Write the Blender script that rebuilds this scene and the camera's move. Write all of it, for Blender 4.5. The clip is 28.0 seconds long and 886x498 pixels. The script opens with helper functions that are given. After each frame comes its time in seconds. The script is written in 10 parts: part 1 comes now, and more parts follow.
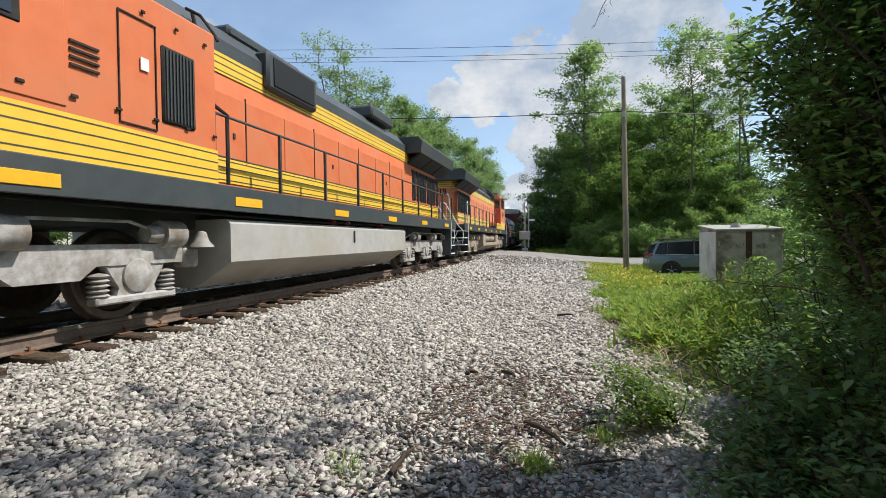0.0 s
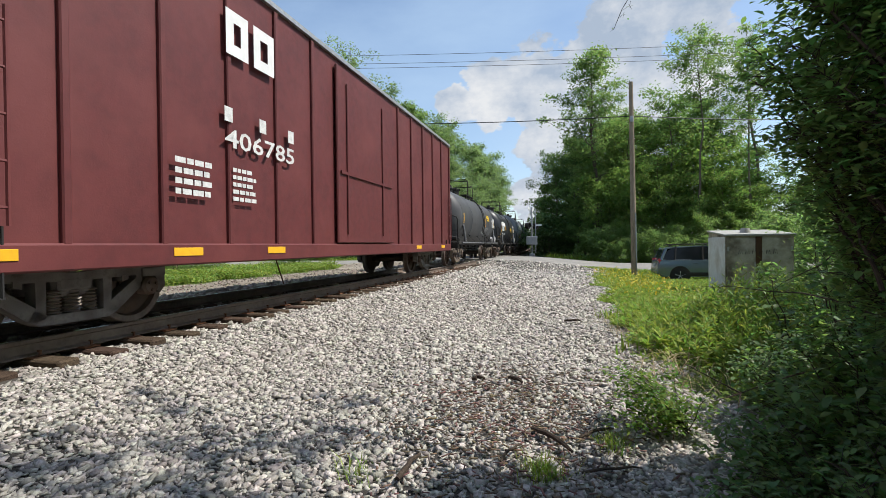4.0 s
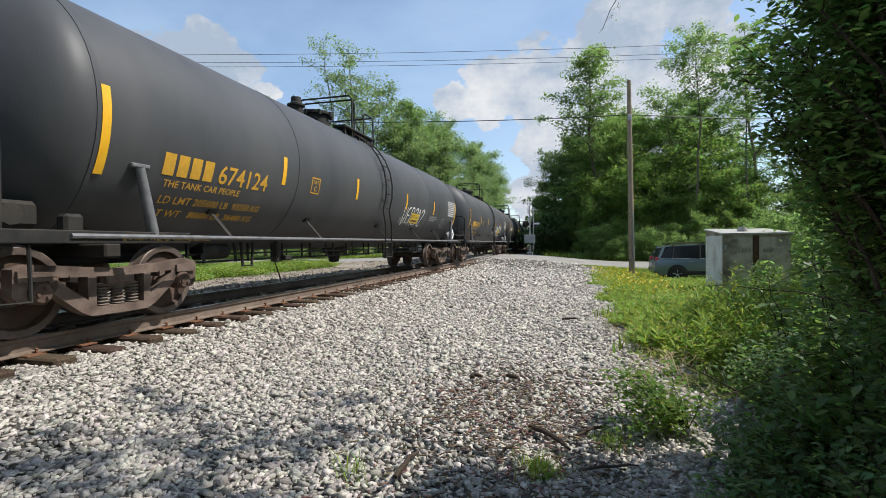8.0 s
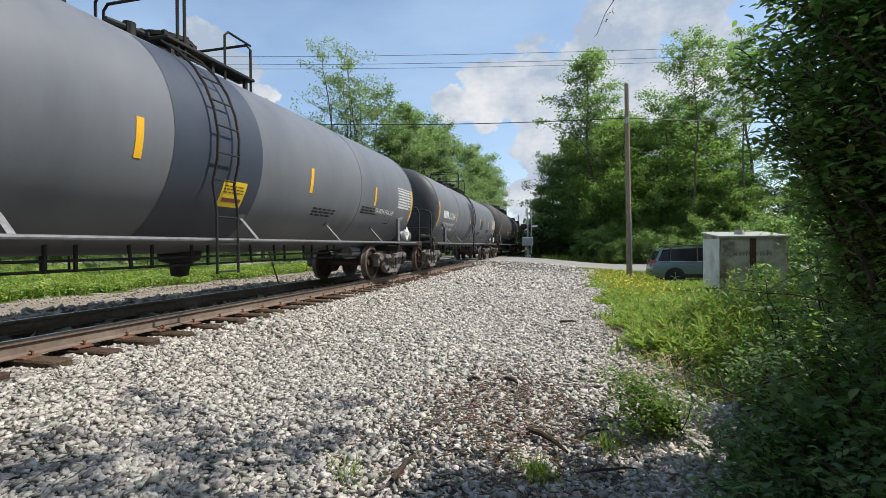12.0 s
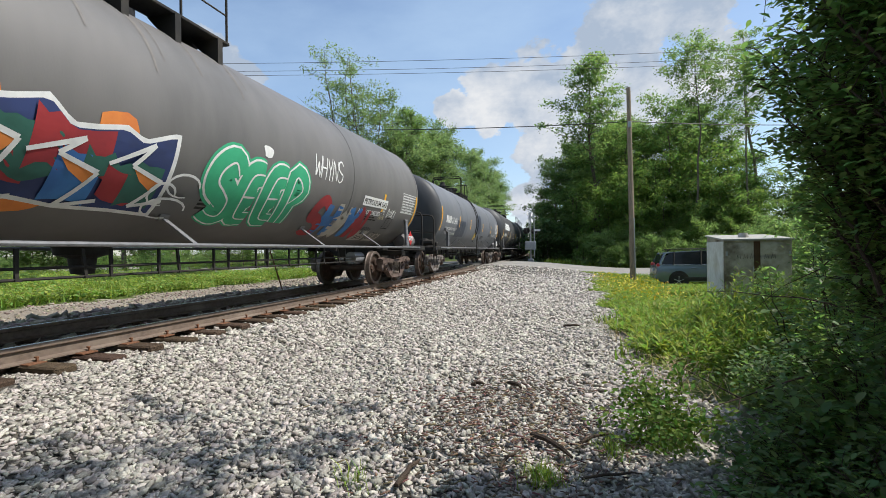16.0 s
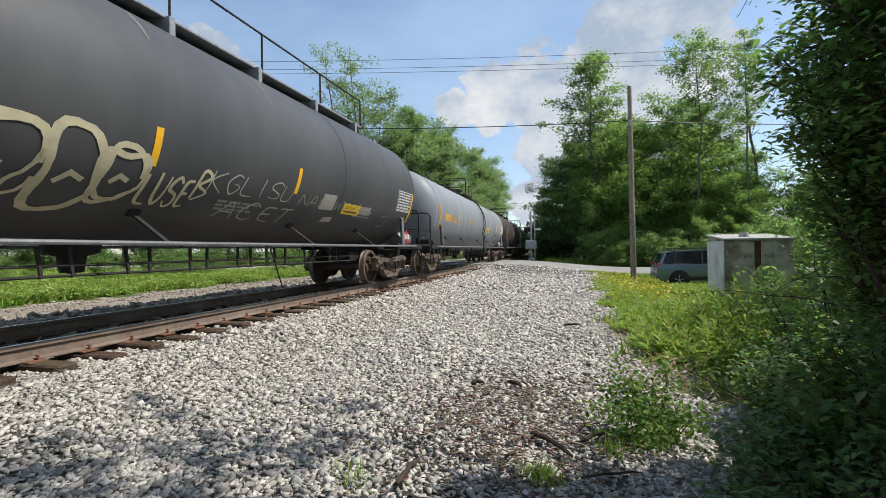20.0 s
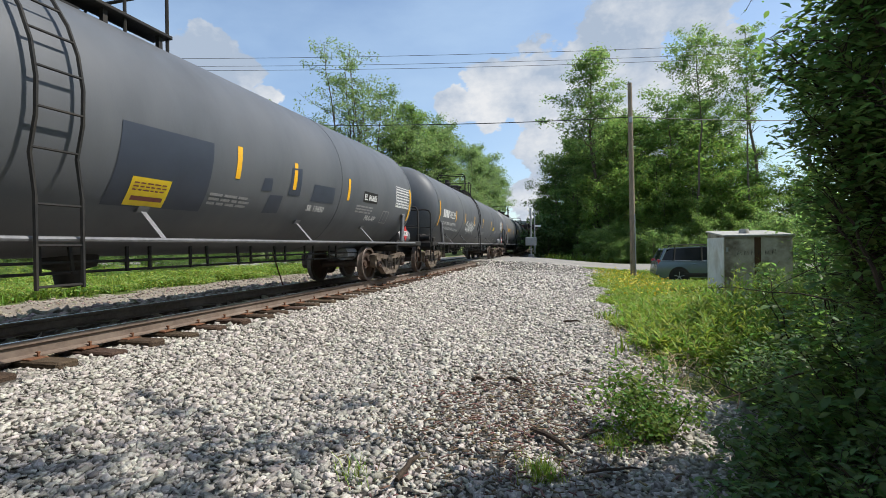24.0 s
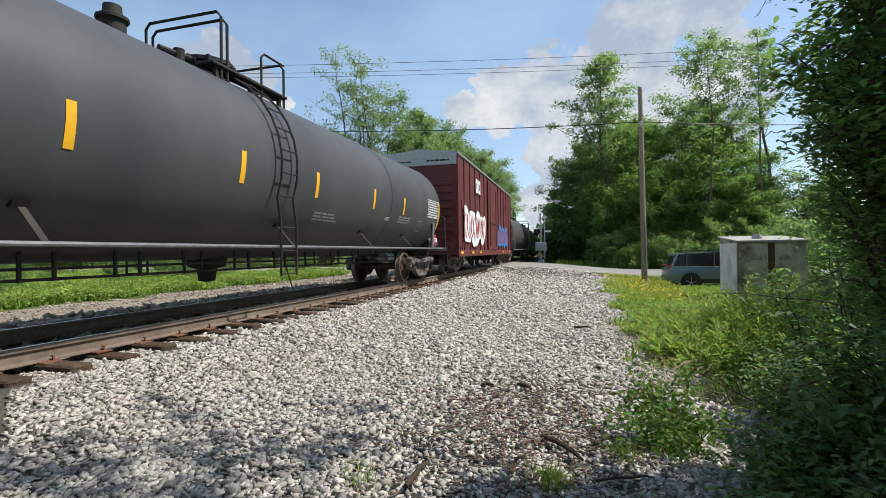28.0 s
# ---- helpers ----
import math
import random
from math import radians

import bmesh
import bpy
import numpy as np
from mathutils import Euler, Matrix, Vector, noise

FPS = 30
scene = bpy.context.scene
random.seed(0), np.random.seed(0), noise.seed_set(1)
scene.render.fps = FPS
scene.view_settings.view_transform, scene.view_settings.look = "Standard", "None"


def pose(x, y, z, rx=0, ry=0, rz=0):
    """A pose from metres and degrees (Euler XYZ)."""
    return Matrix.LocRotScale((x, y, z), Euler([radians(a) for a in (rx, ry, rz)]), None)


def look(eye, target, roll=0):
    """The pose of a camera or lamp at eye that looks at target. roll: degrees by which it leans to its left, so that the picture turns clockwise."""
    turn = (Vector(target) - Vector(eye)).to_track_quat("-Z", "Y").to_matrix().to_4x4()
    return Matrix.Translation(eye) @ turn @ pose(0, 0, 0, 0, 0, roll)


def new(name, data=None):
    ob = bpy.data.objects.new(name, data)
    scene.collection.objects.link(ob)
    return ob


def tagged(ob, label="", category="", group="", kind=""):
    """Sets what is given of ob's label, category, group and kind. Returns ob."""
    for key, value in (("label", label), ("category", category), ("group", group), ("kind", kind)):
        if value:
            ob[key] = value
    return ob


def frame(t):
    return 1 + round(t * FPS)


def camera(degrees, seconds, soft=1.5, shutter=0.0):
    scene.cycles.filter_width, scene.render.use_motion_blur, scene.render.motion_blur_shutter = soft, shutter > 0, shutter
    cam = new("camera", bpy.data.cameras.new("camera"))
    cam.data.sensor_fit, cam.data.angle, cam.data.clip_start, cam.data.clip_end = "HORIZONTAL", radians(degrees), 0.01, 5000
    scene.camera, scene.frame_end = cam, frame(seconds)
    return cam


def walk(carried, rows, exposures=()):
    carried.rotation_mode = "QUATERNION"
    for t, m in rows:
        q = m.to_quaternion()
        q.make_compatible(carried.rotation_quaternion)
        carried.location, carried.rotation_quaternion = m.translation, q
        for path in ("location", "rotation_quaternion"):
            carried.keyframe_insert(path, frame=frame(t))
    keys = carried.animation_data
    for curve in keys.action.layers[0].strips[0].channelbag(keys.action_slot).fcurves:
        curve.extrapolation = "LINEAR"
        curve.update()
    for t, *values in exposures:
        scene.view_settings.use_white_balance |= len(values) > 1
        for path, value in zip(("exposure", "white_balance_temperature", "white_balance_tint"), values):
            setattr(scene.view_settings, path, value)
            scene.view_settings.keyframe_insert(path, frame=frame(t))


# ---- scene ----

# World: x to the right of the track, y along the track away from the camera, z = 0 at the top of the rails.
EXPOSURE = 0.22
EYE = (0.0, 0.0, 0.895)
cam = camera(85.2, 28.0, 0.6, 0.0)

# seconds, turn to the left, tilt up, lean (degrees)
AIMS = [
    (0, 14.77, -1.02, -0.75), (0.5, 14.78, -0.68, -0.95), (1, 14.79, -0.42, -1.00),
    (1.5, 15.00, -0.24, -0.99), (2, 15.29, -0.10, -0.93), (2.5, 15.57, -0.07, -0.82),
    (3, 15.67, -0.17, -0.80), (3.5, 15.63, -0.32, -0.75), (5.5, 15.51, -0.47, -0.64),
    (6, 15.45, -0.49, -0.61), (6.5, 15.46, -0.51, -0.62), (7, 15.42, -0.57, -0.66),
    (7.5, 15.36, -0.58, -0.65), (8, 15.34, -0.61, -0.62), (8.5, 15.28, -0.64, -0.58),
    (9, 15.24, -0.55, -0.65), (9.5, 15.15, -0.45, -0.63), (10, 15.16, -0.32, -0.60),
    (10.5, 15.16, -0.23, -0.54), (11, 15.11, -0.23, -0.50), (11.5, 15.11, -0.30, -0.50),
    (12, 15.09, -0.32, -0.52), (12.5, 15.06, -0.33, -0.56), (14.5, 15.42, 0.06, -0.79),
    (15, 15.47, 0.03, -0.89), (15.5, 15.47, 0.10, -0.93), (16, 15.43, 0.22, -0.81),
    (16.5, 15.44, 0.36, -0.73), (17, 15.43, 0.41, -0.75), (17.5, 15.49, 0.46, -0.77),
    (18, 15.49, 0.45, -0.74), (18.5, 15.48, 0.35, -0.74), (19, 15.42, 0.25, -0.72),
    (19.5, 15.41, 0.16, -0.66), (20, 15.49, 0.09, -0.72), (20.5, 15.49, 0.01, -0.70),
    (21, 15.41, -0.19, -0.70), (21.5, 15.40, -0.25, -0.72), (23.5, 15.49, -0.22, -0.77),
    (24, 15.49, -0.30, -0.74), (24.5, 15.52, -0.22, -0.79), (25, 15.59, -0.06, -0.69),
    (25.5, 15.70, 0.10, -0.74), (26, 15.90, 0.23, -0.71), (26.5, 16.10, 0.29, -0.77),
    (27, 16.17, 0.24, -0.76), (27.5, 16.28, 0.26, -0.73), (28, 16.61, 0.35, -0.71),
]
walk(cam, [(t, pose(*EYE, 90 + tilt, 0, turn) @ pose(0, 0, 0, 0, 0, lean)) for t, turn, tilt, lean in AIMS],
     exposures=[(0.0, EXPOSURE), (28.0, EXPOSURE)])
# ---- camera end ----

# ---------------------------------------------------------------- light
SUN_AZ = 72.0    # degrees from +y towards +x
SUN_EL = 53.0
world = bpy.data.worlds.new("world")
scene.world = world
world.use_nodes = True


def build_sky():
    nt = world.node_tree
    n, link = nt.nodes, nt.links
    n.clear()
    out, bg = n.new("ShaderNodeOutputWorld"), n.new("ShaderNodeBackground")
    sky = n.new("ShaderNodeTexSky")
    sky.sky_type, sky.sun_disc = "NISHITA", False
    sky.sun_elevation, sky.sun_rotation = radians(SUN_EL), radians(SUN_AZ)
    sky.air_density, sky.dust_density, sky.ozone_density = 1.0, 0.6, 1.6
    co = n.new("ShaderNodeTexCoord")

    def math_node(op, a, b=None, c=None):
        m = n.new("ShaderNodeMath")
        m.operation = op
        for i, v in enumerate((a, b, c)):
            if v is None:
                continue
            if isinstance(v, (int, float)):
                m.inputs[i].default_value = v
            else:
                link.new(v, m.inputs[i])
        return m.outputs[0]

    def vec(op, a, b):
        m = n.new("ShaderNodeVectorMath")
        m.operation = op
        for i, v in enumerate((a, b)):
            if isinstance(v, tuple):
                m.inputs[i].default_value = v
            else:
                link.new(v, m.inputs[i])
        return m

    def noise_tex(scale, detail, rough, vector, lac=2.0):
        t = n.new("ShaderNodeTexNoise")
        t.inputs["Scale"].default_value, t.inputs["Detail"].default_value = scale, detail
        t.inputs["Roughness"].default_value = rough
        t.inputs["Lacunarity"].default_value = lac
        link.new(vector, t.inputs["Vector"])
        return t.outputs["Fac"]

    way = co.outputs["Generated"]
    # heaped clouds: soft balls round the directions where they stand, broken up by noise
    total = None
    for az, el, size, squash in CLOUDS:
        a, e = radians(az), radians(el)
        centre = (math.sin(a) * math.cos(e), math.cos(a) * math.cos(e), math.sin(e))
        off = vec("SUBTRACT", way, centre)
        off = vec("MULTIPLY", off.outputs[0], (1, 1, squash))
        length = vec("LENGTH", off.outputs[0], (0, 0, 0)).outputs["Value"]
        ball = math_node("SUBTRACT", 1.0, math_node("DIVIDE", length, size))
        total = ball if total is None else math_node("SMOOTH_MAX", total, ball, 0.25)
    low = vec("MULTIPLY", way, (1, 1, 1.5)).outputs[0]
    puffs = noise_tex(10.0, 11, 0.58, low)
    fine = noise_tex(22.0, 8, 0.62, low)
    field = math_node("ADD", total, math_node("MULTIPLY", math_node("SUBTRACT", puffs, 0.5), 1.6))
    field = math_node("ADD", field, math_node("MULTIPLY", math_node("SUBTRACT", fine, 0.5), 0.55))
    cover = n.new("ShaderNodeMapRange")
    cover.interpolation_type = "SMOOTHSTEP"
    cover.inputs["From Min"].default_value, cover.inputs["From Max"].default_value = 0.07, 0.19
    link.new(field, cover.inputs["Value"])
    # thin veil of high haze
    veil = noise_tex(2.2, 6, 0.55, vec("MULTIPLY", way, (1.0, 1.6, 3.0)).outputs[0])
    thin = n.new("ShaderNodeMapRange")
    thin.inputs["From Min"].default_value, thin.inputs["From Max"].default_value = 0.30, 0.70
    thin.inputs["To Max"].default_value = 0.5
    link.new(veil, thin.inputs["Value"])
    # grey undersides and shaded folds
    fold = noise_tex(6.0, 7, 0.6, vec("ADD", low, (0.03, 0.02, 0.06)).outputs[0])
    shade = n.new("ShaderNodeMapRange")
    shade.inputs["From Min"].default_value, shade.inputs["From Max"].default_value = 0.40, 0.62
    link.new(fold, shade.inputs["Value"])
    tone = n.new("ShaderNodeMixRGB")
    tone.inputs[1].default_value, tone.inputs[2].default_value = (*CLOUD_DARK, 1), (*CLOUD_LIGHT, 1)
    link.new(shade.outputs[0], tone.inputs[0])
    mix = n.new("ShaderNodeMixRGB")
    mix.inputs[2].default_value = (*VEIL, 1)
    link.new(thin.outputs[0], mix.inputs[0])
    link.new(sky.outputs[0], mix.inputs[1])
    mix2 = n.new("ShaderNodeMixRGB")
    link.new(cover.outputs[0], mix2.inputs[0])
    link.new(mix.outputs[0], mix2.inputs[1])
    link.new(tone.outputs[0], mix2.inputs[2])
    link.new(mix2.outputs[0], bg.inputs[0])
    bg.inputs[1].default_value = SKY_STRENGTH
    link.new(bg.outputs[0], out.inputs[0])


SKY_STRENGTH = 0.15
CLOUD_LIGHT, CLOUD_DARK, VEIL = (4.7, 4.8, 4.95), (2.45, 2.95, 3.7), (3.2, 4.3, 5.6)
# azimuth (from +y towards +x), height (degrees), radius, squash of height
CLOUDS = [(-13.8, 16.5, 0.045, 1.0), (-9.5, 17.5, 0.07, 1.0), (-5, 18, 0.085, 1.0), (0, 17, 0.10, 1.0), (6, 17, 0.11, 1.0), (12, 15, 0.11, 1.0), (6, 23, 0.10, 1.0), (11, 25, 0.10, 1.0), (-3, 11, 0.075, 1.1),
          (2, 8, 0.085, 1.1), (-5, 5.5, 0.06, 1.2), (9, 9, 0.10, 1.1), (-44.3, 19.5, 0.055, 1.2), (-41, 20, 0.062, 1.2), (-38.3, 18.5, 0.055, 1.4), (-35.3, 16.6, 0.042, 1.7), (-47.3, 19, 0.038, 1.3), (-58, 17.5, 0.05, 2.0),
          (-72, 25, 0.1, 1.5), (38, 25, 0.2, 1.4), (-95, 24, 0.2, 1.6), (100, 30, 0.25, 1.4), (160, 20, 0.25, 1.5), (-150, 28, 0.3, 1.5)]
build_sky()

sun_data = bpy.data.lights.new("sun", "SUN")
sun_data.energy, sun_data.angle, sun_data.color = 4.7, radians(0.55), (1.0, 0.962, 0.895)
sun = new("sun", sun_data)
SUN_WAY = Vector((math.sin(radians(SUN_AZ)) * math.cos(radians(SUN_EL)), math.cos(radians(SUN_AZ)) * math.cos(radians(SUN_EL)), math.sin(radians(SUN_EL))))
sun.matrix_world = look(SUN_WAY * 60, (0, 0, 0))

# ---------------------------------------------------------------- materials


def material(name, base, rough=0.6, metal=0.0, dark=None, scale=8.0, amount=0.5, bump=0.0, bump_scale=60.0, spec=0.5,
             coarse=None, coarse_scale=0.7, island=0.0, each=0.0, stretch=(1, 1, 1), where="Object", see=0.0):
    """A surface with two scales of variation, fine relief and, where asked, variation by piece or by thing."""
    mat = bpy.data.materials.new(name)
    mat.use_nodes = True
    nt = mat.node_tree
    n, link = nt.nodes, nt.links
    bsdf = n["Principled BSDF"]
    bsdf.inputs["Roughness"].default_value, bsdf.inputs["Metallic"].default_value = rough, metal
    bsdf.inputs["Specular IOR Level"].default_value = spec
    co = n.new("ShaderNodeTexCoord")
    at = n.new("ShaderNodeMapping")
    at.inputs["Scale"].default_value = stretch
    link.new(co.outputs[where], at.inputs[0])

    def tex(s, detail=6.0, r=0.6):
        t = n.new("ShaderNodeTexNoise")
        t.inputs["Scale"].default_value, t.inputs["Detail"].default_value, t.inputs["Roughness"].default_value = s, detail, r
        link.new(at.outputs[0], t.inputs["Vector"])
        return t.outputs["Fac"]

    def ramp(value, lo, hi):
        m = n.new("ShaderNodeMapRange")
        m.inputs["From Min"].default_value, m.inputs["From Max"].default_value = lo, hi
        link.new(value, m.inputs["Value"])
        return m.outputs[0]

    def mix(fac, a, b, kind="MIX"):
        m = n.new("ShaderNodeMixRGB")
        m.blend_type = kind
        for i, v in enumerate((fac, a, b)):
            if isinstance(v, tuple):
                m.inputs[i].default_value = (*v, 1)
            elif isinstance(v, (int, float)):
                m.inputs[i].default_value = v
            else:
                link.new(v, m.inputs[i])
        return m.outputs[0]

    dark = dark or tuple(c * 0.55 for c in base)
    fine = ramp(tex(scale), 0.5 - 0.5 * (1 - amount) - 0.05, 0.62)
    col = mix(fine, dark, base)
    if coarse:
        col = mix(ramp(tex(coarse_scale, 4), 0.45, 0.68), col, coarse)
    if island or each:
        if island:
            g = n.new("ShaderNodeNewGeometry")
            rnd, k = g.outputs["Random Per Island"], island
        else:
            g = n.new("ShaderNodeObjectInfo")
            rnd, k = g.outputs["Random"], each
        hsv = n.new("ShaderNodeHueSaturation")
        m = n.new("ShaderNodeMapRange")
        m.inputs["To Min"].default_value, m.inputs["To Max"].default_value = 1 - k, 1 + k
        link.new(rnd, m.inputs["Value"])
        link.new(m.outputs[0], hsv.inputs["Value"])
        h = n.new("ShaderNodeMath")
        h.operation = "MULTIPLY"
        link.new(rnd, h.inputs[0])
        h.inputs[1].default_value = 7.31
        fr = n.new("ShaderNodeMath")
        fr.operation = "FRACT"
        link.new(h.outputs[0], fr.inputs[0])
        hm = n.new("ShaderNodeMapRange")
        hm.inputs["To Min"].default_value, hm.inputs["To Max"].default_value = 0.5 - 0.035 * k / 0.3, 0.5 + 0.035 * k / 0.3
        link.new(fr.outputs[0], hm.inputs["Value"])
        link.new(hm.outputs[0], hsv.inputs["Hue"])
        link.new(col, hsv.inputs["Color"])
        col = hsv.outputs[0]
    link.new(col, bsdf.inputs["Base Color"])
    if bump:
        b = n.new("ShaderNodeBump")
        b.inputs["Strength"].default_value, b.inputs["Distance"].default_value = bump, 0.02
        link.new(tex(bump_scale), b.inputs["Height"])
        link.new(b.outputs[0], bsdf.inputs["Normal"])
    rr = n.new("ShaderNodeMapRange")
    rr.inputs["To Min"].default_value, rr.inputs["To Max"].default_value = max(0.02, rough - 0.1), min(1, rough + 0.1)
    link.new(tex(scale * 1.7), rr.inputs["Value"])
    link.new(rr.outputs[0], bsdf.inputs["Roughness"])
    if see:
        tr = n.new("ShaderNodeBsdfTranslucent")
        warm = mix(1.0, col, (1.15, 1.28, 0.70), "MULTIPLY")
        link.new(warm, tr.inputs[0])
        ms = n.new("ShaderNodeMixShader")
        ms.inputs[0].default_value = see
        link.new(bsdf.outputs[0], ms.inputs[1])
        link.new(tr.outputs[0], ms.inputs[2])
        link.new(ms.outputs[0], n["Material Output"].inputs[0])
    return mat


def glass(name, tint=(0.02, 0.025, 0.03)):
    return material(name, tint, 0.08, 0.0, tint, 3, 0.2, spec=0.8)


# stone bed painted near black, in place of the shade in gaps between stones
M_BED_SHADE = material("crushed_stone_bed_gap_shade", (0.07, 0.062, 0.054), 0.95, 0, (0.02, 0.018, 0.016), 60, 0.7, 0.9, 40, 0.2, (0.13, 0.115, 0.095), 0.6)
M_STONE = material("limestone_ballast", (0.47, 0.435, 0.385), 0.9, 0, (0.28, 0.255, 0.222), 40, 0.6, 0.5, 90, 0.25, island=0.42)
M_STONE_DUSTY = material("dusty_brown_ballast", (0.30, 0.252, 0.195), 0.92, 0, (0.18, 0.148, 0.112), 40, 0.6, 0.5, 90, 0.2, island=0.5)
M_DIRT = material("dry_dirt", (0.29, 0.245, 0.19), 0.97, 0, (0.14, 0.112, 0.083), 22, 0.6, 0.9, 50, 0.15, (0.33, 0.29, 0.235), 0.6)
M_SOIL = material("grassy_soil", (0.10, 0.13, 0.035), 0.97, 0, (0.05, 0.06, 0.02), 5, 0.6, 0.6, 30, 0.1, (0.13, 0.17, 0.04), 0.12)
M_ASPHALT = material("worn_asphalt", (0.27, 0.255, 0.23), 0.93, 0, (0.19, 0.18, 0.165), 60, 0.6, 0.3, 120, 0.25, (0.31, 0.29, 0.255), 0.5)
M_RAIL = material("rusty_rail_steel", (0.19, 0.14, 0.108), 0.75, 0.1, (0.115, 0.085, 0.066), 20, 0.6, 0.3, 90, 0.4, (0.24, 0.19, 0.15), 1.5)
M_RAILTOP = material("polished_rail_head", (0.55, 0.55, 0.56), 0.28, 0.9, (0.4, 0.4, 0.41), 40, 0.4)
M_TIE = material("weathered_timber", (0.13, 0.088, 0.06), 0.9, 0, (0.045, 0.03, 0.022), 9, 0.7, 0.8, 40, 0.2, each=0.14, stretch=(1, 7, 7))
M_RUSTIRON = material("rusted_iron", (0.21, 0.095, 0.05), 0.85, 0.1, (0.10, 0.05, 0.03), 30, 0.6, 0.4, 120, 0.3)
M_BARK = material("grey_bark", (0.17, 0.14, 0.11), 0.95, 0, (0.07, 0.055, 0.045), 10, 0.7, 0.9, 30, 0.2, each=0.3, stretch=(4, 4, 0.8))
M_TWIG = material("dark_twig_bark", (0.075, 0.055, 0.04), 0.92, 0, (0.035, 0.025, 0.02), 20, 0.7, 0.6, 60, 0.2)
M_LEAF_A = material("ash_leaf", (0.20, 0.272, 0.13), 0.5, 0, (0.145, 0.21, 0.10), 2, 0.6, 0, 40, 0.4, island=0.35, see=0.78)
M_LEAF_B = material("maple_leaf", (0.20, 0.28, 0.128), 0.5, 0, (0.145, 0.22, 0.098), 2, 0.6, 0, 40, 0.4, island=0.35, see=0.78)
M_YOUNG = material("young_maple_leaf", (0.20, 0.28, 0.105), 0.5, 0, (0.145, 0.215, 0.078), 2, 0.6, 0, 40, 0.4, island=0.35, see=0.75)
# darker copy of the leaf colours, with the wood's inner shade painted in
M_LEAF_SHADE = material("shade_dark_wood_leaf", (0.12, 0.185, 0.075), 0.6, 0, (0.085, 0.14, 0.055), 2, 0.6, 0, 40, 0.3, island=0.35, see=0.45)
M_BUSH = material("shrub_leaf", (0.18, 0.27, 0.105), 0.5, 0, (0.13, 0.21, 0.08), 2, 0.6, 0, 40, 0.4, island=0.35, see=0.62)
M_SAPLING = material("sapling_leaf", (0.16, 0.25, 0.05), 0.6, 0, (0.11, 0.19, 0.035), 2, 0.6, 0, 40, 0.2, island=0.35, see=0.5)
M_WEED = material("broad_weed_leaf", (0.27, 0.345, 0.085), 0.6, 0, (0.17, 0.235, 0.055), 2, 0.6, 0, 40, 0.25, island=0.45, see=0.45)
M_LEAF_D = material("pale_maple_leaf", (0.215, 0.28, 0.165), 0.5, 0, (0.155, 0.22, 0.125), 2, 0.6, 0, 40, 0.4, island=0.35, see=0.66)
M_GRASS = material("meadow_grass", (0.235, 0.315, 0.05), 0.6, 0, (0.155, 0.235, 0.04), 1.2, 0.6, 0, 40, 0.3, island=0.35, see=0.35)
M_STRAW = material("dry_straw", (0.42, 0.33, 0.18), 0.8, 0, (0.28, 0.2, 0.1), 3, 0.6, island=0.3)
M_FLOWER = material("yellow_blossom", (0.62, 0.48, 0.03), 0.6, 0, (0.5, 0.36, 0.02), 3, 0.5, island=0.2, see=0.2)
M_POLE = material("old_pole_wood", (0.36, 0.28, 0.205), 0.9, 0, (0.18, 0.135, 0.095), 6, 0.7, 0.7, 25, 0.2, stretch=(9, 9, 0.5))
M_GALV = material("galvanised_steel", (0.42, 0.43, 0.43), 0.5, 0.6, (0.3, 0.31, 0.31), 12, 0.6, 0.1, 60)
M_WIRE = material("black_cable", (0.02, 0.02, 0.02), 0.6)

# ---------------------------------------------------------------- building helpers


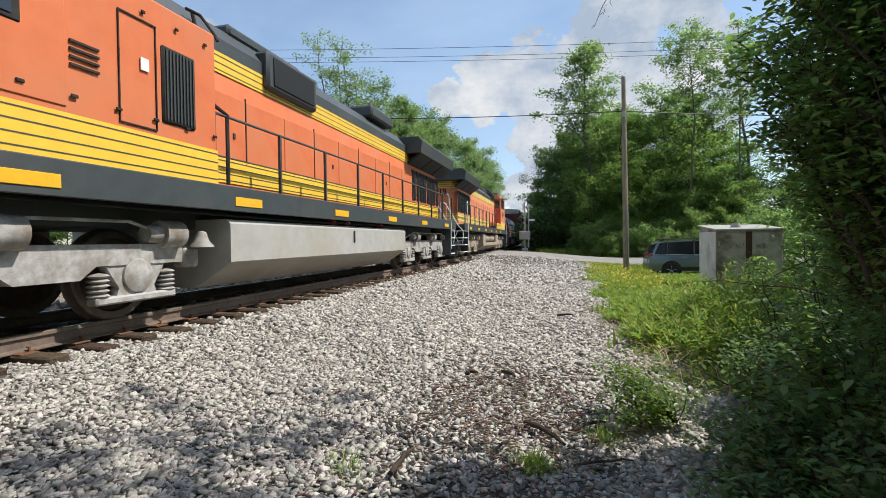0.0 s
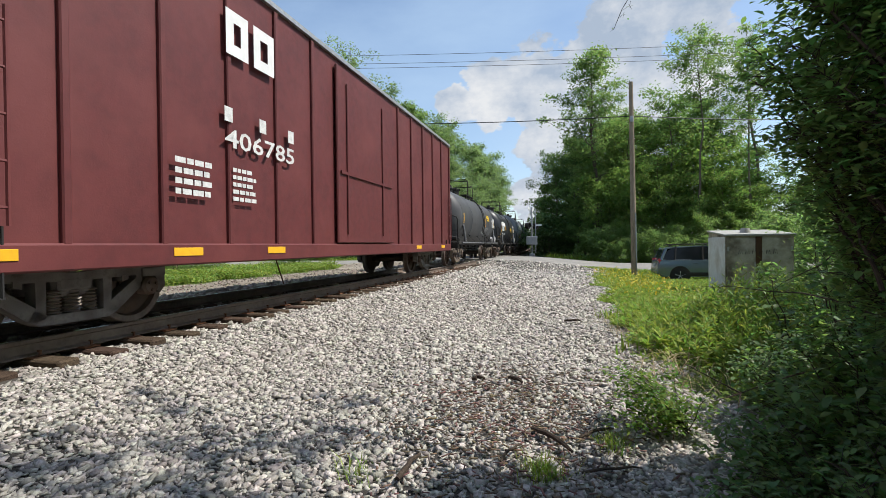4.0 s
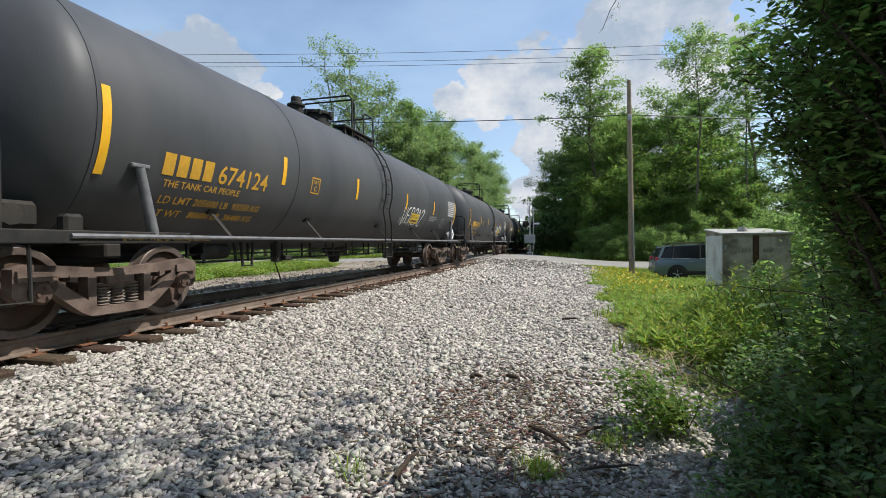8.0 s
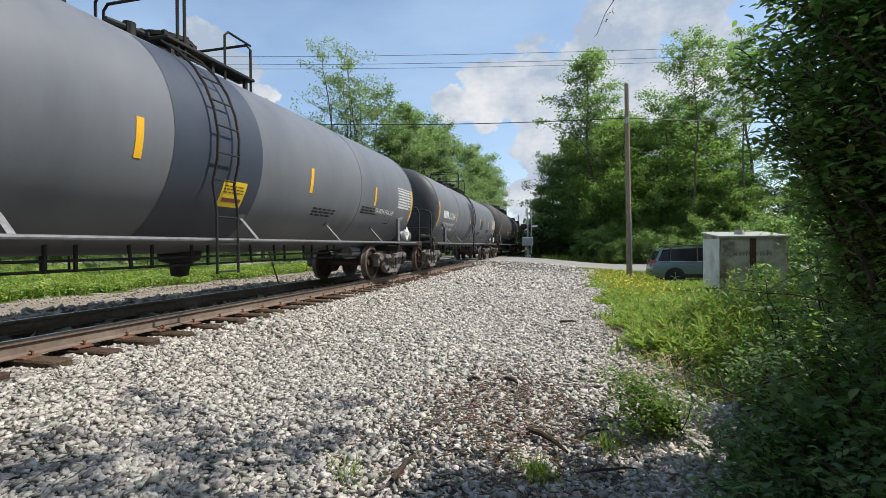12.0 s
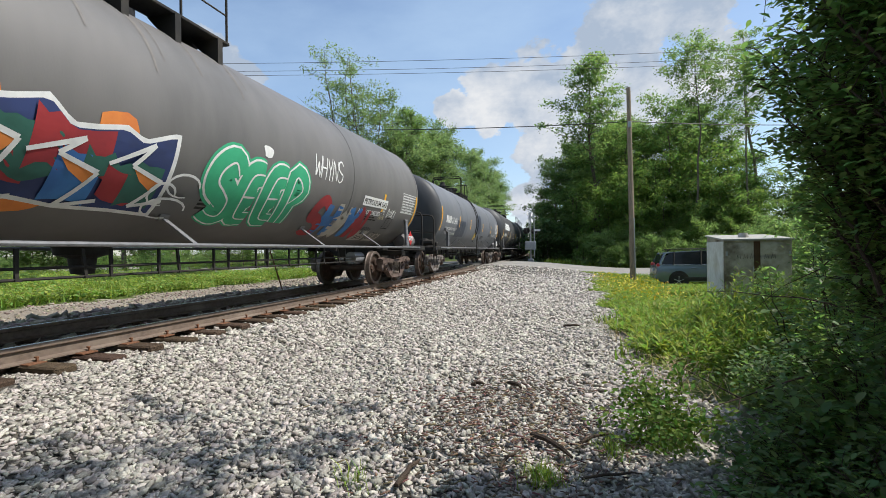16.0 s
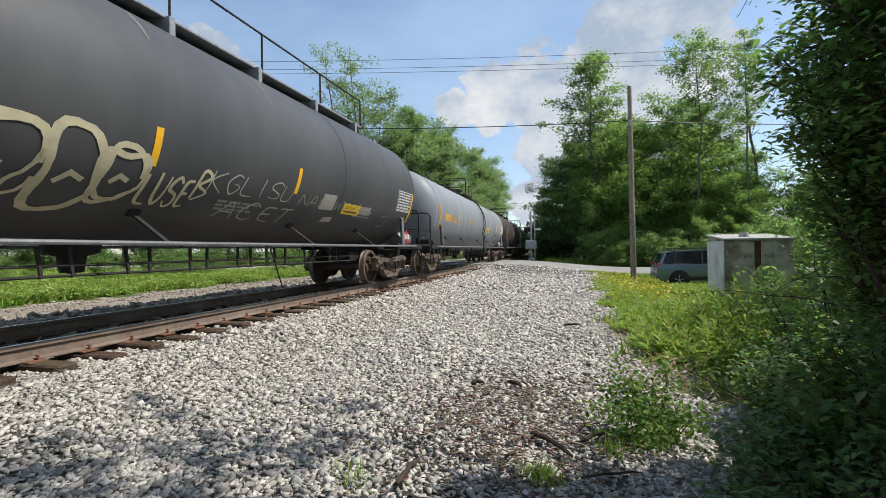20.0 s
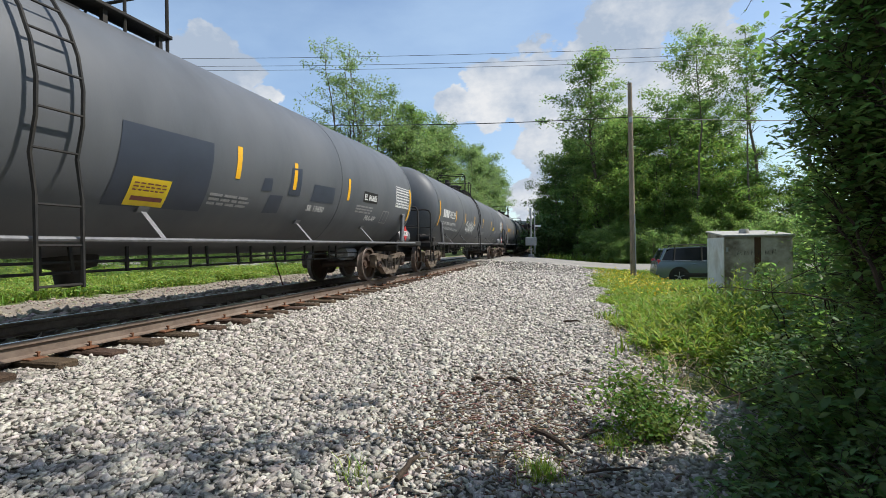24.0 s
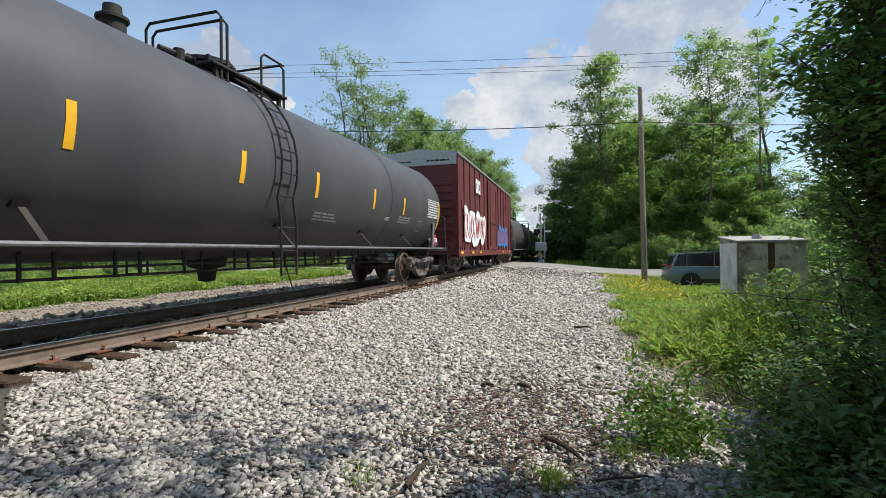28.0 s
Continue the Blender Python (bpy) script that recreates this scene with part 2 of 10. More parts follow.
class Shape:
    """Vertices and faces of one mesh, collected piece by piece."""

    def __init__(self):
        self.v, self.f = [], []

    def add(self, verts, faces):
        k = len(self.v)
        self.v += [tuple(p) for p in verts]
        self.f += [tuple(i + k for i in q) for q in faces]
        return self

    def box(self, x, y, z, sx, sy, sz, bev=0.0, turn=None):
        """A box round (x, y, z) with chamfered edges."""
        hx, hy, hz = sx / 2, sy / 2, sz / 2
        if bev <= 0:
            p = [(a * hx, b * hy, c * hz) for a in (-1, 1) for b in (-1, 1) for c in (-1, 1)]
            q = [(0, 1, 3, 2), (4, 6, 7, 5), (0, 4, 5, 1), (2, 3, 7, 6), (0, 2, 6, 4), (1, 5, 7, 3)]
        else:
            b = min(bev, hx * 0.9, hy * 0.9, hz * 0.9)
            p, ix = [], {}
            for a in (-1, 1):
                for e in (-1, 1):
                    for c in (-1, 1):
                        for k in range(3):
                            ix[a, e, c, k] = len(p)
                            p.append((a * (hx - b * (k != 0)), e * (hy - b * (k != 1)), c * (hz - b * (k != 2))))
            q = []
            for s in (-1, 1):
                q.append([ix[s, -1, -1, 0], ix[s, 1, -1, 0], ix[s, 1, 1, 0], ix[s, -1, 1, 0]][::s])
                q.append([ix[-1, s, -1, 1], ix[-1, s, 1, 1], ix[1, s, 1, 1], ix[1, s, -1, 1]][::s])
                q.append([ix[-1, -1, s, 2], ix[1, -1, s, 2], ix[1, 1, s, 2], ix[-1, 1, s, 2]][::s])
                for r in (-1, 1):
                    q.append([ix[s, r, -1, 0], ix[s, r, -1, 1], ix[s, r, 1, 1], ix[s, r, 1, 0]][::-s * r])
                    q.append([ix[s, -1, r, 0], ix[s, -1, r, 2], ix[s, 1, r, 2], ix[s, 1, r, 0]][::s * r])
                    q.append([ix[-1, s, r, 1], ix[-1, s, r, 2], ix[1, s, r, 2], ix[1, s, r, 1]][::-s * r])
                    for c in (-1, 1):
                        q.append([ix[s, r, c, 0], ix[s, r, c, 1], ix[s, r, c, 2]][::s * r * c])
        if turn is not None:
            p = [turn @ Vector(a) for a in p]
        return self.add([(a[0] + x, a[1] + y, a[2] + z) for a in p], q)

    def ring_stack(self, rings, close=True, cap=True):
        """Skins a list of equal rings of points."""
        n = len(rings[0])
        k = [p for r in rings for p in r]
        q = []
        for i in range(len(rings) - 1):
            for j in range(n if close else n - 1):
                a, b = i * n + j, i * n + (j + 1) % n
                q.append((a, b, b + n, a + n))
        if cap and close:
            q.append(tuple(range(n))[::-1])
            q.append(tuple(range((len(rings) - 1) * n, len(rings) * n)))
        return self.add(k, q)

    def cyl(self, a, b, r, r2=None, seg=12, cap=True):
        return self.tube([a, b], [r, r if r2 is None else r2], seg, cap)

    def tube(self, pts, r, seg=6, cap=True):
        pts = [Vector(p) for p in pts]
        rs = r if isinstance(r, (list, tuple)) else [r] * len(pts)
        rings, side = [], None
        for i, p in enumerate(pts):
            d = (pts[min(i + 1, len(pts) - 1)] - pts[max(i - 1, 0)]).normalized()
            if side is None:
                side = d.orthogonal().normalized()
            side = (side - d * side.dot(d)).normalized()
            up = d.cross(side)
            rings.append([p + (side * math.cos(t) + up * math.sin(t)) * rs[i] for t in [2 * math.pi * j / seg for j in range(seg)]])
        return self.ring_stack(rings, True, cap)

    def lathe(self, profile, origin=(0, 0, 0), axis="x", seg=24, sign=1):
        """Turns (distance along the axis, radius) pairs."""
        rings = []
        for h, r in profile:
            ring = []
            for j in range(seg):
                t = 2 * math.pi * j / seg
                c, s = r * math.cos(t), r * math.sin(t)
                q = {"x": (h * sign, c, s), "y": (s, h * sign, c), "z": (c, s, h * sign)}[axis]
                ring.append((q[0] + origin[0], q[1] + origin[1], q[2] + origin[2]))
            rings.append(ring)
        return self.ring_stack(rings)

    def prism(self, poly, a, b, plane="yz"):
        """A polygon pushed along the axis that its plane leaves out."""
        def at(u, v, w):
            return {"yz": (w, u, v), "xz": (u, w, v), "xy": (u, v, w)}[plane]
        n = len(poly)
        pts = [at(u, v, a) for u, v in poly] + [at(u, v, b) for u, v in poly]
        q = [tuple(range(n))[::-1], tuple(range(n, 2 * n))] + [(i, (i + 1) % n, (i + 1) % n + n, i + n) for i in range(n)]
        return self.add(pts, q)

    def joined(self, other, m=None):
        return self.add([m @ Vector(p) for p in other.v] if m else other.v, other.f)


def to_mesh(name, shapes, mats, smooth=35.0):
    me = bpy.data.meshes.new(name)
    v, f, idx = [], [], []
    for i, s in enumerate(shapes):
        k = len(v)
        v += s.v
        f += [tuple(a + k for a in q) for q in s.f]
        idx += [i] * len(s.f)
    me.from_pydata(v, [], f)
    for m in mats:
        me.materials.append(m)
    if len(shapes) > 1:
        me.polygons.foreach_set("material_index", idx)
    me.update()
    bm = bmesh.new()
    bm.from_mesh(me)
    bmesh.ops.recalc_face_normals(bm, faces=bm.faces)
    bm.to_mesh(me)
    bm.free()
    if smooth:
        me.polygons.foreach_set("use_smooth", [True] * len(me.polygons))
        me.set_sharp_from_angle(angle=radians(smooth))
    return me


def big_mesh(name, co, faces, mat, smooth=False):
    """A mesh straight from arrays, for what has very many small pieces. faces: rows of equal length."""
    me = bpy.data.meshes.new(name)
    n, k = faces.shape
    me.vertices.add(len(co))
    me.vertices.foreach_set("co", np.ascontiguousarray(co, dtype=np.float32).ravel())
    me.loops.add(n * k)
    me.loops.foreach_set("vertex_index", np.ascontiguousarray(faces, dtype=np.int32).ravel())
    me.polygons.add(n)
    me.polygons.foreach_set("loop_start", np.arange(0, n * k, k, dtype=np.int32))
    if smooth:
        me.polygons.foreach_set("use_smooth", np.ones(n, dtype=bool))
    me.materials.append(mat)
    me.update(calc_edges=True)
    return me


def part(name, shape, mat, parent, label="", at=None, smooth=35.0):
    """One mesh object under a thing or a part. shape: a Shape, a list of Shapes (with a list of materials), or a ready mesh."""
    if isinstance(shape, bpy.types.Mesh):
        me = shape
    else:
        shapes, mats = (shape, mat) if isinstance(shape, list) else ([shape], [mat])
        me = to_mesh(name, shapes, mats, smooth)
    ob = new(name, me)
    ob.parent = parent
    if at is not None:
        ob.matrix_basis = at if isinstance(at, Matrix) else pose(*at)
    return tagged(ob, label) if label else ob


def thing(name, label, category, at=None, group="", kind=""):
    ob = new(name)
    ob.empty_display_size = 0.3
    if at is not None:
        ob.matrix_basis = at
    return tagged(ob, label, category, group, kind)


def solo(name, shape, mat, label, category, group="", kind="", at=None, smooth=35.0):
    """A thing of one mesh."""
    ob = part(name, shape, mat, None, at=at, smooth=smooth)
    return tagged(ob, label, category, group, kind)


# ---------------------------------------------------------------- the line of the track and the lie of the land
TRACK_X, BEND = -6.125, 0.000891


def track_x(y):
    return TRACK_X - BEND * y * y / 2


def on_track(s):
    """The pose of a thing that stands on the track at s metres along it."""
    return pose(track_x(s), s, 0, 0, 0, math.degrees(math.atan(BEND * s)))


def smoothstep(a, b, x):
    t = np.clip((x - a) / (b - a), 0, 1)
    return t * t * (3 - 2 * t)


ROAD_Y0, ROAD_Y1 = 29.0, 40.5


def land(x, y):
    """The height of the ground, for numbers or arrays."""
    x, y = np.asarray(x, float), np.asarray(y, float)
    u = x - (TRACK_X - BEND * np.clip(y, -200, 200) ** 2 / 2)
    z = -0.215 - 0.035 * (1 - smoothstep(1.35, 1.6, np.abs(u))) - 0.29 * smoothstep(1.25, 3.2, u) - 0.10 * smoothstep(3.2, 6.5, u) - 0.20 * smoothstep(7.0, 10.0, u)
    z = z - 0.03 * smoothstep(1.5, 2.5, -u) - 0.19 * smoothstep(2.8, 4.6, -u) - 0.05 * smoothstep(4, 9, -u)
    z = z + 0.03 * np.sin(x * 1.3 + 0.5 * np.sin(y * 0.9)) * np.sin(y * 0.8 + 1) * smoothstep(2.5, 5, np.abs(u))
    road = smoothstep(ROAD_Y0 - 2.5, ROAD_Y0 - 0.2, y) * (1 - smoothstep(ROAD_Y1 + 0.2, ROAD_Y1 + 2.5, y))
    zr = -0.045 - 0.62 * smoothstep(1.5, 11.0, u) - 0.35 * smoothstep(2, 14, -u)
    z = z * (1 - road) + zr * road
    far = np.hypot(x, y - 20)
    return z + smoothstep(60, 250, far) * 1.5 * np.sin(x * 0.013 + 1) * np.cos(y * 0.011)


# ---------------------------------------------------------------- ground


def axis_steps(lo, hi, mid0, mid1, fine, grow=1.25):
    a = list(np.arange(mid0, mid1 + 1e-6, fine))
    d = fine
    while a[-1] < hi:
        d *= grow
        a.append(a[-1] + d)
    d = fine
    while a[0] > lo:
        d *= grow
        a.insert(0, a[0] - d)
    return np.array(a)


def build_ground():
    xs, ys = axis_steps(-2600, 2600, -13, 9, 0.3), axis_steps(-2600, 2600, -2, 44, 0.3)
    gx, gy = np.meshgrid(xs, ys)
    gz = land(gx, gy)
    co = np.stack([gx, gy, gz], -1).reshape(-1, 3)
    nx, ny = len(xs), len(ys)
    i = (np.arange(ny - 1)[:, None] * nx + np.arange(nx - 1)[None]).ravel()
    q = np.stack([i, i + 1, i + 1 + nx, i + nx], 1)
    me = big_mesh("ground", co, q, M_BED_SHADE, True)
    me.materials.append(M_SOIL)
    me.materials.append(M_DIRT)
    cx, cy = co[q, 0].mean(1), co[q, 1].mean(1)
    u = cx - (TRACK_X - BEND * np.clip(cy, -200, 200) ** 2 / 2)
    wob = 0.35 * np.sin(cy * 1.7) + 0.25 * np.sin(cy * 4.1 + 1)
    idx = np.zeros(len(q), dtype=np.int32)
    idx[(u > 7.2 + wob) | (u < -8.0 + wob)] = 1
    idx[(u <= -2.2 + 0.3 * wob) & (u >= -8.0 + wob)] = 2
    idx[(u > 6.6 + wob) & (u <= 7.2 + wob) & (cy < 14)] = 2
    idx[(np.abs(cy) > 90) & (np.abs(u) > 3.0)] = 1
    me.polygons.foreach_set("material_index", idx)
    tagged(new("ground", me), "pale gravel pad with grass and woodland floor beside the track", "ground", kind="structure")


build_ground()


def build_road():
    ys = np.linspace(ROAD_Y0, ROAD_Y1, 24)
    xs = axis_steps(-300, 300, -16, 14, 0.5)
    xs = xs[(xs < track_x(35) - 1.5) | (xs > track_x(35) + 1.5)]
    for name, sel in (("road", xs[xs > track_x(35)]), ("road", xs[xs < track_x(35)])):
        gx, gy = np.meshgrid(sel, ys)
        skew = 0.12 * np.sin(gx * 0.7)
        edge = np.where((gy == ys[0]) | (gy == ys[-1]), 1.0, 0.0)
        gy = gy + skew * edge
        gz = land(gx, gy) + 0.03 - 0.05 * edge + 0.03 * (1 - np.abs(gy - (ROAD_Y0 + ROAD_Y1) / 2) / 6)
        co = np.stack([gx, gy, gz], -1).reshape(-1, 3)
        nx, ny = len(sel), len(ys)
        i = (np.arange(ny - 1)[:, None] * nx + np.arange(nx - 1)[None]).ravel()
        q = np.stack([i, i + 1, i + 1 + nx, i + nx], 1)
        tagged(new(name, big_mesh("road", co, q, M_ASPHALT, True)), "sun-bleached grey asphalt road over the level crossing", "road", kind="structure")


build_road()

# ---------------------------------------------------------------- scattered stones and plants (arrays)
RNG = np.random.default_rng(7)

def random_turns(n, tilt=math.pi):
    """Turn matrices: any heading, a tilt of up to so many radians."""
    a, b, c = RNG.uniform(0, 2 * math.pi, n), RNG.uniform(-tilt, tilt, n), RNG.uniform(-tilt, tilt, n)
    def rz(t):
        o, l = np.zeros(n), np.ones(n)
        return np.stack([np.cos(t), -np.sin(t), o, np.sin(t), np.cos(t), o, o, o, l], 1).reshape(n, 3, 3)
    def rx(t):
        o, l = np.zeros(n), np.ones(n)
        return np.stack([l, o, o, o, np.cos(t), -np.sin(t), o, np.sin(t), np.cos(t)], 1).reshape(n, 3, 3)
    return rz(a) @ rx(b) @ rz(c)


CUBE_V = np.array([(a, b, c) for a in (-1, 1) for b in (-1, 1) for c in (-1, 1)], float) * 0.62
CUBE_F = np.array([(0, 1, 3), (0, 3, 2), (4, 6, 7), (4, 7, 5), (0, 4, 5), (0, 5, 1), (2, 3, 7), (2, 7, 6), (0, 2, 6), (0, 6, 4), (1, 5, 7), (1, 7, 3)])


def stones(name, x, y, size, mat, label, sink=0.3):
    """Broken stones: uneven six-sided lumps, each with its own corners."""
    n = len(x)
    shape = CUBE_V[None] * RNG.uniform(0.5, 1.25, (n, 8, 1)) + RNG.normal(0, 0.15, (n, 8, 3))
    shape = shape * (size[:, None] * RNG.uniform(0.6, 1.3, (n, 3)) * np.array([1.2, 0.95, 0.62]))[:, None]
    shape = np.einsum("nij,nkj->nki", random_turns(n, 0.8), shape)
    z = land(x, y) + size * (0.5 - sink) * RNG.uniform(-0.6, 1.9, n)
    co = shape + np.stack([x, y, z], 1)[:, None]
    f = CUBE_F[None] + (np.arange(n) * 8)[:, None, None]
    return tagged(new(name, big_mesh(name, co.reshape(-1, 3), f.reshape(-1, 3), mat)), label, "gravel", kind="stuff")


def off_grid(x0, x1, y0, y1, step):
    gx, gy = np.meshgrid(np.arange(x0, x1, step), np.arange(y0, y1, step))
    gx, gy = gx.ravel(), gy.ravel()
    return gx + RNG.uniform(-0.5, 0.5, gx.size) * step, gy + RNG.uniform(-0.5, 0.5, gx.size) * step


def build_stones():
    xs, ys, ss = [], [], []
    for y0, y1, step, lo, hi in ((0.9, 5.0, 0.0235, 0.018, 0.034), (5.0, 10.0, 0.031, 0.023, 0.042), (10.0, 16.0, 0.043, 0.031, 0.052), (16.0, 29.0, 0.075, 0.05, 0.08)):
        x, y = off_grid(-6.2, 3.4, y0, y1, step)
        u = x - track_x(y)
        edge = 7.3 + 0.5 * np.sin(y * 1.7) + 0.3 * np.sin(y * 4.1 + 1) + RNG.normal(0, 0.25, x.size)
        ok = (u > 0.86) & ~((u < 1.4) & (np.abs(((y - 0.05) % 0.54) - 0.27) < 0.125)) & (u < edge) & (x < 0.56 * y + 0.35) & (x > -1.5 * y - 0.4)
        thin = np.where((x > -1.4) & (x < 0.3) & (y < 5.5), 0.52, 0.70)
        ok &= RNG.uniform(0, 1, x.size) < thin
        xs.append(x[ok]); ys.append(y[ok]); ss.append(RNG.uniform(lo, hi, ok.sum()) * RNG.choice([0.6, 0.8, 1, 1, 1.35], ok.sum()))
    x, y = off_grid(-5.0, 2.2, -5.0, 1.6, 0.075)
    u = x - track_x(y)
    ok = (u > 0.9) & (u < 7.4) & ~((y > 0.9) & (x > -1.5 * y - 0.4))
    xs.append(x[ok]); ys.append(y[ok]); ss.append(RNG.uniform(0.05, 0.085, ok.sum()))
    stones("gravel", np.concatenate(xs), np.concatenate(ys), np.concatenate(ss), M_STONE, "pale grey crushed limestone gravel beside the track")
    x, y = off_grid(-10.5, -5.1, 1.0, 28.5, 0.10)
    u = x - track_x(y)
    ok = (u < 0.66) & (u > -3.6) & (np.abs(u + 0.72) > 0.1) & (RNG.uniform(0, 1, x.size) < np.where(u < -1.6, 0.5, 0.85))
    ok &= ~((np.abs(u) < 1.3) & (np.abs(((y - 0.05) % 0.54) - 0.27) < 0.12))
    x2, y2 = off_grid(-16.0, -8.0, 2.0, 28.5, 0.12)
    u2 = x2 - track_x(y2)
    far = (u2 < -2.4) & (u2 > -8.0 + 0.5 * np.sin(y2 * 1.7)) & (RNG.uniform(0, 1, x2.size) < 0.38)
    stones("gravel", x2[far], y2[far], RNG.uniform(0.025, 0.06, far.sum()), M_STONE_DUSTY, "loose stones on the dirt path beyond the track")
    stones("gravel", x[ok], y[ok], RNG.uniform(0.06, 0.12, ok.sum()), M_STONE_DUSTY, "dusty ballast stones between and beyond the rails")


def fine_leaves(centres, size, spread=0.9, length=1.7):
    """Pointed oval leaves folded along the midrib: seven corners, six triangles each."""
    n = len(centres)
    base = np.array([(0, -0.5 * length, 0), (0.30, -0.25 * length, 0.08), (0.36, 0.08 * length, 0.10), (0, 0.5 * length, -0.10), (-0.36, 0.08 * length, 0.10), (-0.30, -0.25 * length, 0.08), (0, 0, 0.0)])
    co = np.einsum("nij,kj->nki", random_turns(n, spread), base) * size[:, None, None] + centres[:, None]
    f = np.array([(0, 1, 6), (1, 2, 6), (2, 3, 6), (3, 4, 6), (4, 5, 6), (5, 0, 6)])[None] + (np.arange(n) * 7)[:, None, None]
    return co.reshape(-1, 3), f.reshape(-1, 3)


def leaf_cloud(centres, size, spread=0.9, length=1.6):
    """Folded leaves: four corners each, two triangles. Returns points and faces."""
    n = len(centres)
    s = size[:, None, None] if np.ndim(size) else size
    base = np.array([(0, -0.5 * length, 0), (0.42, 0.02, 0.10), (0, 0.5 * length, -0.05), (-0.42, 0.02, 0.10)])
    co = np.einsum("nij,kj->nki", random_turns(n, spread), base) * s + centres[:, None]
    f = np.array([(0, 1, 2), (0, 2, 3)])[None] + (np.arange(n) * 4)[:, None, None]
    return co.reshape(-1, 3), f.reshape(-1, 3)


def blades(x, y, h, width, lean=0.35, z=None):
    """Grass blades: bent strips of two joints."""
    n = len(x)
    a = RNG.uniform(0, 2 * math.pi, n)
    d = np.stack([np.cos(a), np.sin(a)], 1)
    w = np.stack([-d[:, 1], d[:, 0]], 1) * width[:, None] * 0.5
    z0 = land(x, y) - 0.02 if z is None else z
    lx = d * (h * lean * RNG.uniform(0.2, 1.6, n))[:, None]
    def at(k, side, up):
        return np.concatenate([np.stack([x, y], 1) + lx * k + w * side, (z0 + h * up)[:, None]], 1)
    co = np.stack([at(0, -1, 0), at(0, 1, 0), at(0.35, 0.8, 0.55), at(0.35, -0.8, 0.55), at(1.0, 0, 1.0 - 0.15 * lean)], 1)
    k = (np.arange(n) * 5)[:, None, None]
    tri = np.array([(0, 1, 2), (0, 2, 3), (3, 2, 4)])[None] + k
    return co.reshape(-1, 3), tri.reshape(-1, 3)


def build_tracks():
    """Two rails with bright running faces, spiked to timber sleepers on iron plates."""
    prof = [(-0.075, -0.175), (0.075, -0.175), (0.075, -0.162), (0.012, -0.145), (0.010, -0.055), (0.037, -0.042), (0.037, -0.008), (0.030, 0.0),
            (-0.030, 0.0), (-0.037, -0.008), (-0.037, -0.042), (-0.010, -0.055), (-0.012, -0.145), (-0.075, -0.162)]
    for side in (0.755, -0.755):
        body, head = Shape(), Shape()
        ss = np.concatenate([np.arange(-120, -10, 10), np.arange(-10, 50, 2), np.arange(50, 240, 10)])
        rings = []
        tops = []
        for s in ss:
            m = on_track(float(s))
            rings.append([m @ Vector((side + a, 0, b)) for a, b in prof])
            tops.append([m @ Vector((side + a, 0, 0.0015)) for a in (-0.026, 0.026)])
        body.ring_stack(rings)
        head.ring_stack(tops, close=False)
        ob = thing("rail", "rusty steel rail with a polished running surface on timber sleepers", "rail", group="rails of the track")
        part("rail_body", body, M_RAIL, ob)
        part("running_surface", head, M_RAILTOP, ob, "polished bright steel", smooth=0)
    me = to_mesh("sleeper", [Shape().box(0, 0, -0.29, 2.6, 0.225, 0.21, 0.02)], [M_TIE])
    plate = to_mesh("tie_plate", [Shape().box(0, 0, -0.178, 0.36, 0.18, 0.018, 0.004)], [M_RUSTIRON])
    spike = to_mesh("spike", [Shape().box(0, 0, -0.155, 0.018, 0.018, 0.05).box(0.008, 0, -0.126, 0.04, 0.03, 0.016, 0.004)], [M_RUSTIRON])
    track = thing("sleepers", "weathered dark timber sleepers under the rails", "track", kind="structure")
    s, k = -4.0, 0
    while s < 60:
        if not ROAD_Y0 - 0.3 < s < ROAD_Y1 + 0.3:
            m = on_track(s) @ pose(RNG.uniform(-0.06, 0.06), 0, RNG.uniform(-0.015, 0.01), 0, 0, RNG.uniform(-1.5, 1.5))
            part("sleeper", me, None, track, at=m)
            if 1 < s < 22:
                part("tie_plate", plate, None, track, at=on_track(s) @ pose(0.755, 0, 0))
                part("spike", spike, None, track, at=on_track(s) @ pose(0.85, 0.05, 0, 0, 0, 180))
                part("spike", spike, None, track, at=on_track(s) @ pose(0.66, -0.05, 0))
        s += 0.54
    far = Shape()
    for s in np.arange(60, 200, 0.54):
        far.joined(Shape().box(0, 0, -0.29, 2.6, 0.225, 0.21), on_track(float(s)))
    tagged(part("sleeper", far, M_TIE, track), kind="stuff")
    # timber and rubber deck of the level crossing
    deck = thing("crossing_deck", "worn grey crossing panels between the rails", "crossing panel", kind="structure")
    for u, w in ((0.0, 1.26), (1.17, 0.72), (-1.17, 0.72)):
        for k in range(5):
            s = ROAD_Y0 + 1.1 + k * 2.28
            part("panel", Shape().box(u, 0, -0.07, w, 2.26, 0.12, 0.015), M_ASPHALT, deck, at=on_track(s))


# ---------------------------------------------------------------- trees


def branch_points(a, b, sag, n=6, wob=0.15, rnd=random):
    a, b = Vector(a), Vector(b)
    out = []
    for i in range(n):
        t = i / (n - 1)
        p = a.lerp(b, t)
        p.z += sag * 4 * t * (1 - t)
        if 0 < i < n - 1:
            p += Vector((rnd.uniform(-wob, wob), rnd.uniform(-wob, wob), rnd.uniform(-wob, wob) * 0.5))
        out.append(p)
    return out


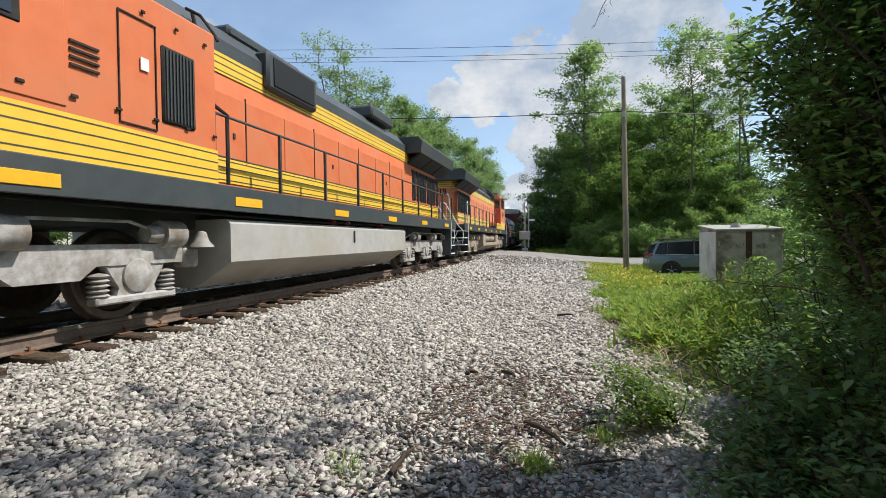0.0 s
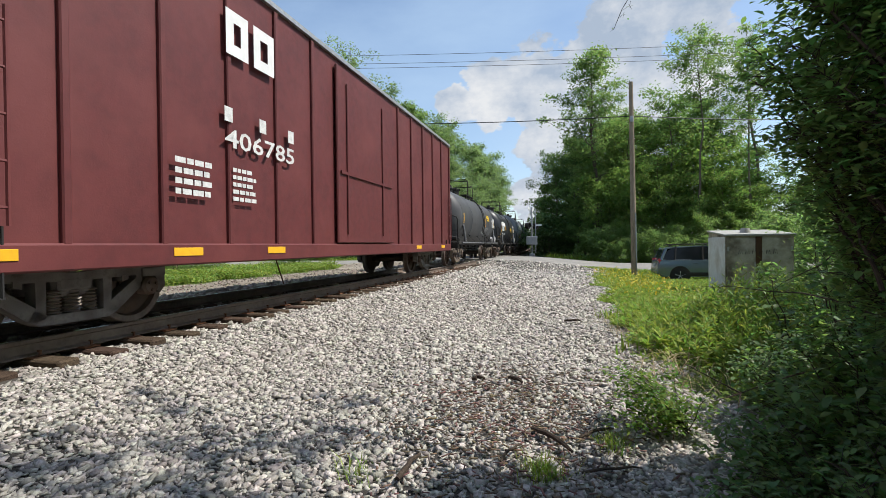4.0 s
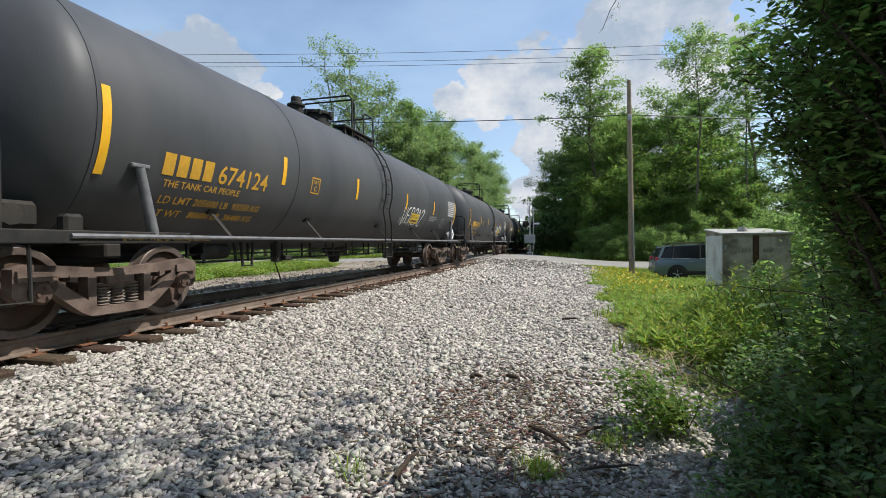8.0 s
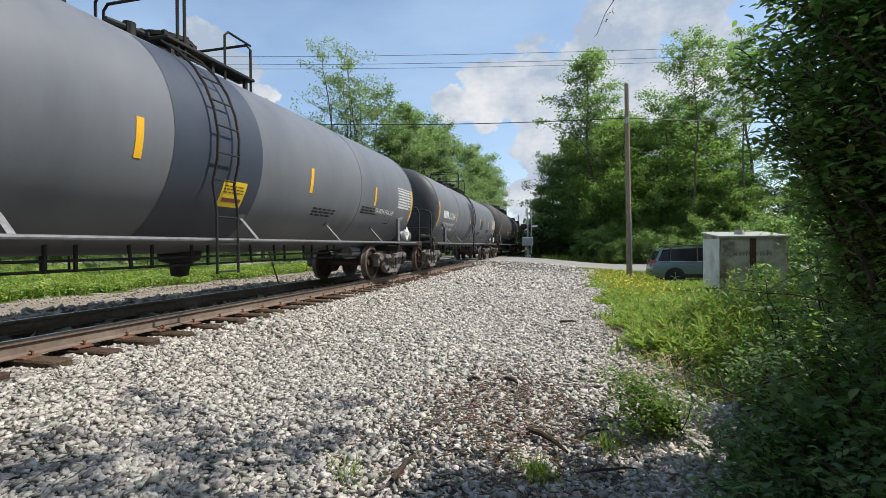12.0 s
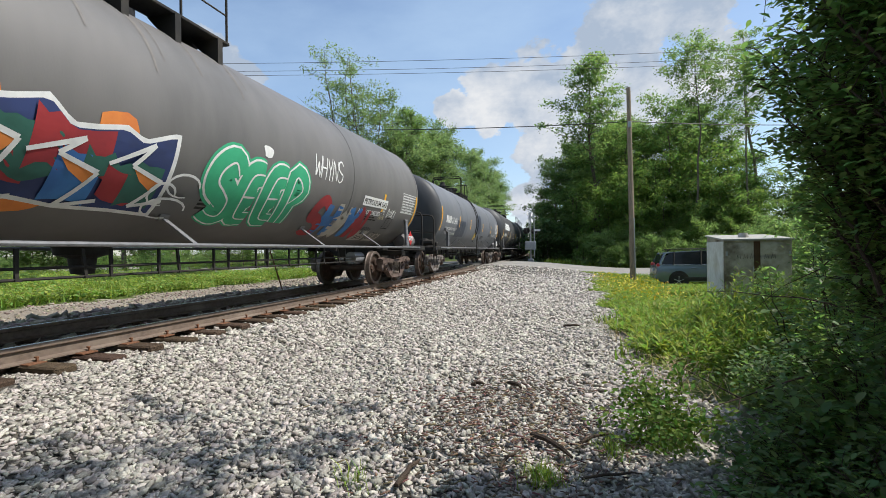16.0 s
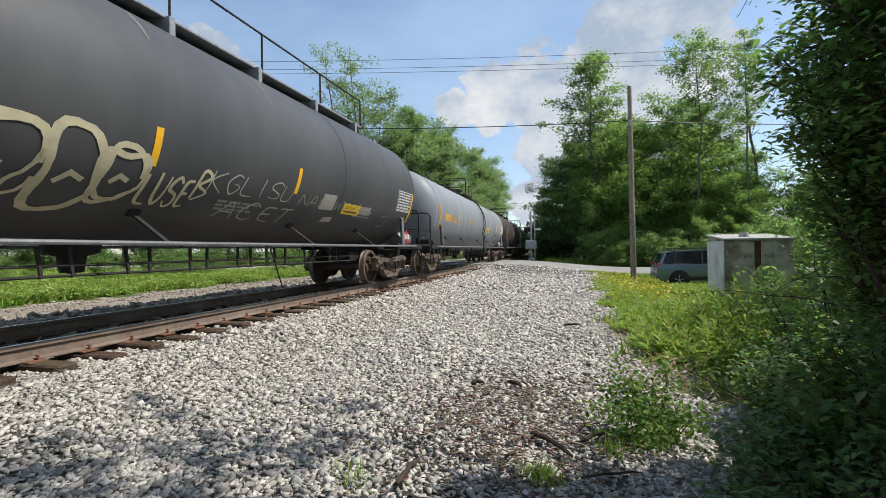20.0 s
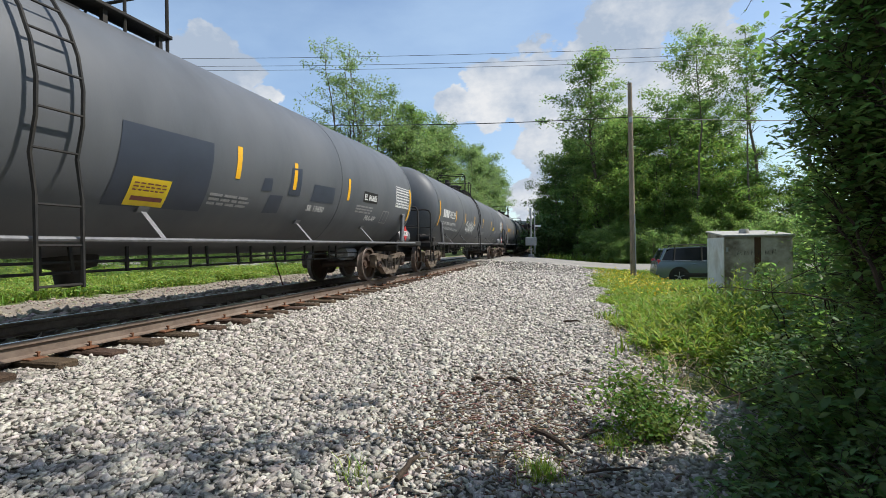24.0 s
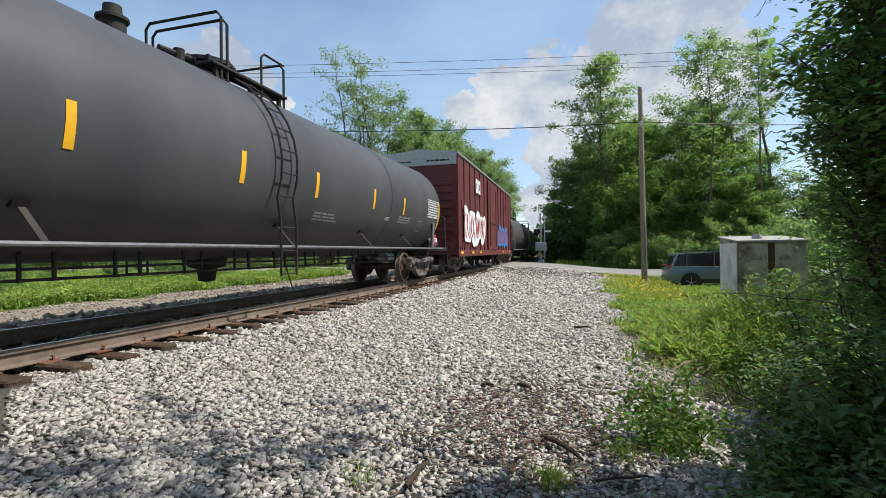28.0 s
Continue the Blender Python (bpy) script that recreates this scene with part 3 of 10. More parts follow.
def tree_meshes(seed, height, crown_r, crown_base, leaves, leaf, mat_leaf, trunk_r=0.16, clump=0.75, open_=0.0, stems=1):
    """Trunk or several stems with limbs and twigs, and a crown of flat leaf clumps on the twigs, for a tree that stands at the origin."""
    rnd = random.Random(seed)
    wood = Shape()
    tips = []
    for stem in range(stems):
        turn, out = 2.1 * stem + rnd.uniform(0, 1), 0.0 if stems == 1 else 0.09 * height * rnd.uniform(0.7, 1.3)
        tall = height * (0.95 if stem == 0 else rnd.uniform(0.72, 0.92))
        top = Vector((math.cos(turn) * out + rnd.uniform(-0.03, 0.03) * height, math.sin(turn) * out + rnd.uniform(-0.03, 0.03) * height, tall))
        trunk = branch_points((0.15 * stem, 0, -0.3), top, 0, 9, height * 0.013, rnd)
        wood.tube(trunk, [trunk_r * (1 - 0.88 * i / 8) * (1.35 if i == 0 else 1) * (1 if stem == 0 else 0.75) for i in range(9)], 8)
        n = int((12 + height * 1.1) / (1 if stems == 1 else 1.7))
        for i in range(n):
            t = crown_base + (0.98 - crown_base) * (i + rnd.random()) / n
            p = trunk[min(8, int(t * 8))].lerp(trunk[min(8, int(t * 8) + 1)], t * 8 - int(t * 8))
            k = (t - crown_base) / (1 - crown_base)
            reach = crown_r * (0.30 + 0.72 * math.sin(math.pi * min(1, 0.24 + 0.70 * k))) * rnd.uniform(0.5, 1.2) / (1 if stems == 1 else 1.35)
            a = i * 2.4 + rnd.uniform(-0.6, 0.6)
            q = p + Vector((math.cos(a) * reach, math.sin(a) * reach, rnd.uniform(0.1, 0.8) * reach))
            pts = branch_points(p, q, -0.05 * reach, 5, 0.06 * reach, rnd)
            r0 = trunk_r * 0.40 * (1 - 0.7 * t)
            wood.tube(pts, [r0 * (1 - 0.85 * j / 4) for j in range(5)], 5)
            for w in (0.35, 0.55, 0.72, 0.88, 1.0):
                for m in range(2):
                    if rnd.random() < open_:
                        continue
                    f = pts[min(4, int(w * 4))].lerp(pts[min(4, int(w * 4) + 1)], w * 4 - int(w * 4))
                    c = f + Vector((rnd.uniform(-1, 1), rnd.uniform(-1, 1), rnd.uniform(-0.45, 0.6))) * reach * rnd.uniform(0.12, 0.38)
                    wood.tube([f, c], [r0 * 0.28, r0 * 0.08], 3, False)
                    tips.append((c, rnd.uniform(0.5, 1.15) * (0.75 + 0.25 * w)))
        tips.append((trunk[-1], 0.8))
    rng = np.random.default_rng(seed)
    weight = np.array([t[1] ** 2 for t in tips])
    pick = rng.choice(len(tips), leaves, p=weight / weight.sum())
    c = np.array([tuple(t[0]) for t in tips])[pick]
    k = np.array([t[1] for t in tips])[pick]
    off = rng.normal(0, 1, (leaves, 3)) * np.array([1, 1, 0.6]) * (clump * 0.40 * k)[:, None]
    co, f = leaf_cloud(c + off, leaf * rng.uniform(0.6, 1.3, leaves), 1.1)
    return to_mesh("trunk", [wood], [M_BARK]), big_mesh("crown", co, f, mat_leaf)


def plant(kind, x, y, turn, scale, label, group="", name="tree", category="tree"):
    trunk, crown = kind
    ob = thing(name, label, category, pose(x, y, float(land(x, y)), 0, 0, turn) @ Matrix.Scale(scale, 4), group)
    part("trunk", trunk, None, ob)
    part("crown", crown, None, ob)
    return ob

# ---------------------------------------------------------------- lettering


LETTERS = {}


def prepare_lettering(words):
    """Outlines of the words, one unit high, as flat faces."""
    made = []
    for w in words:
        cu = bpy.data.curves.new("lettering", "FONT")
        cu.body, cu.size, cu.resolution_u = w, 1.0, 2
        cu.fill_mode, cu.offset = "BOTH", 0.012
        made.append((w, new("lettering", cu)))
    graph = bpy.context.evaluated_depsgraph_get()
    for w, ob in made:
        me = ob.evaluated_get(graph).to_mesh()
        v = [(p.co.x, p.co.y) for p in me.vertices]
        f = [tuple(q.vertices) for q in me.polygons]
        lo = min(a[0] for a in v)
        LETTERS[w] = ([((a - lo) * 1.36, b * 1.36) for a, b in v], f)
        ob.evaluated_get(graph).to_mesh_clear()
    for w, ob in made:
        cu = ob.data
        bpy.data.objects.remove(ob)
        bpy.data.curves.remove(cu)


class Decal:
    """Flat painted shapes in (along, up), later laid on a curved or flat side."""

    def __init__(self):
        self.v, self.f = [], []

    def add(self, v, f):
        k = len(self.v)
        self.v += list(v)
        self.f += [tuple(i + k for i in q) for q in f]
        return self

    def text(self, w, u, v, h, squeeze=1.0, bold=0.0):
        p, f = LETTERS[w]
        return self.add([(u + a * h * squeeze, v + b * h) for a, b in p], f)

    def rect(self, u, v, w, h, slant=0.0):
        return self.add([(u, v), (u + w, v), (u + w + slant, v + h), (u + slant, v + h)], [(0, 1, 2, 3)])

    def outline(self, u, v, w, h, t):
        self.rect(u, v, w, t), self.rect(u, v + h - t, w, t)
        return self.rect(u, v + t, t, h - 2 * t).rect(u + w - t, v + t, t, h - 2 * t)

    def bars(self, u, v, w, h, rows, rnd, gap=0.45, words=4):
        """Lines of small writing that nobody can read."""
        for i in range(rows):
            x, y = u, v + h - (i + 1) * h / rows
            while x < u + w * rnd.uniform(0.75, 1.0):
                k = min(w / words * rnd.uniform(0.5, 1.2), u + w - x)
                if k > 0.02:
                    self.rect(x, y, k, h / rows * (1 - gap))
                x += k + w * 0.04
        return self

    def poly(self, pts):
        return self.add(pts, [tuple(range(len(pts)))])

    def stroke(self, pts, w):
        """A painted line of width w."""
        n = len(pts)
        v = []
        for i in range(n):
            a, b = pts[max(0, i - 1)], pts[min(n - 1, i + 1)]
            dx, dy = b[0] - a[0], b[1] - a[1]
            l = math.hypot(dx, dy) or 1
            ww = w * (0.55 + 0.45 * math.sin(math.pi * min(1, 0.15 + i / n)))
            v += [(pts[i][0] - dy / l * ww / 2, pts[i][1] + dx / l * ww / 2), (pts[i][0] + dy / l * ww / 2, pts[i][1] - dx / l * ww / 2)]
        return self.add(v, [(2 * i, 2 * i + 1, 2 * i + 3, 2 * i + 2) for i in range(n - 1)])

    def cut(self, step):
        bm = bmesh.new()
        vs = [bm.verts.new((a, b, 0)) for a, b in self.v]
        for q in self.f:
            try:
                bm.faces.new([vs[i] for i in q])
            except ValueError:
                pass
        lo, hi = min(b for a, b in self.v), max(b for a, b in self.v)
        k = math.floor(lo / step) + 1
        while k * step < hi:
            bmesh.ops.bisect_plane(bm, geom=bm.verts[:] + bm.edges[:] + bm.faces[:], plane_co=(0, k * step, 0), plane_no=(0, 1, 0))
            k += 1
        bm.verts.index_update()
        v, f = [tuple(p.co) for p in bm.verts], [[p.index for p in q.verts] for q in bm.faces]
        bm.free()
        return v, f

    def on_tank(self, r, zc, lift=0.004, dv=0.0):
        v, f = self.cut(0.12)
        v = [(a, b + dv, c) for a, b, c in v]
        s = Shape()
        return s.add([((r + lift) * math.cos(b / r), a, zc + (r + lift) * math.sin(b / r)) for a, b, _ in v], f)

    def on_side(self, x, lift=0.004):
        return Shape().add([(x + lift, a, b) for a, b in self.v], self.f)


def blob(u, v, w, h, rnd, n=22):
    """A rounded, lobed outline, such as a spray-can letter has."""
    p1, p2 = rnd.uniform(0, 6), rnd.uniform(0, 6)
    out = []
    for i in range(n):
        t = 2 * math.pi * i / n
        k = 1 + 0.16 * math.sin(2 * t + p1) + 0.13 * math.sin(3 * t + p2)
        out.append((u + w / 2 * k * math.copysign(abs(math.cos(t)) ** 0.7, math.cos(t)), v + h / 2 * k * math.copysign(abs(math.sin(t)) ** 0.7, math.sin(t))))
    return out


def swirl(u, v, w, h, rnd, n=26):
    """A tag in one looping line."""
    f1, f2, p1, p2 = rnd.choice((1.5, 2, 2.5)), rnd.choice((3, 4, 5)), rnd.uniform(0, 6), rnd.uniform(0, 6)
    return [(u + w * i / (n - 1) + 0.14 * w * math.sin(f2 * 2 * math.pi * i / n + p1), v + h * (0.5 + 0.45 * math.sin(f1 * f2 * math.pi * i / n + p2)))
            for i in range(n)]


STROKES = {"S": [[(0.95, 0.85), (0.6, 1.0), (0.15, 0.88), (0.1, 0.62), (0.5, 0.52), (0.9, 0.38), (0.88, 0.1), (0.45, 0.0), (0.05, 0.15)]],
           "M": [[(0.02, 0.0), (0.15, 0.95), (0.5, 0.35), (0.85, 0.98), (1.0, 0.0)]], "U": [[(0.05, 1.0), (0.1, 0.25), (0.45, 0.02), (0.85, 0.22), (0.9, 1.0)]],
           "W": [[(0.0, 1.0), (0.22, 0.05), (0.5, 0.7), (0.76, 0.03), (1.0, 1.0)]], "Z": [[(0.05, 0.8), (0.5, 1.0), (0.95, 0.9), (0.45, 0.45), (0.08, 0.08), (0.5, 0.02), (0.98, 0.1)]],
           "O": [[(0.5, 1.0), (0.1, 0.75), (0.08, 0.25), (0.5, 0.0), (0.92, 0.25), (0.9, 0.75), (0.5, 1.0)]], "Y": [[(0.05, 1.0), (0.45, 0.5), (0.9, 1.0)], [(0.45, 0.55), (0.5, 0.0)]],
           "E": [[(0.92, 0.95), (0.3, 0.9), (0.1, 0.5), (0.3, 0.06), (0.95, 0.05)], [(0.15, 0.5), (0.75, 0.52)]], "N": [[(0.05, 0.0), (0.1, 0.95), (0.85, 0.05), (0.92, 1.0)]],
           "R": [[(0.08, 0.0), (0.1, 0.95), (0.7, 0.95), (0.85, 0.7), (0.55, 0.5), (0.15, 0.48)], [(0.45, 0.5), (0.95, 0.0)]], "I": [[(0.5, 1.0), (0.42, 0.5), (0.55, 0.0)]],
           "C": [[(0.95, 0.85), (0.5, 1.0), (0.1, 0.6), (0.15, 0.15), (0.55, 0.0), (0.95, 0.12)]], "T": [[(0.0, 0.98), (1.0, 1.0)], [(0.5, 1.0), (0.42, 0.0)]], "H": [[(0.1, 1.0), (0.05, 0.0)], [(0.9, 1.0), (0.85, 0.0)], [(0.08, 0.5), (0.88, 0.52)]],
           "L": [[(0.1, 1.0), (0.08, 0.05), (0.9, 0.0)]], "K": [[(0.1, 1.0), (0.1, 0.0)], [(0.9, 1.0), (0.15, 0.5), (0.95, 0.0)]], "B": [[(0.1, 0.0), (0.12, 1.0), (0.8, 0.85), (0.2, 0.52), (0.9, 0.25), (0.1, 0.0)]], "D": [[(0.1, 0.0), (0.12, 1.0), (0.75, 0.85), (0.9, 0.4), (0.1, 0.0)]],
           "G": [[(0.9, 0.85), (0.5, 1.0), (0.1, 0.5), (0.5, 0.0), (0.9, 0.2), (0.9, 0.45), (0.55, 0.45)]], "P": [[(0.1, 0.0), (0.12, 1.0), (0.85, 0.8), (0.15, 0.5)]], "V": [[(0.0, 1.0), (0.45, 0.0), (1.0, 1.0)]],
           "A": [[(0.0, 0.0), (0.45, 1.0), (0.95, 0.0)], [(0.2, 0.38), (0.75, 0.4)]]}


def smooth_line(pts, n=5):
    out = []
    for i in range(len(pts) - 1):
        p = [Vector(pts[max(0, min(len(pts) - 1, i + k))]) for k in (-1, 0, 1, 2)]
        for j in range(n):
            t = j / n
            q = 0.5 * ((2 * p[1]) + (p[2] - p[0]) * t + (2 * p[0] - 5 * p[1] + 4 * p[2] - p[3]) * t * t + (3 * p[1] - p[0] - 3 * p[2] + p[3]) * t ** 3)
            out.append((q.x, q.y))
    return out + [tuple(pts[-1])]


def fat_letter(d, ch, u, v, w, h, width, rnd, slant=0.12):
    """One hand-drawn letter in broad strokes."""
    wob = [(rnd.uniform(-0.05, 0.05), rnd.uniform(-0.05, 0.05)) for _ in range(12)]
    for line in STROKES[ch]:
        pts = [(u + w * (a + slant * b + wob[i][0]), v + h * (b + wob[i][1])) for i, (a, b) in enumerate(line)]
        d.stroke(smooth_line(pts), width)


def mark_blocks(d, u, v, h, n=4, gap=0.18):
    """A company's mark, as plain blocks of the letters' size."""
    w = h * 0.62
    for i in range(n):
        x = u + i * (w + gap * h)
        d.rect(x, v, w, h)
    return u + n * (w + gap * h)


prepare_lettering(["4819", "LD LMT 225300", "LT WT   60700", "382809", "406785", "17105", "230949", "674124", "674139", "3175", "213383", "213364",
                   "224759", "213401", "29961", "1047", "201269", "80330", "79539", "201023", "36029", "FRA-AIP", "SR-8754 FRA AIP", "SR 13450",
                   "LIQUEFIED", "PETROLEUM GAS", "NON ODORIZED", "3257", "1075", "1993", "1830", "L  52 FT 6 IN", "IL 48 FT 0 IN", "C",
                   "LD LMT 205600 LB  93250 KG", "LT WT   80600 LB  36480 KG", "LD LMT 207000 LB  93850 KG", "LT WT   79000 LB  35850 KG",
                   "LD LMT 195500 LBS 88700 KGS", "LT WT   67500 LBS 30600 KGS", "LD LMT 190200 LBS  86200 KGS", "LT WT   72800 LBS  33000 KGS",
                   "LD LMT 210000 LB  95000 KG", "LT WT   76100 LB  34500 KG", "LD LMT 183300 LB  74100 KG", "NEW 02-94", "225300", "60700", "LD LMT", "LT WT", "FOR USE ON", "382800 THRU 383189", "PLATE", "2 INCH TREAD CONG. SHOES", "LD LMT  205100 LB 93050 KG", "LT WT    57900 LB 26250 KG", "10-2013", "LD LMT   163200LB   74050KG", "LT WT     99800LB   45250KG", "HOT", "EL 86683", "PETROLEUM", "GAS", "THE TANK CAR PEOPLE"])

# ---------------------------------------------------------------- paint of the train
M_ORANGE = material("faded_orange_paint", (0.70, 0.185, 0.07), 0.5, 0, (0.60, 0.15, 0.055), 3, 0.5, 0.05, 60, 0.3, (0.62, 0.2, 0.09), 0.9)
M_ORANGE_OLD = material("sun_bleached_orange_paint", (0.70, 0.245, 0.125), 0.55, 0, (0.58, 0.19, 0.09), 3, 0.5, 0.05, 60, 0.3, (0.66, 0.29, 0.17), 0.9)
M_YELLOW = material("yellow_stripe_paint", (0.86, 0.54, 0.045), 0.5, 0, (0.78, 0.46, 0.04), 4, 0.5)
M_CREAM = material("faded_yellow_stripe", (0.84, 0.60, 0.17), 0.55, 0, (0.74, 0.51, 0.13), 4, 0.5)
M_DARKGREEN = material("black_green_paint", (0.050, 0.060, 0.062), 0.5, 0, (0.038, 0.044, 0.046), 4, 0.5, 0.05, 60, 0.5, (0.07, 0.07, 0.068), 0.8)
# dust, plus a deepened dark tone painted in for shadows of the truck frame
M_SILVER = material("dusty_shade_mottled_silver", (0.46, 0.45, 0.43), 0.75, 0.05, (0.24, 0.22, 0.195), 9, 0.6, 0.2, 60, 0.3, (0.20, 0.165, 0.13), 2.5)
M_TAN = material("road_dust_tan", (0.36, 0.30, 0.235), 0.85, 0.0, (0.24, 0.195, 0.148), 6, 0.55, 0.2, 60, 0.3, (0.36, 0.3, 0.225), 1.5)
M_GREYTANK = material("pale_grey_fuel_tank", (0.42, 0.41, 0.385), 0.7, 0, (0.34, 0.33, 0.30), 4, 0.5, 0.1, 50, 0.4, (0.36, 0.33, 0.27), 0.9)
M_BLACKIRON = material("sooty_black_iron", (0.022, 0.021, 0.02), 0.75, 0.1, (0.012, 0.012, 0.012), 8, 0.6, 0.2, 60, 0.35, (0.045, 0.038, 0.03), 1.5)
M_GRILLE = material("dark_grille", (0.018, 0.018, 0.02), 0.6, 0.3, (0.01, 0.01, 0.01), 30, 0.5)
M_WHITE = material("white_paint", (0.78, 0.78, 0.76), 0.6, 0, (0.66, 0.66, 0.64), 6, 0.5)
M_LETTER = material("worn_white_stencil", (0.70, 0.70, 0.68), 0.65, 0, (0.42, 0.42, 0.41), 18, 0.5)
M_FAINT = material("faint_grey_stencil", (0.30, 0.30, 0.30), 0.65, 0, (0.16, 0.16, 0.16), 22, 0.5)
M_STAIN = material("pale_run_stain", (0.17, 0.155, 0.14), 0.7, 0, (0.11, 0.10, 0.092), 8, 0.5)
M_GOLD = material("yellow_stencil", (0.66, 0.36, 0.03), 0.6, 0, (0.5, 0.27, 0.03), 16, 0.5)
M_REFLECT = material("yellow_reflective_tape", (0.86, 0.46, 0.02), 0.4, 0, (0.74, 0.38, 0.02), 12, 0.5)
M_STICKER = material("yellow_sticker", (0.84, 0.60, 0.02), 0.5, 0, (0.74, 0.5, 0.02), 8, 0.5)
M_RED = material("red_enamel", (0.5, 0.03, 0.03), 0.45, 0, (0.36, 0.025, 0.025), 6, 0.5)
M_BROWN = material("mineral_brown_paint", (0.20, 0.058, 0.046), 0.6, 0, (0.145, 0.044, 0.036), 5, 0.6, 0.1, 50, 0.4, (0.23, 0.075, 0.055), 0.9)
M_BROWNRED = material("oxide_red_boxcar_paint", (0.125, 0.026, 0.026), 0.6, 0, (0.088, 0.02, 0.02), 5, 0.6, 0.1, 50, 0.4, (0.15, 0.036, 0.034), 0.8)
M_STEELGREY = material("grey_painted_steel", (0.30, 0.31, 0.33), 0.55, 0.2, (0.18, 0.18, 0.19), 10, 0.6, 0.1, 60)
M_WHEEL = material("rust_brown_wheel", (0.11, 0.066, 0.048), 0.8, 0.1, (0.05, 0.032, 0.025), 9, 0.6, 0.3, 60, 0.3, (0.10, 0.075, 0.06), 3)
M_TREAD = material("worn_wheel_rim", (0.15, 0.115, 0.095), 0.55, 0.3, (0.08, 0.06, 0.05), 12, 0.6)
M_TRUCK = material("rusty_cast_truck", (0.19, 0.145, 0.115), 0.85, 0.0, (0.085, 0.06, 0.045), 14, 0.5, 0.4, 60, 0.3, (0.06, 0.042, 0.033), 3.5, each=0.25)
M_TRUCKGREY = material("grey_cast_truck", (0.19, 0.175, 0.16), 0.8, 0.05, (0.085, 0.075, 0.068), 14, 0.5, 0.4, 60, 0.3, (0.07, 0.055, 0.047), 3.5, each=0.25)
M_PIPE = material("grey_pipe", (0.19, 0.192, 0.2), 0.5, 0.2, (0.11, 0.11, 0.115), 10, 0.6, 0.1, 60)
M_STAY = material("scuffed_grey_stay_steel", (0.20, 0.20, 0.205), 0.5, 0.1, (0.11, 0.11, 0.115), 14, 0.6, 0.1, 60)
M_SPRING = material("dusty_spring_steel", (0.22, 0.18, 0.15), 0.7, 0.3, (0.12, 0.09, 0.07), 12, 0.5)


def tank_paint(name, c, rough, streak, k=0.5):
    return material(name, c, rough, 0, tuple(x * 0.72 for x in c), 1.6, k, 0.05, 40, 0.25, streak, 0.55, stretch=(1, 1, 0.35))


M_TANK = {
    "smoke": tank_paint("smoke_grey_tank_paint", (0.150, 0.145, 0.141), 0.5, (0.175, 0.166, 0.16)),
    "gloss": tank_paint("glossy_black_tank_paint", (0.026, 0.029, 0.034), 0.36, (0.034, 0.035, 0.038)),
    "black": tank_paint("black_tank_paint", (0.066, 0.068, 0.073), 0.5, (0.082, 0.082, 0.084)),
    "soot": tank_paint("sooty_tank_paint", (0.064, 0.062, 0.061), 0.6, (0.080, 0.077, 0.075)),
    "dusk": tank_paint("dusty_blue_grey_tank_paint", (0.132, 0.143, 0.158), 0.46, (0.165, 0.158, 0.155)),
    "slate": tank_paint("slate_grey_tank_paint", (0.150, 0.160, 0.180), 0.48, (0.165, 0.17, 0.185)),
    "charcoal": tank_paint("charcoal_tank_paint", (0.108, 0.116, 0.128), 0.48, (0.125, 0.13, 0.138)),
    "grey": tank_paint("weathered_grey_tank_paint", (0.185, 0.195, 0.21), 0.55, (0.195, 0.20, 0.205)),
    "pale": tank_paint("pale_grey_tank_paint", (0.235, 0.248, 0.272), 0.5, (0.25, 0.26, 0.28)),
    "brown": tank_paint("brown_black_tank_paint", (0.058, 0.045, 0.041), 0.58, (0.06, 0.05, 0.045)),
}


def fade_paint(name, low, high, z0, z1):
    """Sprayed paint that runs from one colour below into another above."""
    mat = material(name, high, 0.65, 0, tuple(c * 0.85 for c in high), 6, 0.5)
    n, link = mat.node_tree.nodes, mat.node_tree.links
    co, sep, at, mix, cloud = n.new("ShaderNodeTexCoord"), n.new("ShaderNodeSeparateXYZ"), n.new("ShaderNodeMapRange"), n.new("ShaderNodeMixRGB"), n.new("ShaderNodeTexNoise")
    cloud.inputs["Scale"].default_value = 2.5
    add = n.new("ShaderNodeMath")
    add.operation, add.inputs[1].default_value = "MULTIPLY_ADD", 0.35
    link.new(co.outputs["Object"], sep.inputs[0])
    link.new(co.outputs["Object"], cloud.inputs["Vector"])
    link.new(cloud.outputs["Fac"], add.inputs[0])
    link.new(sep.outputs["Z"], add.inputs[2])
    at.inputs["From Min"].default_value, at.inputs["From Max"].default_value = z0 + 0.17, z1 + 0.17
    link.new(add.outputs[0], at.inputs["Value"])
    link.new(at.outputs[0], mix.inputs[0])
    mix.inputs[1].default_value, mix.inputs[2].default_value = (*low, 1), (*high, 1)
    link.new(mix.outputs[0], n["Principled BSDF"].inputs["Base Color"])
    return mat


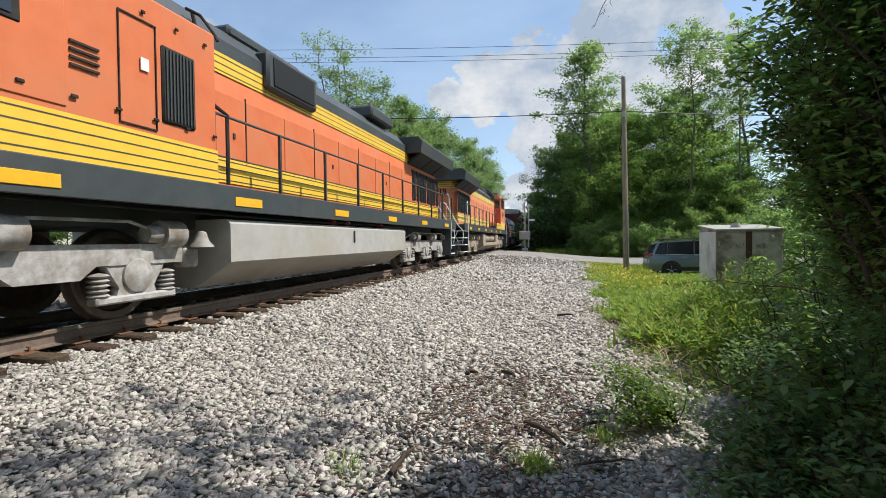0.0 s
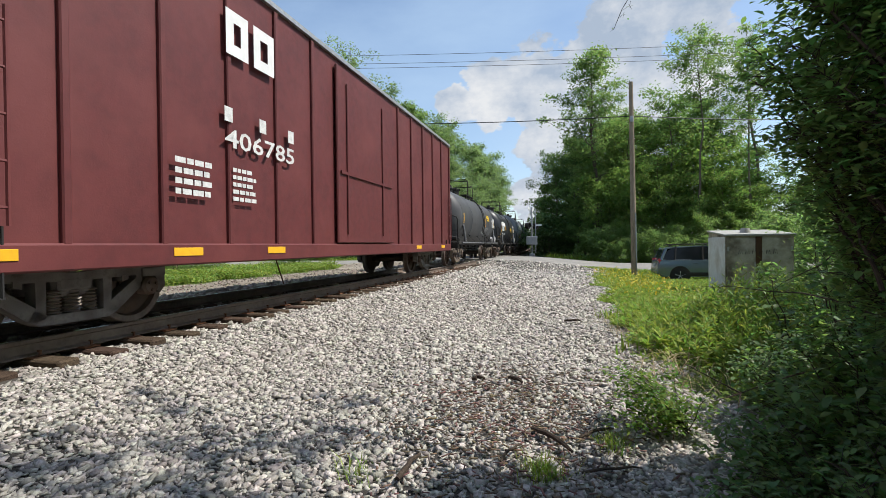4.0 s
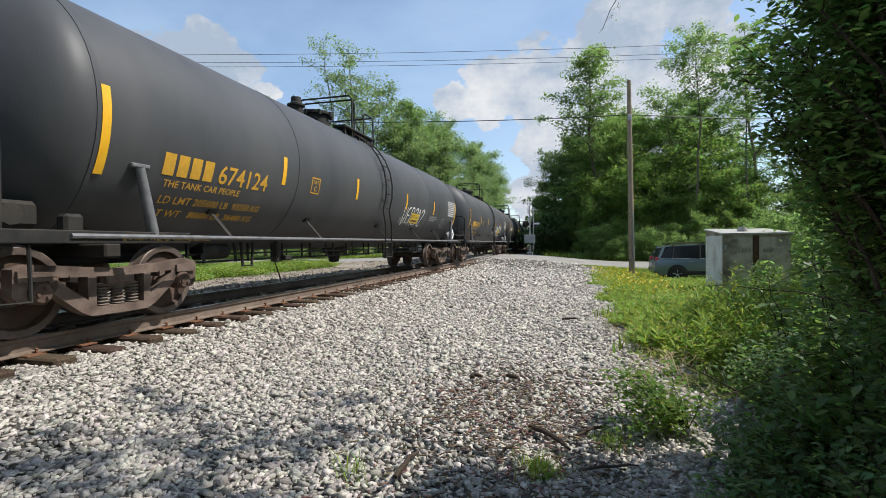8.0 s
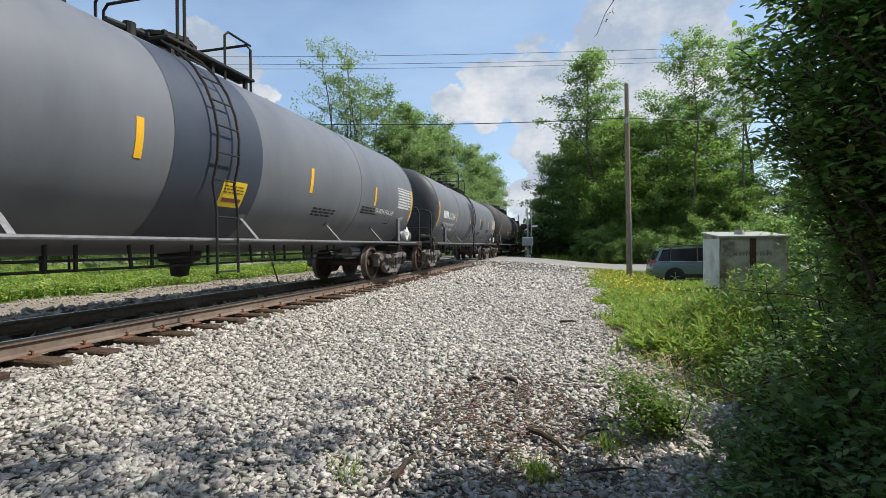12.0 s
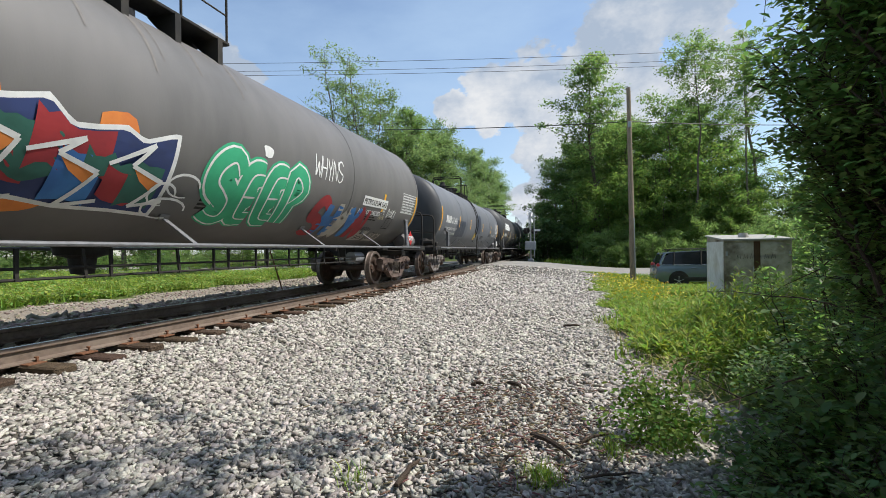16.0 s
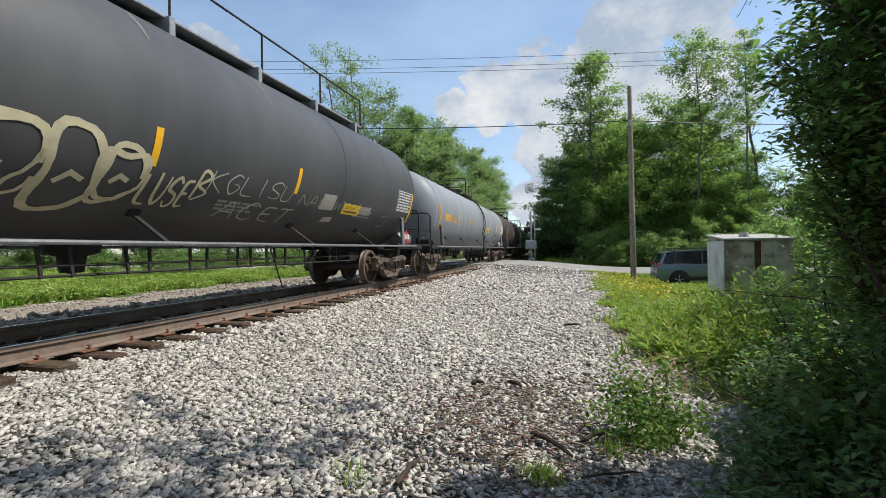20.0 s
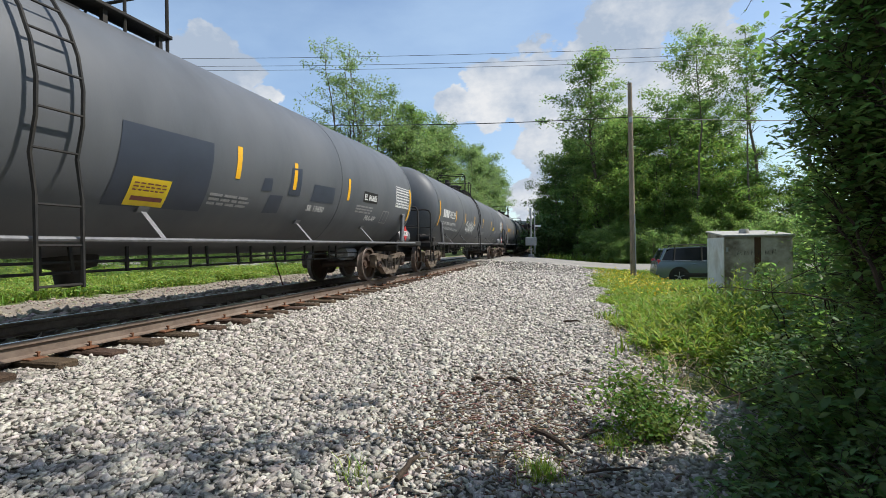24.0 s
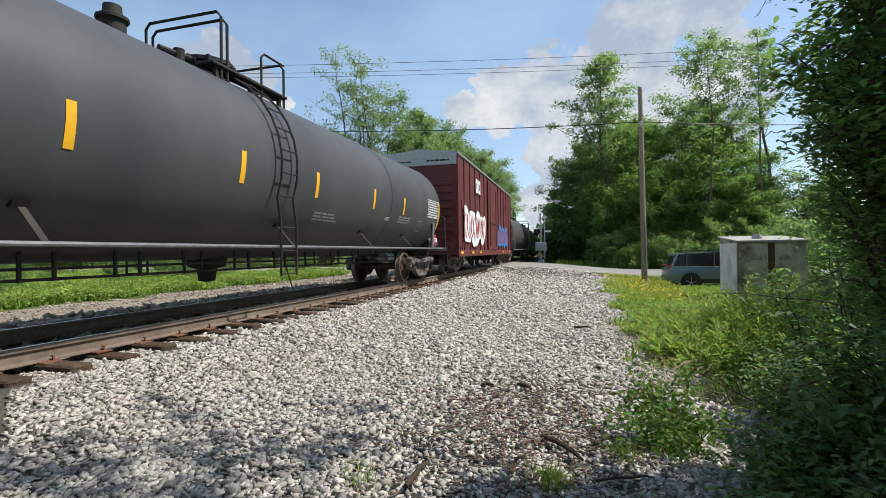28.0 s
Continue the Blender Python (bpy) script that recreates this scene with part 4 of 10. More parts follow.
SPRAY = {
    "fade": fade_paint("red_to_black_spray_paint", (0.34, 0.03, 0.035), (0.075, 0.08, 0.10), 1.80, 2.35),
    "tan": material("pale_tan_spray_paint", (0.40, 0.35, 0.31), 0.7, 0, (0.31, 0.27, 0.24), 4, 0.5),
    "lilac": material("faded_grey_overpaint", (0.26, 0.27, 0.29), 0.6, 0, (0.2, 0.21, 0.225), 3, 0.5),
    "white": material("white_spray_paint", (0.80, 0.80, 0.78), 0.7, 0, (0.6, 0.6, 0.6), 7, 0.5),
    "black": material("black_spray_paint", (0.03, 0.03, 0.035), 0.7, 0, (0.07, 0.06, 0.07), 3, 0.5),
    "red": material("red_spray_paint", (0.36, 0.03, 0.035), 0.7, 0, (0.2, 0.02, 0.03), 2, 0.5),
    "blue": material("blue_spray_paint", (0.05, 0.20, 0.48), 0.7, 0, (0.03, 0.10, 0.32), 2, 0.5),
    "navy": material("navy_spray_paint", (0.03, 0.05, 0.16), 0.7, 0, (0.02, 0.03, 0.08), 2, 0.5),
    "orange": material("orange_spray_paint", (0.75, 0.25, 0.05), 0.7, 0, (0.6, 0.16, 0.04), 3, 0.5),
    "green": material("green_spray_paint", (0.045, 0.42, 0.21), 0.7, 0, (0.03, 0.32, 0.16), 3, 0.5),
    "teal": material("teal_spray_paint", (0.03, 0.13, 0.10), 0.7, 0, (0.02, 0.08, 0.06), 3, 0.5),
    "silver": material("silver_spray_paint", (0.45, 0.42, 0.37), 0.55, 0.2, (0.33, 0.31, 0.28), 3, 0.5),
    "cream": material("cream_spray_paint", (0.6, 0.54, 0.36), 0.7, 0, (0.4, 0.36, 0.24), 6, 0.5),
    "violet": material("pale_violet_spray_paint", (0.5, 0.47, 0.68), 0.7, 0, (0.34, 0.32, 0.5), 6, 0.5),
    "patch": material("dark_overpaint_patch", (0.042, 0.052, 0.075), 0.5, 0, (0.034, 0.042, 0.06), 3, 0.5),
}

# ---------------------------------------------------------------- running gear
WHEEL_R, AXLE_HALF = 0.457, 0.889


def wheel_shapes(r, cap_x, spokes=False):
    """Plate and rim of both wheels of one axle, with the bearing caps."""
    plate, rim = Shape(), Shape()
    for s in (1, -1):
        plate.lathe([(0.62, 0.10), (0.66, 0.16), (0.70, 0.17), (0.715, r * 0.42), (0.74, r * 0.62), (0.735, r * 0.78), (0.795, r * 0.82),
                     (0.795, r * 0.84), (0.65, r * 0.84), (0.64, r * 0.5), (0.60, 0.16), (0.60, 0.10)], axis="x", seg=32, sign=s)
        rim.lathe([(0.66, r * 0.83), (0.80, r * 0.83), (0.805, r * 0.97), (0.795, r * 0.995), (0.71, r), (0.69, r + 0.012), (0.675, r + 0.028), (0.662, r + 0.02)],
                  axis="x", seg=32, sign=s)
        plate.cyl((s * 0.8, 0, 0), (s * (cap_x - 0.05), 0, 0), 0.085, seg=10)
        plate.lathe([(cap_x - 0.17, 0.06), (cap_x - 0.17, 0.115), (cap_x - 0.03, 0.115), (cap_x, 0.09), (cap_x + 0.004, 0.03)], axis="x", seg=16, sign=s)
        for k in range(3):
            t = k * 2.0944 + 0.4
            plate.cyl((s * cap_x, 0.055 * math.cos(t), 0.055 * math.sin(t)), (s * (cap_x + 0.022), 0.055 * math.cos(t), 0.055 * math.sin(t)), 0.018, seg=6)
    plate.cyl((-0.7, 0, 0), (0.7, 0, 0), 0.08, seg=10)
    return plate, rim


def side_frame_shape(s):
    """One cast side frame of a freight truck: chords, columns and jaws, with windows between them."""
    sh = Shape()
    a, b = s * 0.935, s * 1.075
    for m in (1, -1):
        def q(pts, x0=a, x1=b):
            return sh.prism([(m * u, v) for u, v in (pts if m > 0 else pts[::-1])], x0, x1)
        q([(0.0, 0.66), (0.42, 0.69), (0.98, 0.74), (1.12, 0.70), (1.12, 0.60), (0.95, 0.61), (0.5, 0.585), (0.0, 0.575)])
        q([(0.30, 0.58), (0.40, 0.59), (0.39, 0.20), (0.30, 0.22)])
        q([(0.39, 0.33), (0.39, 0.19), (0.47, 0.21), (0.80, 0.47), (0.74, 0.58)])
        q([(0.0, 0.25), (0.31, 0.25), (0.40, 0.32), (0.47, 0.21), (0.36, 0.155), (0.0, 0.15)])
        q([(0.72, 0.61), (0.80, 0.61), (0.79, 0.40), (0.71, 0.50)])
        q([(0.99, 0.62), (1.12, 0.64), (1.13, 0.44), (1.06, 0.36), (0.99, 0.40)])
        q([(0.78, 0.66), (1.10, 0.68), (1.10, 0.57), (0.78, 0.57)], s * 0.90, s * 1.11)
        q([(0.52, 0.60), (0.60, 0.61), (0.60, 0.55), (0.52, 0.53)], a, s * 1.09)
    return sh


def spring_shape(s):
    sh = Shape()
    for y in (-0.19, 0.0, 0.19):
        prof = [(0.25, 0.0)]
        z = 0.25
        while z < 0.47:
            prof += [(z, 0.062), (z + 0.012, 0.082), (z + 0.024, 0.062), (z + 0.028, 0.05)]
            z += 0.036
        sh.lathe(prof + [(z, 0.0)], (s * 1.0, y, 0), axis="z", seg=10)
    return sh


GEAR = {}


def gear():
    if not GEAR:
        p, r = wheel_shapes(WHEEL_R, 1.13)
        GEAR["wheelset"] = to_mesh("wheelset", [p, r], [M_WHEEL, M_TREAD])
        for k, mat in (("rust", M_TRUCK), ("grey", M_TRUCKGREY)):
            GEAR["frame", k, 1] = to_mesh("side_frame", [side_frame_shape(1)], [mat])
            GEAR["frame", k, -1] = to_mesh("side_frame", [side_frame_shape(-1)], [mat])
            bolster = Shape().box(0, 0, 0.53, 2.1, 0.42, 0.22, 0.04).box(0, 0, 0.68, 0.5, 0.4, 0.12, 0.02)
            for y in (-0.45, 0.45):
                bolster.box(0, y, 0.40, 1.7, 0.10, 0.08, 0.015)
                bolster.box(0.72, y * 0.95, 0.45, 0.10, 0.06, 0.34, 0.01).box(-0.72, y * 0.95, 0.45, 0.10, 0.06, 0.34, 0.01)
            bolster.box(1.03, 0, 0.545, 0.10, 0.36, 0.13, 0.02).box(-1.03, 0, 0.545, 0.10, 0.36, 0.13, 0.02)
            GEAR["bolster", k] = to_mesh("bogie", [bolster], [mat])
        GEAR["spring", 1] = to_mesh("spring_nest", [spring_shape(1)], [M_SPRING])
        GEAR["spring", -1] = to_mesh("spring_nest", [spring_shape(-1)], [M_SPRING])
    return GEAR


WHEELS = []   # wheelset, its height, its radius, the vehicle's place in the train


def bogie(car, y, place, kind="rust"):
    g = gear()
    ob = part("bogie", g["bolster", kind], None, car, "rusty cast-steel truck" if kind == "rust" else "grey cast-steel truck", at=pose(0, y, 0))
    for s in (1, -1):
        part("side_frame", g["frame", kind, s], None, ob)
        part("spring_nest", g["spring", s], None, ob)
        w = part("wheelset", g["wheelset"], None, ob, at=pose(0, s * AXLE_HALF, WHEEL_R))
        WHEELS.append((w, s * AXLE_HALF, WHEEL_R, place))
    return ob


TRAIN = []   # vehicle, its place in the train


def coupler_shape(y, s):
    sh = Shape().box(0, y + s * 0.22, 0.87, 0.16, 0.62, 0.16, 0.02)
    sh.prism([(-0.14, y + s * 0.45), (0.15, y + s * 0.45), (0.17, y + s * 0.62), (0.05, y + s * 0.70), (-0.12, y + s * 0.64)][::s], 0.73, 1.0, "xy")
    sh.tube([(0.25, y + s * 0.1, 0.82), (0.30, y + s * 0.30, 0.55), (0.28, y + s * 0.55, 0.38), (0.22, y + s * 0.7, 0.42)], 0.025, 6)
    return sh


SHARED = {}


def shared(key, make, mat, name):
    if key not in SHARED:
        SHARED[key] = to_mesh(name, [make()], [mat])
    return SHARED[key]


def placard(car, y, number, red, z=1.28, s=1):
    ob = part("placard", Shape().prism([(y, z - 0.21), (y + 0.21, z), (y, z + 0.21), (y - 0.21, z)], s * 1.47, s * 1.48), M_RED if red else M_WHITE, car,
              "red hazard placard" if red else "white diamond placard")
    d = Decal().rect(y - 0.17, z - 0.06, 0.34, 0.12) if red else Decal()
    if red:
        part("number_panel", d.on_side(1.48, 0.002), M_WHITE, ob, smooth=0)
    if number and s > 0:
        part("lettering", Decal().text(number, y - 0.155, z - 0.05, 0.10).on_side(1.48, 0.005), M_BLACKIRON, ob, smooth=0)
    return ob


def tank_car(front, rear, colour, label, number=None, mark="white", big=0.34, style="dome", r=1.5, zc=2.32, loads=None, hazard=("1993", True), kind="rust",
             strips=(), seed=1, num_at=None, num_z=2.0, letter=None, pipe=None, paint=None, ladder=0.0, end_z=1.66, heads=None, lower=0.0, group="tank cars of the train"):
    """A tank car: shell with dished heads on stub sills, running pipes, ladder, top fittings, end rails and two trucks."""
    rnd = random.Random(seed)
    place, tc = (front + rear) / 2, rear - front
    car = thing("tank_car", label, "tank car", on_track(place), group)
    TRAIN.append((car, place))
    h = tc / 2
    mat = M_TANK[colour]
    L = h + (0.25 if tc < 10 else 0.6)
    # shell
    deep, bulge = (0.30, 0.55) if heads else (0.5, 1.0)     # jacketed heads are flatter, with a tighter edge
    prof = [(-L - r * deep * math.sin(t), r * max(0.0, math.cos(t)) ** bulge) for t in [math.pi / 2 * (1 - i / 11) for i in range(12)]]
    prof[0] = (prof[0][0], 0.01)
    mid = [(-L + 2 * L * i / 10, r) for i in range(1, 10)]
    prof = prof + mid + [(-a, b) for a, b in prof[::-1]]
    tank = part("tank", Shape().lathe(prof, (0, 0, zc), "y", 56), mat, car, smooth=50)
    if heads:
        for e in (-1, 1):
            dish = [(e * (L - 0.05), r - 0.02), (e * (L - 0.05), r + 0.004)] + [(e * (L + (r * deep + 0.004) * math.sin(t)), (r + 0.004) * math.cos(t) ** bulge) for t in [math.pi / 2 * i / 12 for i in range(12)]] + [(e * (L + r * deep + 0.004), 0.01)]
            part("tank_head", Shape().lathe(dish, (0, 0, zc), "y", 56), M_TANK[heads], tank, "black painted tank head", smooth=50)
    for y in (-L + 0.02, L - 0.02) + ((-L * 0.52, L * 0.52) if style != "insulated" else (-L * 0.6, -L * 0.25, L * 0.25, L * 0.6)):
        band = Shape().lathe([(y - 0.03, r - 0.02), (y - 0.03, r + 0.006), (y + 0.03, r + 0.006), (y + 0.03, r - 0.02)], (0, 0, zc), "y", 56)
        part("seam", band, mat, tank, smooth=50)
    # underframe
    dark, pipes = M_BLACKIRON, pipe or M_PIPE
    for e in (-1, 1):
        y = e * h
        part("stub_sill", Shape().box(0, y + e * 0.35, 0.86, 0.55, 2.9, 0.34, 0.02), dark, car)
        deck = Shape().box(1.46, y + e * 0.45, 1.0, 0.07, 2.1, 0.13, 0.01).box(-1.46, y + e * 0.45, 1.0, 0.07, 2.1, 0.13, 0.01)
        deck.box(0, y + e * 1.46, 0.97, 2.9, 0.20, 0.13, 0.01).box(0, y + e * 0.2, 0.86, 2.4, 0.2, 0.16, 0.02)
        part("end_platform", deck, pipe or dark, car)
        rails = Shape()
        yo = y + e * 1.45
        rails.tube([(1.42, yo, 1.0), (1.42, yo, 2.0), (1.36, yo, 2.12), (1.2, yo, 2.16), (-1.2, yo, 2.16), (-1.36, yo, 2.12), (-1.42, yo, 2.0), (-1.42, yo, 1.0)], 0.028, 8)
        rails.tube([(1.42, yo, 1.55), (-1.42, yo, 1.55)], 0.014, 6)
        part("end_rail", rails, pipe or dark, car, "pipe handrail across the end")
        for s in (1, -1):
            step = Shape().tube([(s * 1.44, yo - e * 0.22, 1.0), (s * 1.46, yo - e * 0.22, 0.42), (s * 1.46, yo + e * 0.16, 0.42), (s * 1.44, yo + e * 0.16, 1.0)], 0.018, 6)
            part("stirrup_step", step, pipe or dark, car)
            a = math.asin(max(-0.95, min(0.0, (1.78 - zc) / r)))
            if heads:
                post = Shape().box(s * 1.46, y - e * 0.55, 1.36, 0.03, 0.16, 0.66, 0.006).box(s * 1.42, y - e * 0.49, 1.36, 0.09, 0.02, 0.66, 0.004)
                post.prism([(y - e * 0.47, 1.68), (y - e * 0.47, 1.60), (y - e * 0.15, 1.70), (y - e * 0.15, 1.76)][::-e], s * 1.40, s * 1.46)
            else:
                post = Shape().tube([(s * 1.44, y - e * 0.1, 1.02), (s * (r * math.cos(a) + 0.03), y + e * 0.06, 1.78)], [0.062, 0.05], 12)
                post.box(s * (r * math.cos(a) + 0.0), y + e * 0.06, 1.80, 0.12, 0.24, 0.05, 0.012)
            part("jacking_post", post, M_PIPE, car, "dusty jacking post")
        part("coupler", coupler_shape(e * (h + 1.35), e), dark, car)
        bogie(car, y, place, kind)
        if e > 0:
            placard(car, y + e * 0.12, hazard[0], hazard[1])
        else:
            zp, yp = 1.36, yo - 0.03
            board = part("placard", Shape().prism([(-0.55, zp - 0.2), (-0.35, zp), (-0.55, zp + 0.2), (-0.75, zp)], yp, yp - 0.012, "xz"), M_RED if hazard[1] else M_WHITE, car, "diamond hazard placard")
            if hazard[1]:
                part("number_panel", Shape().box(-0.55, yp - 0.014, zp, 0.30, 0.004, 0.11), M_WHITE, board)
            d = Decal().text(hazard[0], -0.69, zp - 0.045, 0.09)
            part("lettering", Shape().add([(a, yp - 0.018, b) for a, b in d.v], d.f), M_BLACKIRON, board, smooth=0)
            part("holder_post", Shape().box(-0.55, yp + 0.012, 1.2, 0.05, 0.02, 0.4), dark, board)
    # brake gear at the far end
    y = h + 0.95
    res = Shape().lathe([(y - 0.52, 0.02), (y - 0.5, 0.17), (y - 0.42, 0.23), (y + 0.3, 0.23), (y + 0.38, 0.17), (y + 0.4, 0.02)], (1.0, 0, 1.22), "y", 18)
    part("air_reservoir", res, pipes if seed % 3 else mat, car, "grey cylindrical air reservoir")
    wheel = Shape()
    ring = [(0.4 + 0.28 * math.cos(t), h + 1.3, 1.95 + 0.28 * math.sin(t)) for t in [2 * math.pi * i / 18 for i in range(19)]]
    wheel.tube(ring, 0.018, 6)
    for i in range(5):
        t = 2 * math.pi * i / 5
        wheel.tube([(0.4, h + 1.3, 1.95), (0.4 + 0.27 * math.cos(t), h + 1.3, 1.95 + 0.27 * math.sin(t))], 0.012, 5)
    wheel.box(0.4, h + 1.2, 1.72, 0.22, 0.18, 0.62, 0.03)
    part("hand_brake", wheel, dark, car)
    valve = Shape().box(0.95, -h - 1.05, 1.22, 0.26, 0.35, 0.26, 0.04).cyl((1.0, -h - 1.3, 1.2), (1.35, -h - 1.3, 1.2), 0.10, seg=10).box(1.3, -h - 0.75, 1.12, 0.14, 0.2, 0.22, 0.03)
    part("brake_valve", valve, dark, car)
    # running pipes with their stays
    for s in (1, -1):
        run = Shape().tube([(s * 1.5, -h - 0.9, 1.01), (s * 1.5, h + 0.9, 1.01)], 0.026, 8)
        part("running_pipe", run, pipes, car, "grey safety pipe along the side")
        for k in (-0.80, -0.45, 0.03, 0.42, 0.75):
            y = k * h - 0.1
            a = math.asin((1.37 - zc) / r)
            x, z = (r + 0.008) * math.cos(a), 1.37
            st = Shape().prism([(s * 1.51, 1.0), (s * 1.49, 1.035), (s * (x - 0.005), z + 0.02), (s * (x + 0.005), z - 0.012)][::s], y - 0.035, y + 0.035, "xz")
            st.prism([(s * (x + 0.02), z - 0.03), (s * (x + 0.07), z + 0.045), (s * (x - 0.0), z + 0.03), (s * (x - 0.03), z - 0.02)][::s], y - 0.09, y + 0.06, "xz")
            part("stay", st, M_STAY if colour in ("smoke", "charcoal", "slate") else dark, car, "flat steel stay")
    # pipes and rods below the shell
    for k, z in enumerate((0.77, 0.655)):
        part("brake_rod", Shape().tube([(0.6, -h + 1.0, z), (0.6, h - 1.1 - 0.3 * k, z)], 0.017, 6), dark, car)
    span = tc - 3.6
    for i in range(int(span / 1.05) + 1):
        for y in (-h + 1.5 + 1.05 * i, -h + 1.84 + 1.05 * i):
            part("hanger", shared("hanger", lambda: Shape().box(0, 0, 0, 0.03, 0.035, 0.34).box(0.01, 0, -0.16, 0.05, 0.06, 0.03), dark, "hanger"), None, car, at=pose(0.6, y, 0.81, rnd.choice((0, 0, 0, 7)), 0, 0))
    u = -h * 0.62
    part("bracket", Shape().tube([(0.66, u - 0.12, 0.96), (0.68, u - 0.1, 0.56), (0.68, u + 0.14, 0.56), (0.66, u + 0.2, 0.96)], 0.025, 6), dark, car)
    part("lever_box", Shape().box(0.62, u + 0.95, 0.80, 0.16, 0.16, 0.42, 0.02).box(0.72, u + 1.12, 0.66, 0.14, 0.22, 0.10, 0.02), dark, car)
    part("air_reservoir", Shape().cyl((0.5, u - 0.95, 0.82), (0.5, u - 0.35, 0.82), 0.13, seg=16).cyl((0.52, u - 1.02, 0.74), (0.68, u - 1.02, 0.74), 0.05, seg=10), dark, car)
    out = Shape().lathe([(zc - r + 0.06, 0.34), (zc - r - 0.12, 0.30), (zc - r - 0.16, 0.16), (zc - r - 0.36, 0.13), (zc - r - 0.38, 0.02)], (0, 0.15 * (seed % 3 - 1), 0), "z", 14)
    part("bottom_outlet", out, dark, car)
    cylb = Shape().cyl((0.45, h - 1.75, 0.74), (0.45, h - 1.2, 0.74), 0.16, seg=14).cyl((0.45, h - 2.3, 0.74), (0.45, h - 1.75, 0.74), 0.04, seg=8)
    part("brake_cylinder", cylb, M_STEELGREY if seed % 2 else dark, car)
    # ladder to the top
    if ladder is not None:
        for s in (1, -1):
            lad = Shape()
            for dy in (-0.21, 0.21):
                pts = [(s * 1.56, ladder + dy, 0.55), (s * 1.56, ladder + dy, 1.4)]
                pts += [(s * (r + 0.10) * math.cos(t), ladder + dy, zc + (r + 0.10) * math.sin(t)) for t in [math.radians(d) for d in range(-20, 76, 12)]]
                lad.tube(pts, 0.02, 5)
            for z in (0.58, 0.95, 1.32):
                lad.tube([(s * 1.56, ladder - 0.21, z), (s * 1.56, ladder + 0.21, z)], 0.013, 5)
            for d in range(-18, 74, 13):
                t = math.radians(d)
                x, z = s * (r + 0.10) * math.cos(t), zc + (r + 0.10) * math.sin(t)
                lad.tube([(x, ladder - 0.21, z), (x, ladder + 0.21, z)], 0.013, 5)
            part("ladder", lad, dark, car, "dark steel ladder")
    # fittings on top
    top = zc + r
    fit = dark if colour != "pale" else M_BLACKIRON
    if style == "pressure":
        hou = Shape().lathe([(top - 0.12, 0.5), (top + 0.40, 0.5), (top + 0.44, 0.46), (top + 0.52, 0.40), (top + 0.55, 0.02)], axis="z", seg=20)
        part("valve_housing", hou, fit, car)
        plat = Shape()
        for s in (1, -1):
            plat.box(s * 0.78, 0, top + 0.02, 0.42, 2.9, 0.05, 0.01)
            for y in (-1.2, -0.4, 0.4, 1.2):
                plat.prism([(s * 0.55, top + 0.0), (s * 1.02, top + 0.0), (s * 1.02, top - 0.42), (s * 0.9, top - 0.36)][::s], y - 0.05, y + 0.05, "xz")
        plat.box(0, -1.15, top + 0.02, 1.2, 0.5, 0.05, 0.01).box(0, 1.15, top + 0.02, 1.2, 0.5, 0.05, 0.01)
        part("top_platform", plat, fit, car)
        rail = Shape()
        for s in (1, -1):
            for y in (-1.4, -0.5, 0.5, 1.4):
                rail.tube([(s * 0.97, y, top), (s * 0.97, y, top + 0.85)], 0.02, 5)
            rail.tube([(s * 0.97, -1.4, top + 0.85), (s * 0.97, 1.4, top + 0.85)], 0.02, 5)
            rail.tube([(s * 0.97, -1.4, top + 0.45), (s * 0.97, 1.4, top + 0.45)], 0.014, 5)
        part("platform_rail", rail, fit, car)
    elif style == "walk":
        hou = Shape().lathe([(top - 0.12, 0.5), (top + 0.30, 0.5), (top + 0.36, 0.40), (top + 0.38, 0.02)], axis="z", seg=20)
        part("valve_housing", hou, fit, car)
        plat = Shape().box(0.45, 0, top + 0.04, 0.5, tc * 0.86, 0.05, 0.01)
        for i in range(8):
            y = -tc * 0.4 + tc * 0.8 * i / 7
            plat.prism([(0.25, top + 0.02), (0.80, top + 0.02), (0.80, top - 0.30), (0.70, top - 0.26)], y - 0.05, y + 0.05, "xz")
        part("top_walkway", plat, M_STEELGREY, car, "grey grated walkway")
        rail = Shape()
        for i in range(8):
            y = -tc * 0.43 + tc * 0.86 * i / 7
            rail.tube([(0.68, y, top), (0.68, y, top + 0.72)], 0.02, 5)
        rail.tube([(0.68, -tc * 0.43, top + 0.72), (0.68, tc * 0.43, top + 0.72)], 0.02, 5)
        part("platform_rail", rail, fit, car)
    else:
        old = seed < 11
        guard, my = (-0.35, -0.9) if old else (-0.62, -0.1)
        man = Shape().lathe([(top - 0.15, 0.36), (top + 0.26, 0.36), (top + 0.26, 0.42), (top + 0.32, 0.42), (top + 0.36, 0.30), (top + 0.38, 0.02)], (0, my, 0), "z", 20)
        for k in range(8):
            t = k * math.pi / 4
            man.box(0.41 * math.cos(t), my + 0.41 * math.sin(t), top + 0.27, 0.07, 0.07, 0.13, 0.01)
        part("manway", man, fit, car)
        val = Shape().lathe([(top - 0.1, 0.16), (top + 0.2, 0.16), (top + 0.22, 0.2), (top + 0.26, 0.2), (top + 0.30, 0.12), (top + 0.42, 0.11), (top + 0.44, 0.02)], (0.1, -1.9, 0), "z", 14)
        part("relief_valve", val, fit, car)
        plat = Shape()
        for s in (1, -1):
            plat.box(s * 0.62, 0.1, top + 0.0, 0.34, 1.9, 0.05, 0.01)
            for y in (-0.7, 0.1, 0.9):
                plat.box(s * 0.70, y, top - 0.12, 0.06, 0.06, 0.28)
        part("top_platform", plat, fit, car)
